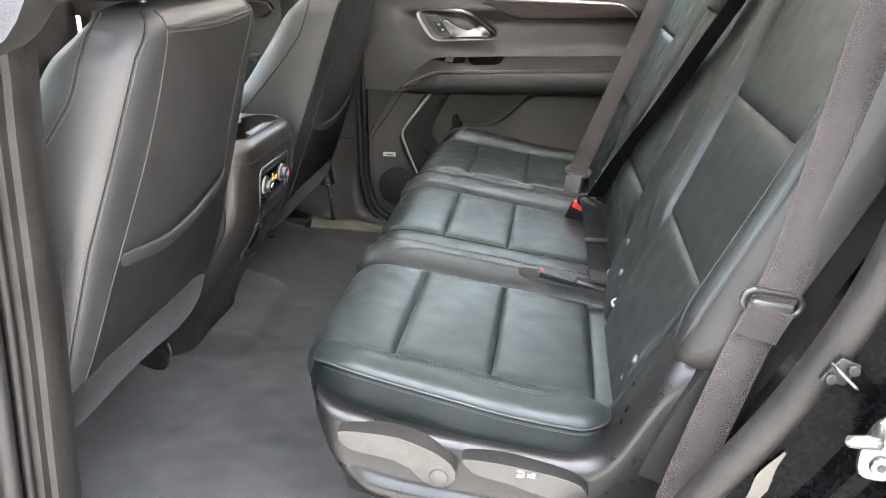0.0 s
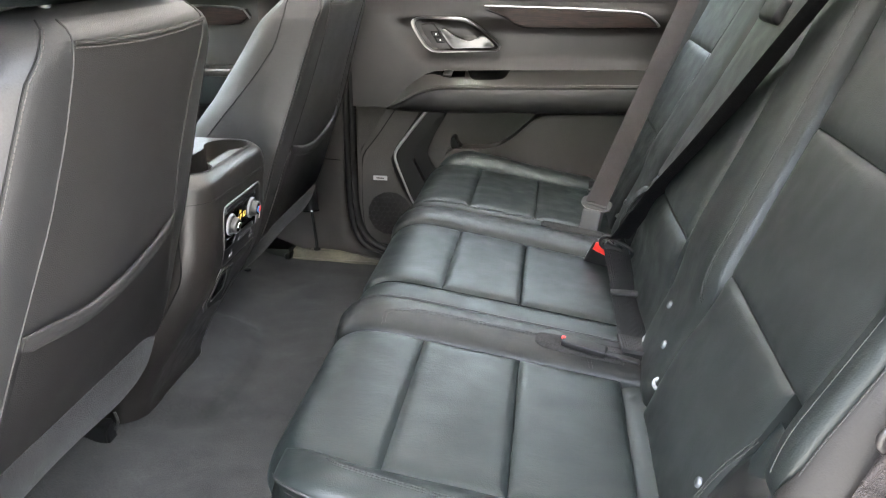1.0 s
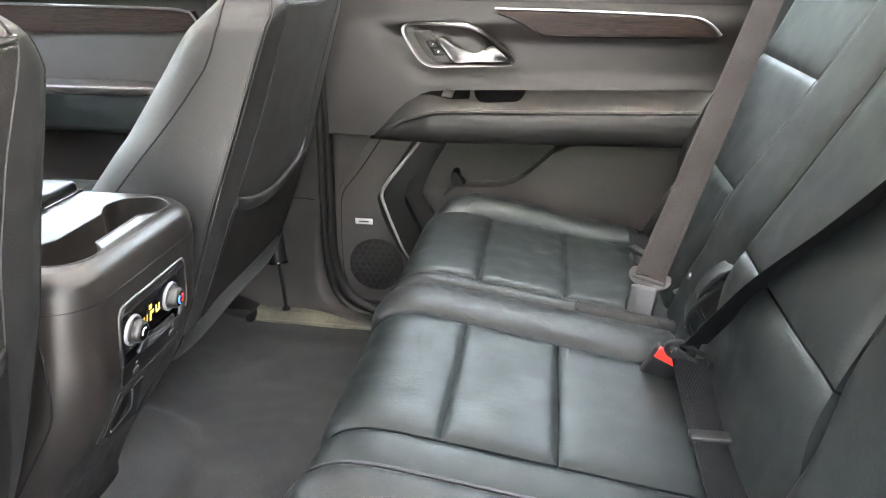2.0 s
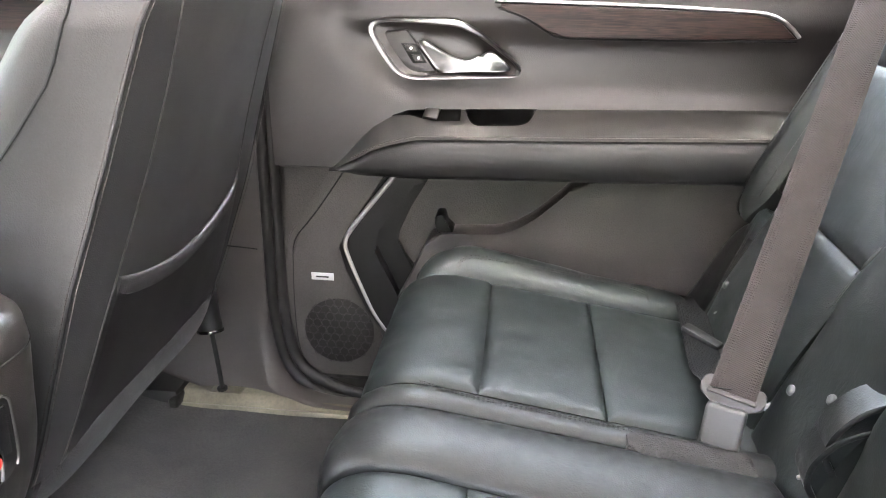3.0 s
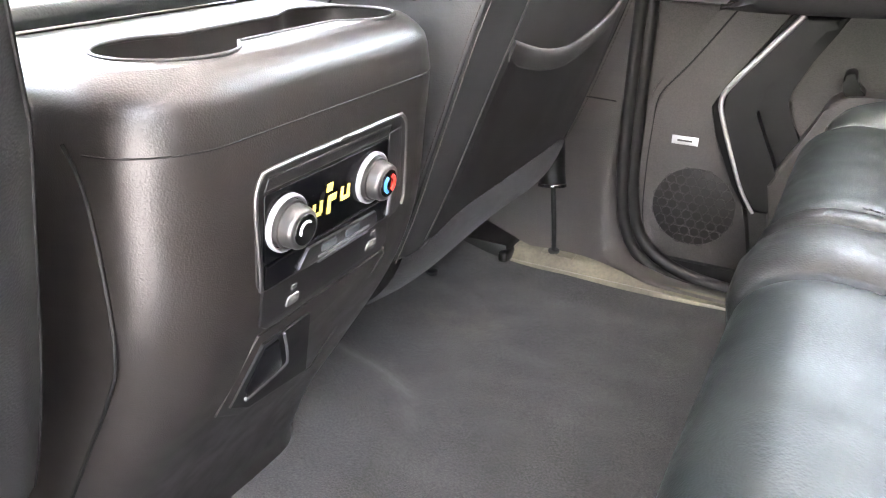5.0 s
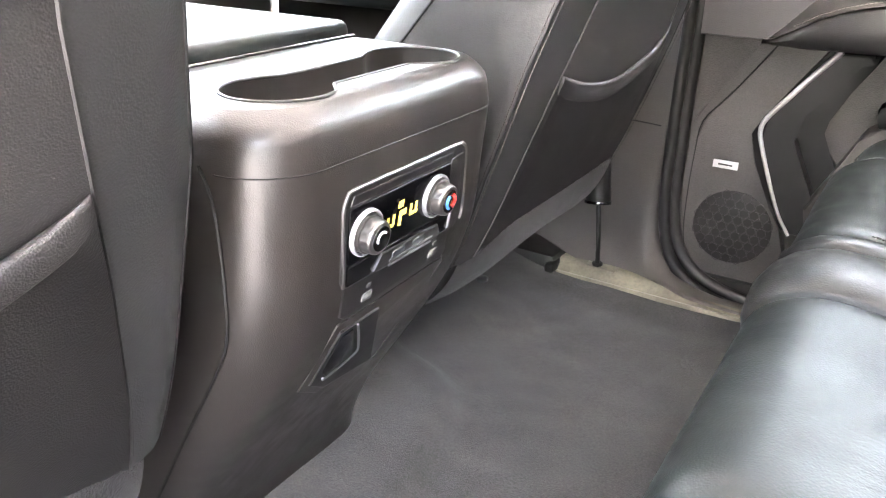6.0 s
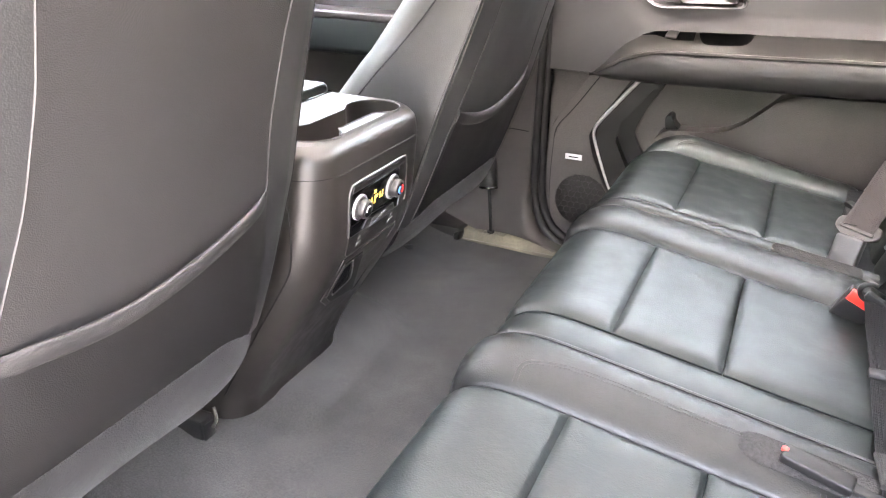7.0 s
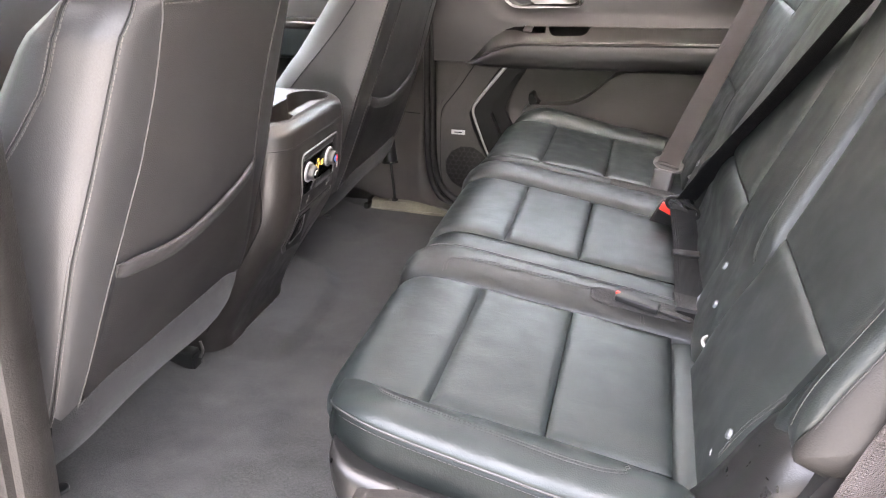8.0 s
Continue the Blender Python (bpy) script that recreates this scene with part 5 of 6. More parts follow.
# ---- far side: door, pillar, sill ----
def far_door():
    door = thing("rear_door", (0.1, 0.85, 0.05), "closed rear car door with dark trim, wood strip and chrome handle", "car door", kind="structure")
    door.name = "door_1"
    out = lambda y: (lambda a, b, d: Vector((a, y - d, b)))
    # outer skin behind everything
    bm = bmesh.new()
    box(bm, (-0.56, 0.885, 0.02), (0.80, 0.93, 0.755), 0.01)
    part("door_shell", bm, PLASTIC_ROUGH, door)
    # upper panel: gently hollowed sheet
    bm = bmesh.new()
    rows = []
    for z in np.linspace(0.466, 0.757, 40):
        row = []
        for x in np.linspace(-0.535, 0.80, 90):
            basin = 1 / (1 + math.exp(-(x + 0.378 + 0.8 * (z - 0.655)) / 0.012))
            hollow = 0.020 * math.exp(-((z - 0.645) / 0.055) ** 4) * basin
            shelf = -0.006 / (1 + math.exp(-(z - 0.738) / 0.006))
            row.append(Vector((x, 0.806 + hollow - shelf + 0.05 * max(0, 0.56 - z), z)))
        rows.append([Vector((-0.537, 0.87, z))] + row + [Vector((0.802, 0.87, z))])
    rows = [[Vector((p.x, 0.87, p.z - 0.001)) for p in rows[0]]] + rows + [[Vector((p.x, 0.87, p.z + 0.001)) for p in rows[-1]]]
    grid_faces(bm, rows)
    part("upper_panel", bm, PLASTIC_SOFT, door, "soft dark upper door panel")
    bm = bmesh.new()
    box(bm, (-0.545, 0.811, 0.752), (0.80, 0.88, 0.775), 0.008, 3)
    part("window_ledge", bm, PLASTIC_SOFT, door)
    # wood strip with a bright edge
    wood = smooth_line([(-0.155, 0.736), (-0.115, 0.722), (-0.075, 0.698), (-0.05, 0.694)], 12).tolist() + [[0.12, 0.695], [0.285, 0.698]] + smooth_line([(0.285, 0.698), (0.272, 0.712), (0.245, 0.728), (0.20, 0.733), (-0.155, 0.741)], 14).tolist()[1:]
    bm = bmesh.new()
    slab(bm, [tuple(p) for p in wood], out(0.830), 0.045, 0.003)
    strip = part("wood_strip", bm, WOOD, door, "dark brown wood grain strip")
    bm = bmesh.new()
    tube(bm, [(a, 0.786, b + 0.002) for a, b in smooth_line([(-0.165, 0.742), (0.05, 0.739), (0.20, 0.734), (0.246, 0.729), (0.274, 0.713), (0.288, 0.699)], 30)], 0.003, 8)
    part("chrome_edge", bm, CHROME, strip)
    bm = bmesh.new()
    tube(bm, [(a, 0.788, b - 0.002) for a, b in smooth_line([(-0.160, 0.736), (-0.115, 0.720), (-0.075, 0.697), (-0.05, 0.693), (0.12, 0.694), (0.285, 0.697)], 30)], 0.0018, 6)
    part("strip_gap", bm, DARK, strip)
    handle(door)
    armrest(door)
    lower(door)


def handle(door):
    out = lambda y: (lambda a, b, d: Vector((a, y - d, b)))
    ring = smooth_line([(-0.362, 0.700), (-0.346, 0.711), (-0.29, 0.713), (-0.228, 0.712), (-0.194, 0.699), (-0.150, 0.667), (-0.126, 0.647), (-0.123, 0.635), (-0.138, 0.629), (-0.22, 0.625), (-0.290, 0.622), (-0.318, 0.631), (-0.336, 0.651), (-0.354, 0.678)], 72, closed=True)
    bm = bmesh.new()
    hub = Vector((-0.215, 0, 0.672))
    rows = [[Vector((hub.x + (a - hub.x) * k, y, hub.z + (b - hub.z) * k)) for a, b in ring] for k, y in ((1.0, 0.815), (1.0, 0.797), (0.92, 0.800), (0.80, 0.806), (0.6, 0.8115), (0.4, 0.8145), (0.2, 0.816), (0.05, 0.816))]
    vs = grid_faces(bm, rows, wrap=True)
    bm.faces.new(vs[-1])
    part("handle_cup", bm, PLASTIC, door, "dark recess behind the door handle", 60)
    # bezel with a flat face, broader towards its upper front corner
    mid = np.array([-0.24, 0.668])
    rows = []
    for a, b in ring:
        p = np.array([a, b])
        n = (mid - p) / np.linalg.norm(mid - p)
        w = 0.0056 + 0.003 / (1 + math.exp(-(b - 0.675 - 0.25 * (a + 0.25)) / 0.008))
        o, i = p - n * 0.0015, p + n * w
        rows.append([Vector((o[0], 0.815, o[1])), Vector((o[0], 0.795, o[1])), Vector(((o + n * 0.0015)[0], 0.7925, (o + n * 0.0015)[1])), Vector(((i - n * 0.003)[0], 0.7935, (i - n * 0.003)[1])), Vector((i[0], 0.797, i[1])), Vector((i[0], 0.815, i[1]))])
    rows.append(rows[0])
    bm = bmesh.new()
    grid_faces(bm, rows, wrap=True)
    bmesh.ops.remove_doubles(bm, verts=bm.verts[:], dist=0.00001)
    part("handle_bezel", bm, CHROME, door, "bright chrome handle surround", 30)
    arm = [(-0.283, 0.680), (-0.270, 0.682), (-0.252, 0.670), (-0.226, 0.657), (-0.203, 0.650), (-0.189, 0.653), (-0.181, 0.663), (-0.172, 0.667), (-0.163, 0.665), (-0.139, 0.644), (-0.142, 0.638), (-0.19, 0.636), (-0.241, 0.634), (-0.251, 0.638), (-0.268, 0.660)]
    bm = bmesh.new()
    slab(bm, [tuple(p) for p in smooth_line(arm, 60, closed=True)], lambda a, b, d: Vector((a, 0.806 - d - 0.010 * math.exp(-((a + 0.255) / 0.03) ** 2) + 0.006 * math.exp(-((a + 0.205) / 0.02) ** 2), b)), 0.013, 0.005, 4)
    part("handle_lever", bm, CHROME, door, "polished chrome pull lever", 70)
    bm = bmesh.new()
    slab(bm, [(-0.346, 0.694), (-0.303, 0.697), (-0.254, 0.632), (-0.296, 0.630), (-0.322, 0.646)], out(0.812), 0.008, 0.003)
    pad = part("lock_pad", bm, PLASTIC, door, "black lock switch pad")
    bm = bmesh.new()
    slab(bm, [(-0.313, 0.676), (-0.289, 0.676), (-0.271, 0.646), (-0.293, 0.645)], out(0.805), 0.002, 0.0008)
    part("switch_frame", bm, DARK, pad)
    for a, b in ((-0.298, 0.669), (-0.286, 0.654)):
        bm = bmesh.new()
        slab(bm, [(a - 0.009, b + 0.005), (a + 0.006, b + 0.005), (a + 0.011, b - 0.005), (a - 0.004, b - 0.005)], out(0.8035), 0.002, 0.0008)
        key = part("lock_key", bm, PLASTIC, pad)
        bm = bmesh.new()
        disc(bm, (a + 0.002, 0.8016, b), (0, -1, 0), 0.0022, 0.0006, 12)
        part("lock_sign", bm, WHITE, key)


def armrest(door):
    """Padded armrest: a cut in y and z swept along the door, lower towards its front end."""
    xs = np.concatenate((np.linspace(-0.440, -0.30, 22), np.linspace(-0.28, 0.72, 26)))
    top = lambda x: float(np.interp(x, [-0.44, -0.42, -0.395, -0.36, -0.33, -0.30, -0.1, 0.3, 0.72], [0.480, 0.499, 0.525, 0.553, 0.566, 0.571, 0.577, 0.588, 0.60]))
    bot = lambda x: float(np.interp(x, [-0.44, -0.40, -0.3, 0.3, 0.72], [0.456, 0.458, 0.462, 0.478, 0.49]))
    front = lambda x: float(np.interp(x, [-0.44, -0.42, -0.38, -0.30, 0.0, 0.72], [0.815, 0.800, 0.778, 0.760, 0.752, 0.752]))
    cut = lambda x: bot(x) + (top(x) - bot(x)) * float(np.interp(x, [-0.44, -0.36, -0.28, 0.72], [0.25, 0.48, 0.62, 0.68]))
    def profile(x):
        t, f, c = top(x), front(x), cut(x)
        h = t - c
        return [(f + 0.058, t), (f + 0.050, t - 0.02 * h), (f + 0.046, t - 0.06 * h), (f + 0.041, t - 0.14 * h), (f + 0.010, t - 0.74 * h), (f + 0.005, t - 0.84 * h), (f + 0.0015, t - 0.93 * h), (f, c + 0.001)]

    def on_pad(x, y, d):
        line = profile(x)[::-1]
        return Vector((x, y - 0.6 * d, float(np.interp(y, [q[0] for q in line], [q[1] for q in line])) + 0.8 * d))

    bm = bmesh.new()
    rows, bm2, rows2, seam = [], bmesh.new(), [], []
    for x in xs:
        t, b, f, c = top(x), bot(x), front(x), cut(x)
        rows.append([Vector(p) for p in [(x, 0.84, t)] + [(x, a, b) for a, b in profile(x)] + [(x, f + 0.004, c), (x, 0.84, c)]])
        rows2.append([Vector(p) for p in ((x, 0.84, c - 0.001), (x, f + 0.004, c - 0.001), (x, f - 0.002, c - 0.006), (x, f - 0.004, (c + b) / 2), (x, f + 0.004, b + 0.008), (x, f + 0.016, b), (x, 0.84, b))])
        seam.append(Vector((x, f - 0.0005, c + 0.006)))
    for m, r in ((bm, rows), (bm2, rows2)):
        vs = grid_faces(m, r, wrap=True)
        m.faces.new(vs[0])
        m.faces.new(vs[-1])
    pad = part("armrest_pad", bm, ARMREST, door, "padded armrest top with stitched edge", 60)
    part("armrest_face", bm2, VINYL, door, "", 60)
    bm = bmesh.new()
    stitch(bm, [p + Vector((0, -0.0012, 0.001)) for p in seam if p.x > -0.40], 0.006, 0.004, 0.0009)
    part("stitching", bm, THREAD_PALE, pad)
    def skin(bm, x0, x1, low):
        """A thin black sheet laid on the pad, coloured like the shade in a hollow."""
        rows = []
        for u in np.linspace(0, 1, 24):
            x = x0 + (x1 - x0) * u
            rows.append([on_pad(x, y, 0.0012) for y in np.linspace(low(u), 0.838, 12)])
        grid_faces(bm, rows)
        bmesh.ops.solidify(bm, geom=bm.faces[:], thickness=0.0008)

    # switch recess, not hollowed: its shade is put into a black sheet
    bm = bmesh.new()
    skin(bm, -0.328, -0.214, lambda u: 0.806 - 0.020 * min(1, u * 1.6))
    recess = part("switch_recess_shade", bm, HOLLOW_SHADE, pad, "black sheet for the shade in the window switch recess")
    bm = bmesh.new()
    slab(bm, [(-0.276, 0.792), (-0.252, 0.789), (-0.248, 0.806), (-0.272, 0.809)], lambda a, b, d: on_pad(a, b, 0.0010 + d), 0.004, 0.0015)
    part("window_switch", bm, DARK_CHROME, recess)
    # pull pocket, likewise only a black sheet in place of its shade
    bm = bmesh.new()
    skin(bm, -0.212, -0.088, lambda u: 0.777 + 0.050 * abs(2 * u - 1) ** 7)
    part("pull_pocket_shade", bm, HOLLOW_SHADE, pad, "black sheet for the shade in the armrest pull pocket")


def lower(door):
    out = lambda y: (lambda a, b, d: Vector((a, y - d, b)))
    # main lower card
    bm = bmesh.new()
    outline = [(-0.551, 0.464), (-0.551, 0.30)] + smooth_line([(-0.551, 0.30), (-0.546, 0.14), (-0.515, 0.065), (-0.46, 0.030), (-0.38, 0.018)], 16).tolist()[1:] + [(0.72, 0.018), (0.72, 0.47)]
    slab(bm, [tuple(p) for p in outline], out(0.890), 0.012, 0.004)
    part("lower_card", bm, PLASTIC_ROUGH, door, "coarse dark plastic lower door card")
    bm = bmesh.new()
    edge = outline[:18] + [(-0.36, 0.018), (-0.40, 0.15), (-0.45, 0.30), (-0.43, 0.38), (-0.40, 0.464)]
    slab(bm, [tuple(p) for p in edge], out(0.882), 0.026, 0.006)
    part("card_edge", bm, PLASTIC_ROUGH, door)
    # speaker panel with a stepped rim
    rim = lambda e: smooth_line([(-0.440 + 2.2 * e, 0.462), (-0.487 + 1.9 * e, 0.387), (-0.512 + 1.5 * e, 0.350 - 0.2 * e), (-0.526 + 1.2 * e, 0.331 - 0.4 * e), (-0.533 + e, 0.310 - 0.5 * e), (-0.535 + e, 0.27), (-0.537 + e, 0.187), (-0.533 + e, 0.100 + 0.3 * e), (-0.514 + 0.8 * e, 0.040 + e), (-0.474 + 0.3 * e, 0.012 + e), (-0.378, 0.008 + e)], 40).tolist() + [(-0.33, 0.010 + e), (-0.355, 0.12), (-0.395, 0.25), (-0.424, 0.318), (-0.410, 0.36), (-0.335, 0.462)]
    bm = bmesh.new()
    slab(bm, [tuple(p) for p in rim(0)], out(0.880), 0.032, 0.004, 3)
    panel = part("speaker_panel", bm, PLASTIC_ROUGH, door, "coarse dark plastic speaker panel")
    bm = bmesh.new()
    slab(bm, [tuple(p) for p in rim(0.013)], out(0.850), 0.0065, 0.003, 3)
    part("panel_face", bm, PLASTIC_ROUGH, panel)
    bm = bmesh.new()
    tube(bm, [(a, 0.8478, b) for a, b in rim(0.0115)[:40]], 0.0016, 6)
    part("panel_groove", bm, DARK, panel)
    bm = bmesh.new()
    disc(bm, (-0.440, 0.8440, 0.136), (0, -1, 0), 0.067, 0.0018, 48, 0.0008)
    grille = part("speaker_grille", bm, GRILLE, panel, "round black speaker grille")
    bm = bmesh.new()
    step = 0.0168
    for i in range(-7, 8):
        for j in range(-7, 8):
            a, b = (i + 0.5 * (j % 2)) * step, j * step * 0.87
            if math.hypot(a, b) < 0.061:
                disc(bm, (-0.440 + a, 0.8424, 0.136 + b), (0, -1, 0), 0.0094, 0.0010, 6, 0.0003, 0.0080)
    tagged(part("grille_mesh", bm, GRILLE_MESH, grille), kind="stuff")
    bm = bmesh.new()
    slab(bm, [(-0.489, 0.240), (-0.447, 0.240), (-0.447, 0.254), (-0.489, 0.254)], out(0.845), 0.004, 0.001)
    badge = part("speaker_badge", bm, BADGE, panel, "small silver badge")
    bm = bmesh.new()
    slab(bm, [(-0.480, 0.2455), (-0.456, 0.2455), (-0.456, 0.2485), (-0.480, 0.2485)], out(0.8412), 0.0006, 0)
    part("badge_bar", bm, LEVER, badge)
    # bright strip beside the speaker
    line = smooth_line([(-0.325, 0.456), (-0.366, 0.404), (-0.410, 0.345), (-0.419, 0.321), (-0.413, 0.295), (-0.390, 0.235), (-0.368, 0.185), (-0.345, 0.15)], 40)
    bm = bmesh.new()
    tube(bm, [(a, 0.824, b) for a, b in line], lambda t: 0.0050 - 0.0022 * t, 8)
    part("chrome_strip", bm, SATIN, door, "slim chrome strip")
    bm = bmesh.new()
    band = [(-0.408, 0.348), (-0.424, 0.330), (-0.434, 0.309), (-0.421, 0.262), (-0.385, 0.188), (-0.36, 0.15), (-0.35, 0.155), (-0.370, 0.188), (-0.392, 0.24), (-0.413, 0.295), (-0.419, 0.322)]
    slab(bm, band, out(0.880), 0.045, 0.002)
    part("strip_backing", bm, PLASTIC_DARK, door)
    # framed pocket beside the strip
    bm = bmesh.new()
    fr = [tuple(p) for p in line] + smooth_line([(-0.31, 0.15), (-0.322, 0.215), (-0.350, 0.275), (-0.367, 0.313), (-0.369, 0.334), (-0.357, 0.352), (-0.318, 0.401), (-0.290, 0.440), (-0.27, 0.456)], 24).tolist()
    slab(bm, [tuple(p) for p in fr], out(0.880), 0.055, 0.008, 4)
    part("pocket_frame", bm, DARK, door, "smooth dark frame of the door pocket", 30)
    bm = bmesh.new()
    wall = [(-0.40, 0.456), (-0.265, 0.456), (-0.279, 0.430), (-0.303, 0.389), (-0.329, 0.345), (-0.333, 0.322), (-0.318, 0.290), (-0.28, 0.24), (-0.28, 0.15), (-0.40, 0.15)]
    slab(bm, wall, out(0.880), 0.029, 0.006, 2)
    part("pocket_wall", bm, DARK, door)
    bm = bmesh.new()
    cover_line = smooth_line([(-0.285, 0.30), (-0.265, 0.340), (-0.225, 0.350), (-0.19, 0.351), (-0.135, 0.357), (-0.090, 0.380), (-0.040, 0.425), (-0.015, 0.448), (0.03, 0.456)], 30).tolist() + [(0.72, 0.478), (0.72, 0.03), (-0.30, 0.03), (-0.335, 0.20)]
    slab(bm, [tuple(p) for p in cover_line], out(0.880), 0.056, 0.007, 4)
    part("map_pocket", bm, PLASTIC_ROUGH, door, "coarse plastic map pocket", 30)
    bm = bmesh.new()
    slab(bm, smooth_line([(-0.252, 0.345), (-0.259, 0.372), (-0.252, 0.380), (-0.243, 0.378), (-0.238, 0.362), (-0.226, 0.350), (-0.23, 0.335)], 28, closed=True).tolist(), out(0.880), 0.044, 0.003, 2)
    part("pocket_stop", bm, DARK, door)
    # gap line below the upper panel ahead of the armrest
    bm = bmesh.new()
    tube(bm, [(-0.535, 0.8125, 0.4655), (-0.44, 0.8125, 0.4655)], 0.0016, 6)
    part("panel_gap", bm, DARK, door)
    # seal round the front edge
    seal = smooth_line([(-0.560, 0.800, 1.05), (-0.552, 0.812, 0.75), (-0.556, 0.822, 0.50), (-0.560, 0.832, 0.30), (-0.556, 0.832, 0.15), (-0.530, 0.828, 0.06), (-0.47, 0.822, 0.015), (-0.38, 0.815, 0.0), (-0.2, 0.812, -0.004)], 50)
    for off, deep, r in ((0.0, 0.0, 0.0105), (0.013, 0.014, 0.012)):
        bm = bmesh.new()
        tube(bm, [(p[0] + off, p[1] - 0.010 + deep, p[2] + off * 0.9 * max(0.0, min(1.0, (0.16 - p[2]) / 0.14))) for p in seal], r, 10)
        part("door_seal", bm, RUBBER, door, "black rubber door seal")


def far_pillar():
    # trim that runs down the pillar and sweeps along the sill below the door seal
    ridge = smooth_line([(-0.576, 0.836, 0.82), (-0.579, 0.833, 0.46), (-0.592, 0.822, 0.16), (-0.584, 0.800, 0.072), (-0.556, 0.780, 0.038), (-0.510, 0.766, 0.028), (-0.448, 0.756, 0.021), (-0.25, 0.752, 0.018)], 64)
    seal = smooth_line([(-0.552, 0.848, 0.82), (-0.556, 0.848, 0.46), (-0.560, 0.848, 0.18), (-0.542, 0.846, 0.085), (-0.512, 0.844, 0.042), (-0.475, 0.842, 0.020), (-0.40, 0.840, 0.004), (-0.2, 0.840, 0.0)], 64)
    bm = bmesh.new()
    rows = []
    for b, c in zip(ridge, seal):
        k = 1 / (1 + math.exp(-(b[2] - 0.050) / 0.006))
        base = np.array([-0.80 + 0.02 * (b[2] - 0.3), 0.800 - 0.028 * math.exp(-max(0.0, b[2] - 0.04) / 0.06), b[2]]) * k + (b + np.array([-0.030, -0.010, -0.030])) * (1 - k)
        row = []
        for u in np.linspace(0, 1, 12):
            q = base + (b - base) * u
            row.append(Vector(q) + Vector((0, 0.022 * math.sin(u * math.pi) * k, 0)))
        for u in np.linspace(0.12, 1, 8):
            q = b + (c - b) * u
            row.append(Vector(q) + Vector((0.006 * (1 - u), -0.006 * math.sin(u * math.pi), 0.004 * math.sin(u * math.pi))))
        rows.append(row)
    grid_faces(bm, rows)
    bmesh.ops.solidify(bm, geom=bm.faces[:], thickness=0.012)
    setting("pillar_5", bm, PILLAR, "dark grey plastic lower trim of the door pillar", "pillar", 80)
    bm = bmesh.new()
    pts = [(-0.80 + 0.214 * u, 0.7985 + 0.031 * u + 0.022 * math.sin(u * math.pi), 0.300) for u in np.linspace(0.02, 1.0, 14)] + [(-0.572, 0.833, 0.300), (-0.560, 0.842, 0.300)]
    tube(bm, pts, 0.0014, 6)
    setting("trim_1", bm, DARK, "dark joint across the pillar trim", "trim")
    # sill plate
    bm = bmesh.new()
    rows = []
    for x in np.linspace(-0.725, 0.3, 40):
        k = 1 / (1 + math.exp((x + 0.53) / 0.03))
        up = 0.014 * k
        back = 0.772 + 0.050 * k
        rows.append([Vector(p) for p in ((x, 0.7385, 0.004), (x, 0.739, 0.0135), (x, 0.7415, 0.0165), (x, 0.7450, 0.0160), (x, 0.7475, 0.0150), (x, 0.752, 0.0165 + 0.3 * up), (x, 0.762, 0.0195 + 0.8 * up), (x, 0.768, 0.0205 + up), (x, back, 0.018 + up), (x, back + 0.003, -0.02))])
    grid_faces(bm, rows)
    setting("sill_trim_1", bm, TAN, "dusty olive tan door sill plate", "sill")
    bm = bmesh.new()
    grid_faces(bm, [[Vector(q) for q in ((x, 0.7375, -0.012), (x, 0.7365, 0.000), (x, 0.7380, 0.005))] for x in np.linspace(-0.725, 0.3, 10)])
    bmesh.ops.solidify(bm, geom=bm.faces[:], thickness=0.002)
    setting("sill_trim_5", bm, SEAL_GREY, "dark riser below the sill plate", "sill")
    bm = bmesh.new()
    slab(bm, [(-0.672, 0.757), (-0.612, 0.757), (-0.612, 0.780), (-0.672, 0.780)], lambda a, b, d: Vector((a, b, 0.0335 + d)), 0.0016, 0.0006)
    setting("sill_cover", bm, TAN, "small dusty cover plate round the belt anchor foot", "cover")
    bm = bmesh.new()
    box(bm, (-0.740, 0.722, 0.0), (-0.722, 0.765, 0.034), 0.006, 2)
    setting("sill_trim_2", bm, SEAL_GREY, "grey end cap of the sill plate", "sill")
    # belt anchor with sleeve
    anchor = thing("belt_anchor", (-0.651, 0.768, 0.036), "black seat belt anchor cable with a sleeve on the sill", "belt anchor")
    bm = bmesh.new()
    tube(bm, smooth_line([(-0.651, 0.768, 0.036), (-0.655, 0.769, 0.090), (-0.664, 0.774, 0.163)], 10), 0.0045, 8)
    part("cable", bm, DARK, anchor)
    bm = bmesh.new()
    tube(bm, smooth_line([(-0.664, 0.772, 0.158), (-0.671, 0.780, 0.198), (-0.677, 0.788, 0.253)], 10), lambda t: 0.0235 - 0.0015 * t, 18)
    sleeve = part("sleeve", bm, DARK, anchor, "black rubber sleeve")
    bm = bmesh.new()
    disc(bm, (-0.664, 0.772, 0.155), (-0.1, 0.2, 1), 0.0246, 0.006, 18, 0.002)
    part("sleeve_ring", bm, GLOSS, sleeve)
    bm = bmesh.new()
    disc(bm, (-0.677, 0.788, 0.246), (-0.1, 0.2, 1), 0.0240, 0.006, 18, 0.002)
    part("sleeve_ring", bm, DARK_CHROME, sleeve)
    bm = bmesh.new()
    ribbon(bm, smooth_line([(-0.677, 0.788, 0.243), (-0.682, 0.792, 0.298), (-0.690, 0.796, 0.348), (-0.710, 0.798, 0.448)], 12), ((1, 0, 0), (1, 0, 0)), 0.030, 0.006)
    part("strap", bm, WEB_BLACK, anchor)
    bm = bmesh.new()
    disc(bm, (-0.651, 0.768, 0.0365), (0, -0.1, 1), 0.010, 0.004, 16, 0.001)
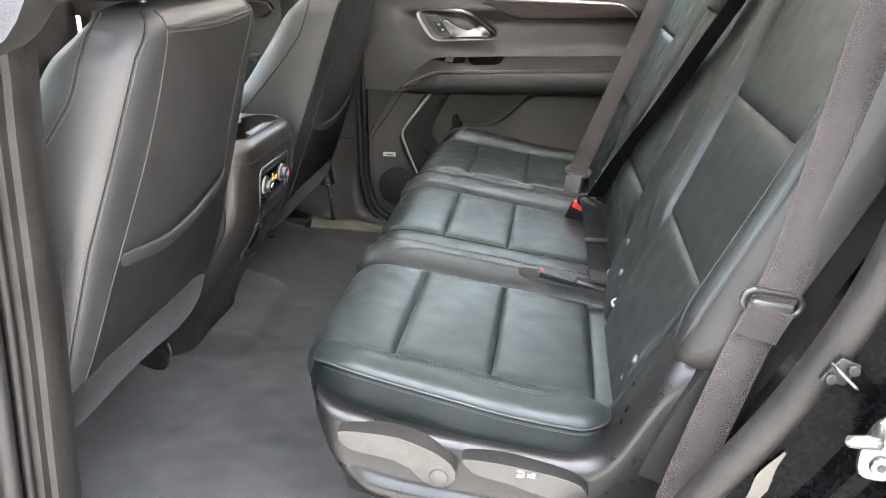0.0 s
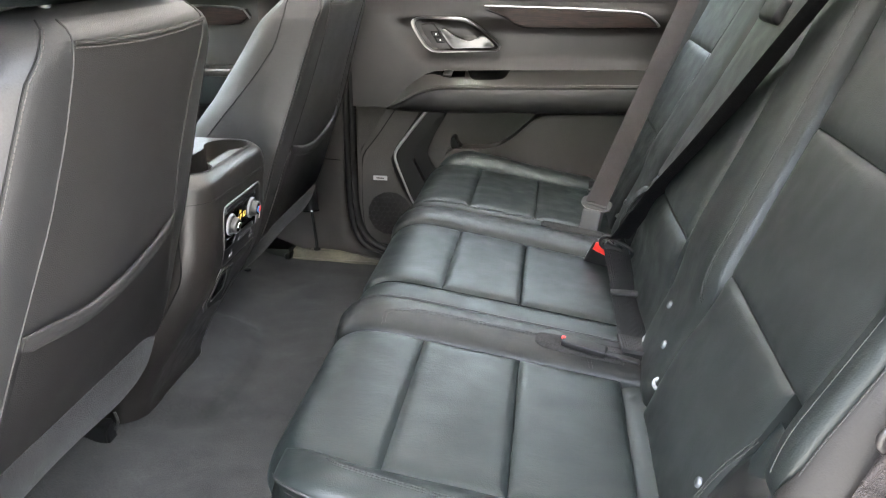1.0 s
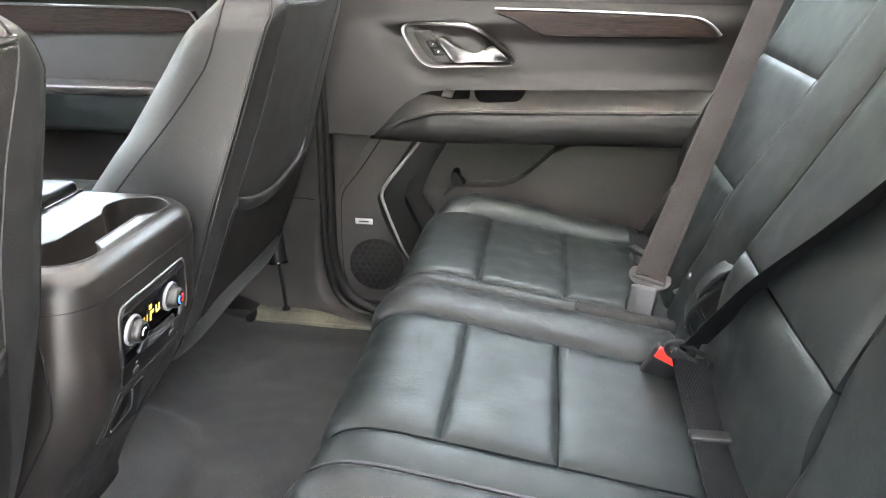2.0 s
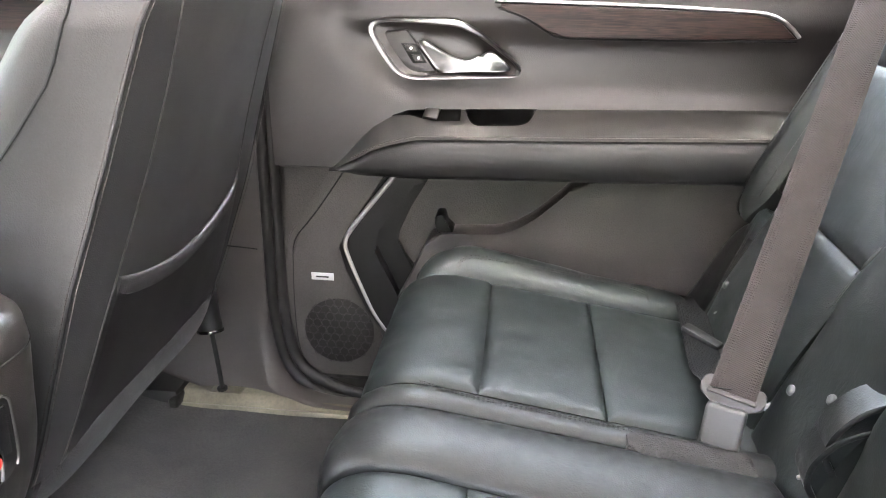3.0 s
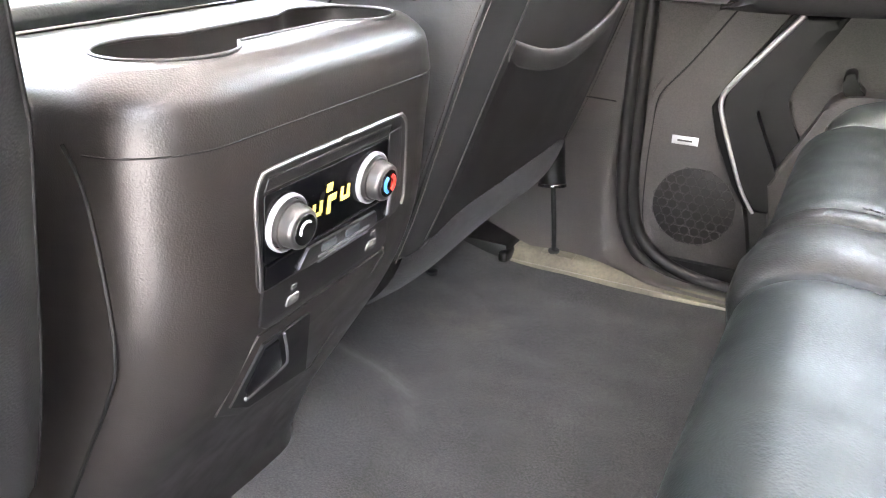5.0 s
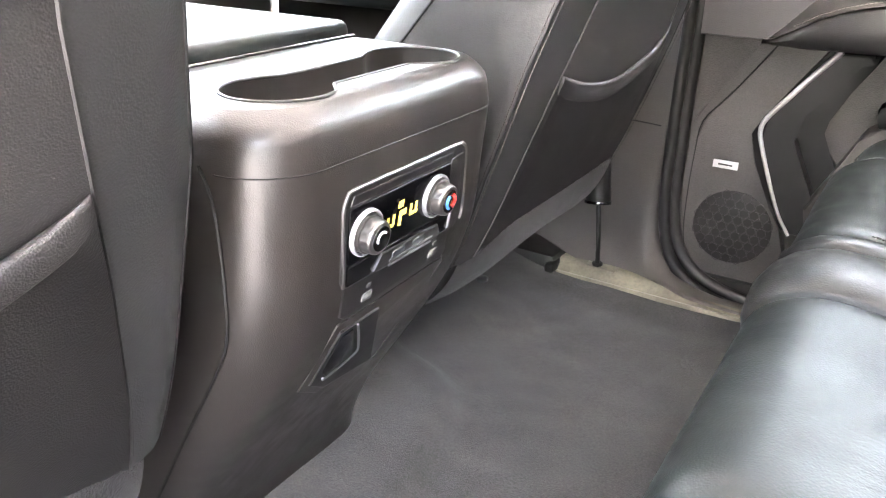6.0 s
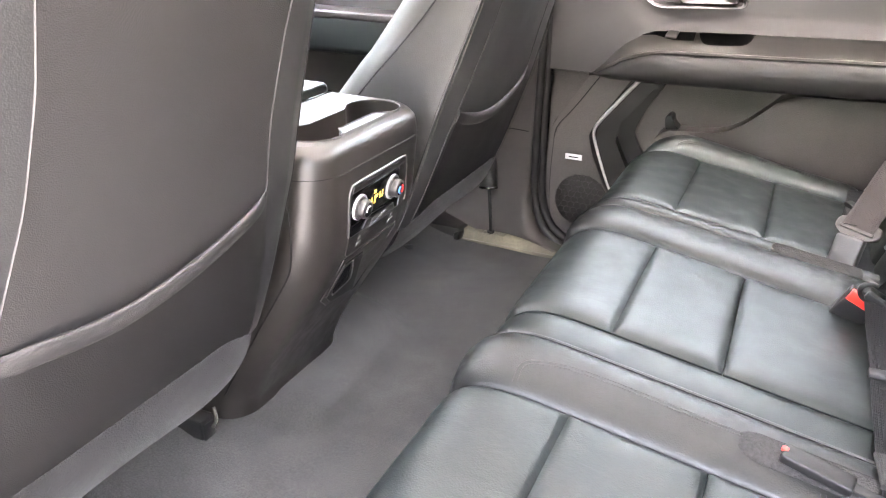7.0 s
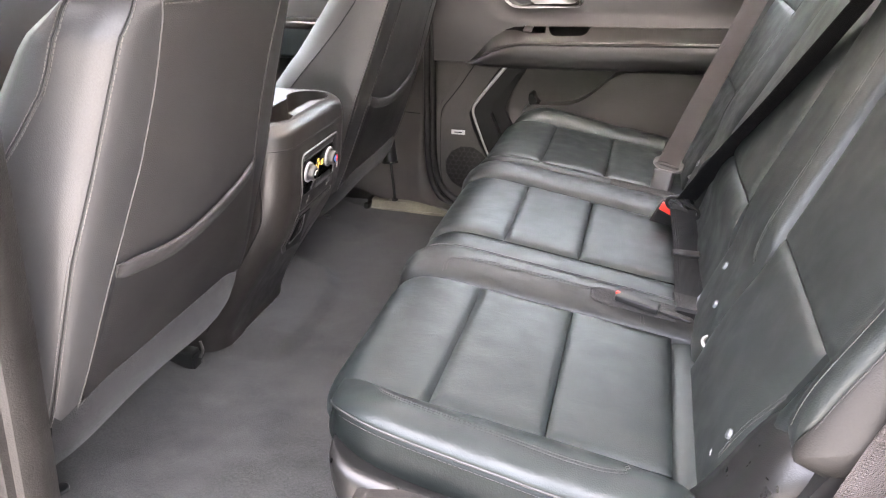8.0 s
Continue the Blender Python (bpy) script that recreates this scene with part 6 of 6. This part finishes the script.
    part("foot_grommet", bm, DARK, anchor)


def front_door():
    door = thing("front_door", (-1.0, 0.85, 0.05), "closed front car door with dark trim and a wood strip", "car door", kind="structure")
    door.name = "door_2"
    out = lambda y: (lambda a, b, d: Vector((a, y - d, b)))
    bm = bmesh.new()
    slab(bm, [(-1.5, 0.05), (-0.74, 0.05), (-0.74, 0.755), (-1.5, 0.755)], out(0.90), 0.06, 0.01)
    part("door_panel", bm, PLASTIC_SOFT, door)
    bm = bmesh.new()
    slab(bm, smooth_line([(-1.5, 0.735), (-0.90, 0.728), (-0.845, 0.718), (-0.825, 0.70), (-0.85, 0.684), (-0.92, 0.680), (-1.5, 0.678)], 40, closed=True).tolist(), out(0.84), 0.022, 0.004)
    part("wood_strip", bm, WOOD, door, "dark brown wood grain strip")
    bm = bmesh.new()
    tube(bm, [(a, 0.816, b) for a, b in smooth_line([(-1.5, 0.737), (-0.90, 0.730), (-0.843, 0.719), (-0.822, 0.70)], 20)], 0.003, 8)
    part("chrome_edge", bm, CHROME, door)
    bm = bmesh.new()
    box(bm, (-1.5, 0.74, 0.46), (-0.80, 0.85, 0.565), 0.02, 4)
    part("armrest_pad", bm, LEATHER, door)
    bm = bmesh.new()
    box(bm, (-1.5, 0.735, 0.548), (-0.86, 0.82, 0.570), 0.006, 3)
    part("switch_plate", bm, PLASTIC_SOFT, door)
    bm = bmesh.new()
    box(bm, (-1.5, 0.785, 0.752), (-0.66, 0.88, 0.775), 0.008, 3)
    part("window_ledge", bm, PLASTIC_SOFT, door)


far_door()
far_pillar()
front_door()


# ---- seat belts and buckles ----
def belt(name, label, pts, way, width, material, n=24, taut=True):
    bm = bmesh.new()
    ribbon(bm, smooth_line(pts, n), way, width)
    ob = thing(name, pts[-1], label, "seat belt", "seat belts")
    part("webbing", bm, material, ob)
    return ob


def tongue(ob, at, way, axis, width=0.068, ring=DARK, bar=DARK):
    """The latch plate through which the strap runs."""
    w, a = Vector(way).normalized(), Vector(axis).normalized()
    w = (w - a * w.dot(a)).normalized()
    n = w.cross(a)
    m = Matrix((w, a, n)).transposed().to_4x4()
    m.translation = Vector(at)
    bm = bmesh.new()
    h = width / 2 - 0.012
    loop = [(h + 0.012 * math.cos(q), 0.012 * math.sin(q)) for q in np.linspace(-math.pi / 2, math.pi / 2, 9)] + [(-h + 0.012 * math.cos(q), 0.012 * math.sin(q)) for q in np.linspace(math.pi / 2, 1.5 * math.pi, 9)]
    tube(bm, [m @ Vector((a, b, 0.0)) for a, b in smooth_line(loop, 48, closed=True)], 0.0036, 10, closed=True)
    plate = part("tongue_plate", bm, ring, ob, "moulded plastic belt tongue")
    bm = bmesh.new()
    box(bm, (-width / 2 + 0.010, -0.010, -0.0035), (width / 2 - 0.010, 0.002, 0.0065), 0.003, 3, m)
    part("tongue_bar", bm, bar, plate)
    return plate, m


def latch_plate(ob, at, way, axis, material, width=0.070):
    """A solid moulded tongue: the strap goes into its slot, its foot into the buckle."""
    w, a = Vector(way).normalized(), Vector(axis).normalized()
    w = (w - a * w.dot(a)).normalized()
    n = w.cross(a)
    m = Matrix((w, a, n)).transposed().to_4x4()
    m.translation = Vector(at)
    h = width / 2
    side = smooth_line([(0.0, 0.015), (h - 0.009, 0.015), (h - 0.003, 0.0135), (h, 0.008), (h, 0.0), (h - 0.002, -0.006), (h - 0.008, -0.0095), (h - 0.016, -0.014), (h - 0.020, -0.016), (0.0, -0.016)], 30)
    outline = [tuple(p) for p in side] + [(-x, y) for x, y in list(side)[-2:0:-1]]
    bm = bmesh.new()
    slab(bm, list(reversed(outline)), lambda p, q, d: m @ Vector((p, q, d - 0.0085)), 0.0075, 0.0025, 3)
    plate = part("tongue_plate", bm, material, ob, "moulded grey belt tongue")
    bm = bmesh.new()
    box(bm, (-0.027, -0.0055, -0.004), (0.027, 0.0005, 0.0026), 0.0018, 3, m)
    part("slot_lip", bm, material, plate)
    for x in (-0.014, 0.014):
        bm = bmesh.new()
        box(bm, (x - 0.003, -0.0195, -0.004), (x + 0.003, -0.0135, 0.0006), 0.001, 2, m)
        part("steel_blade", bm, STEEL, plate, "bright steel edge of the blade")


def buckle(label, at, way, axis, material, red, length=0.085, size=1.0, button=1.0):
    w, a = Vector(way).normalized(), Vector(axis).normalized()
    w = (w - a * w.dot(a)).normalized()
    n = w.cross(a)
    m = Matrix((w * size, a, n * size)).transposed().to_4x4()
    m.translation = Vector(at)
    ob = thing("belt_buckle", at, label, "buckle", "belt buckles")
    bm = bmesh.new()
    box(bm, (-0.022, -length, -0.010), (0.022, 0, 0.010), 0.005, 3, m)
    part("buckle_case", bm, material, ob)
    if red:
        bm = bmesh.new()
        box(bm, (-0.018 * button, -0.016 * button, 0.004), (0.018 * button, 0.0015, 0.0115), 0.002, 2, m)
        part("release_button", bm, RED, ob, "red release button")
    bm = bmesh.new()
    box(bm, (-0.012, -length - 0.05, -0.004), (0.012, -length + 0.01, 0.004), 0.003, 2, m)
    part("buckle_stalk", bm, DARK, ob)
    return ob


def belts():
    # near door belt
    b = belt("seat_belt", "grey belt webbing hanging beside the open door", [(0.42, -0.72, 1.08), (0.372, -0.765, 0.853), (0.331, -0.78, 0.60), (0.290, -0.785, 0.46), (0.235, -0.79, 0.24), (0.22, -0.79, 0.12)], ((0.9, 0.3, 0), (0.95, -0.1, 0)), 0.047, WEB_GREY, 40)
    tongue(b, (0.313, -0.784, 0.535), (0.95, 0.15, -0.2), (0.2, 0.0, 1), 0.068, LEVER, GREY_PLASTIC)
    bm = bmesh.new()
    ribbon(bm, [(0.311, -0.7925, 0.530), (0.307, -0.7910, 0.518), (0.303, -0.7885, 0.505), (0.299, -0.788, 0.492)], ((0.95, 0.05, 0), (0.95, 0.05, 0)), 0.050, 0.006)
    part("webbing_fold", bm, WEB_GREY, b)
    # far belt, latched
    far = lambda z: (0.1307 + 0.4835 * (z - 0.36), 0.3216 + 0.779 * (z - 0.36), z)
    b = belt("seat_belt", "grey belt webbing latched into the far seat buckle", [far(1.08), far(0.85), far(0.6), far(0.45), far(0.362)], ((0.9, -0.5, 0), (0.9, -0.4, 0)), 0.048, WEB_GREY, 30)
    axis = Vector(far(0.6)) - Vector(far(0.36))
    latch_plate(b, far(0.362), (0.9, -0.35, 0), axis, TONGUE)
    buckle("grey plastic belt buckle standing out of the far seat", far(0.352), (0.9, -0.35, 0), (0.15, 0.25, 1), GREY_PLASTIC, False, 0.075)
    bm = bmesh.new()
    ribbon(bm, smooth_line([far(0.366), (0.136, 0.40, 0.336), (0.139, 0.46, 0.318), (0.149, 0.57, 0.314), (0.158, 0.69, 0.311), (0.165, 0.74, 0.29)], 28), ((0.95, 0.1, -0.1), (1, 0.1, -0.15)), 0.044)
    part("lap_webbing", bm, WEB_BLACK, b)
    bm = bmesh.new()
    box(bm, (-0.030, -0.009, -0.004), (0.030, 0.009, 0.005), 0.003, 2, Matrix.Translation((0.150, 0.547, 0.318)) @ Euler((0, radians(9), radians(-45))).to_matrix().to_4x4())
    part("strap_keeper", bm, DARK, b)
    # middle belt
    b = belt("seat_belt", "black middle belt webbing running down to its buckle", [(0.498, -0.415, 1.15), (0.350, -0.185, 0.80), (0.272, -0.06, 0.612), (0.220, 0.035, 0.490), (0.165, 0.085, 0.372)], ((0.38, 0.50, 0.04), (0.9, 0.5, 0)), 0.046, WEB_BLACK, 30)
    tongue(b, (0.160, 0.088, 0.352), (0.95, -0.1, 0), (0.45, -0.1, 0.9), 0.066)
    bm = bmesh.new()
    ribbon(bm, smooth_line([(0.160, 0.085, 0.350), (0.168, 0.03, 0.318), (0.170, -0.06, 0.311), (0.170, -0.16, 0.309), (0.170, -0.22, 0.312), (0.172, -0.265, 0.316), (0.178, -0.285, 0.29)], 24), ((1, 0, -0.15), (1, 0, -0.15)), 0.046)
    part("lap_webbing", bm, WEB_BLACK, b)
    bm = bmesh.new()
    ribbon(bm, smooth_line([(0.170, -0.208, 0.3125), (0.171, -0.225, 0.3150), (0.172, -0.245, 0.3165), (0.173, -0.268, 0.3185)], 10), ((1, 0, -0.15), (1, 0, -0.15)), 0.052, 0.006)
    part("elastic_cuff", bm, WEB_CUFF, b, "gathered dark grey elastic cuff")
    bm = bmesh.new()
    box(bm, (0.144, -0.052, 0.311), (0.196, -0.032, 0.319), 0.003)
    part("strap_keeper", bm, DARK, b)
    buckle("black buckle with a red button holding the middle belt", (0.140, 0.105, 0.350), (0.95, -0.2, 0), (0.35, -0.2, 0.9), DARK, True, 0.06)
    buckle("black buckle lying in its leather slot with a red button", (0.056, -0.274, 0.336), (0.2, 1, 0.0), (-1, 0.2, 0.155), DARK, True, 0.068, 0.55, 0.32)


def pull_straps():
    """Two leather pulls that loop out between the far and the middle seat back."""
    for dx, dz in ((0.0, 0.0), (-0.012, -0.030)):
        at = (0.205 + dx, 0.215, 0.36 + dz)
        ob = thing("pull_strap", at, "black leather pull strap looping out between two seat backs", "strap", "pull straps")
        bm = bmesh.new()
        ribbon(bm, smooth_line([(0.200 + dx, 0.224, 0.352 + dz), (0.190 + dx, 0.222, 0.372 + dz), (0.193 + dx, 0.219, 0.398 + dz), (0.212 + dx, 0.215, 0.426 + dz), (0.242 + dx, 0.208, 0.446 + dz)], 20), ((0.1, 1, 0), (0.1, 1, 0)), 0.040, 0.006)
        part("strap_band", bm, LEATHER_WORN, ob)


belts()
pull_straps()


# ---- near door opening ----
def opening():
    # front pillar of the opening with its trim and seals
    edge = [(-0.500, 1.05), (-0.508, 0.79), (-0.518, 0.70), (-0.540, 0.45), (-0.567, 0.19), (-0.575, 0.03)]
    line = smooth_line(edge, 30)
    bm = bmesh.new()
    rows = [[Vector(p) for p in ((x - 0.012, -0.775, z), (x - 0.002, -0.80, z), (x, -0.818, z), (x - 0.006, -0.832, z), (x - 0.014, -0.835, z), (x - 0.016, -0.845, z), (x - 0.024, -0.848, z), (x - 0.034, -0.846, z), (x - 0.12, -0.85, z), (x - 0.16, -0.82, z), (x - 0.10, -0.77, z))] for x, z in line]
    vs = grid_faces(bm, rows, wrap=True)
    setting("pillar_6", bm, SEAL_GREY, "grey plastic trim of the door opening", "pillar")
    for dx, dy, r, m in ((-0.030, -0.853, 0.006, WEATHERSTRIP), (-0.048, -0.866, 0.013, RUBBER), (-0.078, -0.885, 0.012, PAINT), (-0.098, -0.900, 0.0025, DULL_TAN)):
        bm = bmesh.new()
        tube(bm, [(x + dx, dy, z) for x, z in line], r, 10)
        tagged(part("door_seal", bm, m), "long rubber seal along the door opening", "seal", kind="structure")
    # rear edge of the opening: trim, seal and painted jamb
    arch = smooth_line([(0.425, 0.90), (0.405, 0.72), (0.380, 0.60), (0.342, 0.50), (0.298, 0.415), (0.252, 0.34), (0.205, 0.25), (0.165, 0.15), (0.15, 0.03)], 44)
    bm = bmesh.new()
    rows = []
    for x, z in arch:
        ring = []
        for q in np.linspace(0, 2 * math.pi, 29)[:-1]:
            ring.append(Vector((x + 0.019 * math.cos(q) * (1 if math.cos(q) > 0 else 0.8) - 0.004 * math.exp(-((q - 3.6) / 0.35) ** 2), -0.868 - 0.014 * math.sin(q) * (1 - 0.5 * math.exp(-((q - 4.3) / 0.25) ** 2)), z - 0.008 * math.cos(q))))
        rows.append(ring)
    vs = grid_faces(bm, rows, wrap=True)
    setting("pillar_7", bm, WEATHERSTRIP, "grey rubber weatherstrip round the rear of the opening", "seal")
    bm = bmesh.new()
    rows = [[Vector(p) for p in ((x - 0.012, -0.868, z), (x + 0.005, -0.83, z), (x + 0.06, -0.80, z), (x + 0.15, -0.79, z))] for x, z in arch]
    grid_faces(bm, rows)
    bmesh.ops.solidify(bm, geom=bm.faces[:], thickness=-0.004)
    setting("trim_2", bm, DARK, "black inner trim behind the weatherstrip", "trim")
    bm = bmesh.new()
    steps = ((0.015, -0.868, 0), (0.032, -0.874, -0.012), (0.048, -0.880, -0.020), (0.058, -0.884, -0.026), (0.070, -0.905, -0.034), (0.085, -0.908, -0.042), (0.094, -0.926, -0.048), (0.112, -0.932, -0.055), (0.135, -0.955, -0.06), (0.30, -0.962, -0.06), (0.9, -0.962, -0.06))
    rows = [[Vector((x + a, b, z + c)) for a, b, c in steps] for x, z in arch]
    grid_faces(bm, rows)
    bmesh.ops.solidify(bm, geom=bm.faces[:], thickness=-0.004)
    setting("body_side", bm, PAINT, "glossy black painted door jamb with dust", "car body", 25)
    bm = bmesh.new()
    patch_line = smooth_line([(0.268, 0.300), (0.292, 0.342), (0.300, 0.375), (0.318, 0.400), (0.326, 0.408), (0.318, 0.385), (0.312, 0.350), (0.296, 0.315), (0.285, 0.29)], 36, closed=True)
    slab(bm, [tuple(q) for q in patch_line], XZ(-0.8765, -1), 0.0012, 0)
    tagged(part("jamb_patch", bm, DULL_TAN), "thin uneven tan patch on the jamb", "film")
    # striker
    st = thing("door_striker", (0.40, -0.915, 0.47), "zinc plated door striker bolted to the black jamb", "striker")
    bm = bmesh.new()
    slab(bm, smooth_line([(0.375, 0.425), (0.405, 0.420), (0.425, 0.445), (0.42, 0.485), (0.39, 0.49), (0.375, 0.465)], 24, closed=True).tolist(), XZ(-0.925, -1), 0.005, 0.0015)
    part("striker_plate", bm, STEEL, st)
    bm = bmesh.new()
    tube(bm, smooth_line([(0.383, -0.93, 0.478), (0.372, -0.955, 0.482), (0.358, -0.962, 0.484), (0.350, -0.955, 0.478), (0.385, -0.932, 0.462)], 18), 0.006, 10)
    part("striker_loop", bm, STEEL, st)
    for a, b in ((0.392, 0.437), (0.408, 0.472)):
        bm = bmesh.new()
        disc(bm, (a, -0.930, b), (0, -1, 0), 0.010, 0.005, 20, 0.002)
        bolt = part("striker_bolt", bm, STEEL, st)
        bm = bmesh.new()
        disc(bm, (a, -0.9352, b), (0, -1, 0), 0.0045, 0.0008, 6, 0.0002)
        part("bolt_socket", bm, DARK, bolt)
    lamp = thing("jamb_bracket", (0.352, -0.885, 0.51), "small steel bracket with two screws on the jamb", "bracket")
    bm = bmesh.new()
    slab(bm, [(0.338, 0.502), (0.362, 0.497), (0.374, 0.520), (0.354, 0.528)], XZ(-0.885, -1), 0.004, 0.0015)
    part("bracket_plate", bm, DARK, lamp)
    for a, b in ((0.347, 0.506), (0.366, 0.517)):
        bm = bmesh.new()
        disc(bm, (a, -0.891, b), (0, -1, 0), 0.006, 0.004, 14, 0.0015)
        part("screw", bm, DARK, lamp)
    bm = bmesh.new()
    tube(bm, smooth_line([(0.346, -0.889, 0.522), (0.350, -0.905, 0.520), (0.366, -0.908, 0.506), (0.368, -0.890, 0.502)], 16), 0.0014, 8)
    part("bracket_loop", bm, STEEL, lamp, "bright steel loop")
    # near sill
    bm = bmesh.new()
    rows = [[Vector(p) for p in ((x, -0.735, -0.005), (x, -0.742, 0.018), (x, -0.78, 0.022), (x, -0.83, 0.022), (x, -0.86, 0.01), (x, -0.90, -0.06), (x, -0.96, -0.10), (x, -0.97, -0.35))] for x in np.linspace(-1.6, 0.4, 12)]
    grid_faces(bm, rows)
    setting("sill_trim_3", bm, SEAL_GREY, "dark plastic sill under the open door", "sill")
    # closed front door on the near side
    bm = bmesh.new()
    box(bm, (-1.6, -0.97, -0.30), (-0.64, -0.90, 0.755), 0.012, 3)
    box(bm, (-1.6, -0.90, 0.02), (-0.72, -0.82, 0.755), 0.02, 3)
    setting("door_3", bm, PLASTIC_SOFT, "closed front door next to the opening", "car door")


def open_door():
    """The rear door on the near side, swung open towards the front."""
    m = Matrix.Translation((-0.70, -0.99, 0)) @ Matrix.Rotation(radians(-108), 4, "Z")
    door = thing("rear_door", (-0.70, -0.99, -0.2), "open rear car door with dark trim swung wide", "car door", kind="structure")
    door.name = "door_4"
    bm = bmesh.new()
    box(bm, (0.0, -0.05, -0.25), (1.02, 0.05, 0.755), 0.02, 3, m)
    part("door_panel", bm, PLASTIC_SOFT, door)
    bm = bmesh.new()
    box(bm, (0.12, 0.05, 0.44), (0.98, 0.11, 0.57), 0.02, 3, m)
    part("armrest_pad", bm, PLASTIC, door)
    for lo, hi in (((0.0, -0.03, 0.75), (0.06, 0.03, 1.13)), ((0.96, -0.03, 0.75), (1.02, 0.03, 1.13)), ((0.0, -0.03, 1.08), (1.02, 0.03, 1.15))):
        bm = bmesh.new()
        box(bm, lo, hi, 0.008, 2, m)
        part("window_frame", bm, DARK, door)
    bm = bmesh.new()
    box(bm, (0.05, -0.002, 0.75), (0.97, 0.002, 1.09), 0, 2, m)
    part("pane", bm, GLASS_TINTED, door, "dark tinted window pane")


def third_row():
    seat = thing("third_row_seat", (0.95, -0.3, 0.18), "black leather third row bench behind the second row", "car seat")
    bm = bmesh.new()
    box(bm, (0.75, -0.62, 0.18), (1.25, 0.62, 0.44), 0.05, 4)
    part("cushion", bm, LEATHER, seat)
    bm = bmesh.new()
    box(bm, (1.2, -0.62, 0.40), (1.36, 0.62, 0.86), 0.05, 4)
    part("backrest", bm, LEATHER, seat)


opening()
open_door()
third_row()
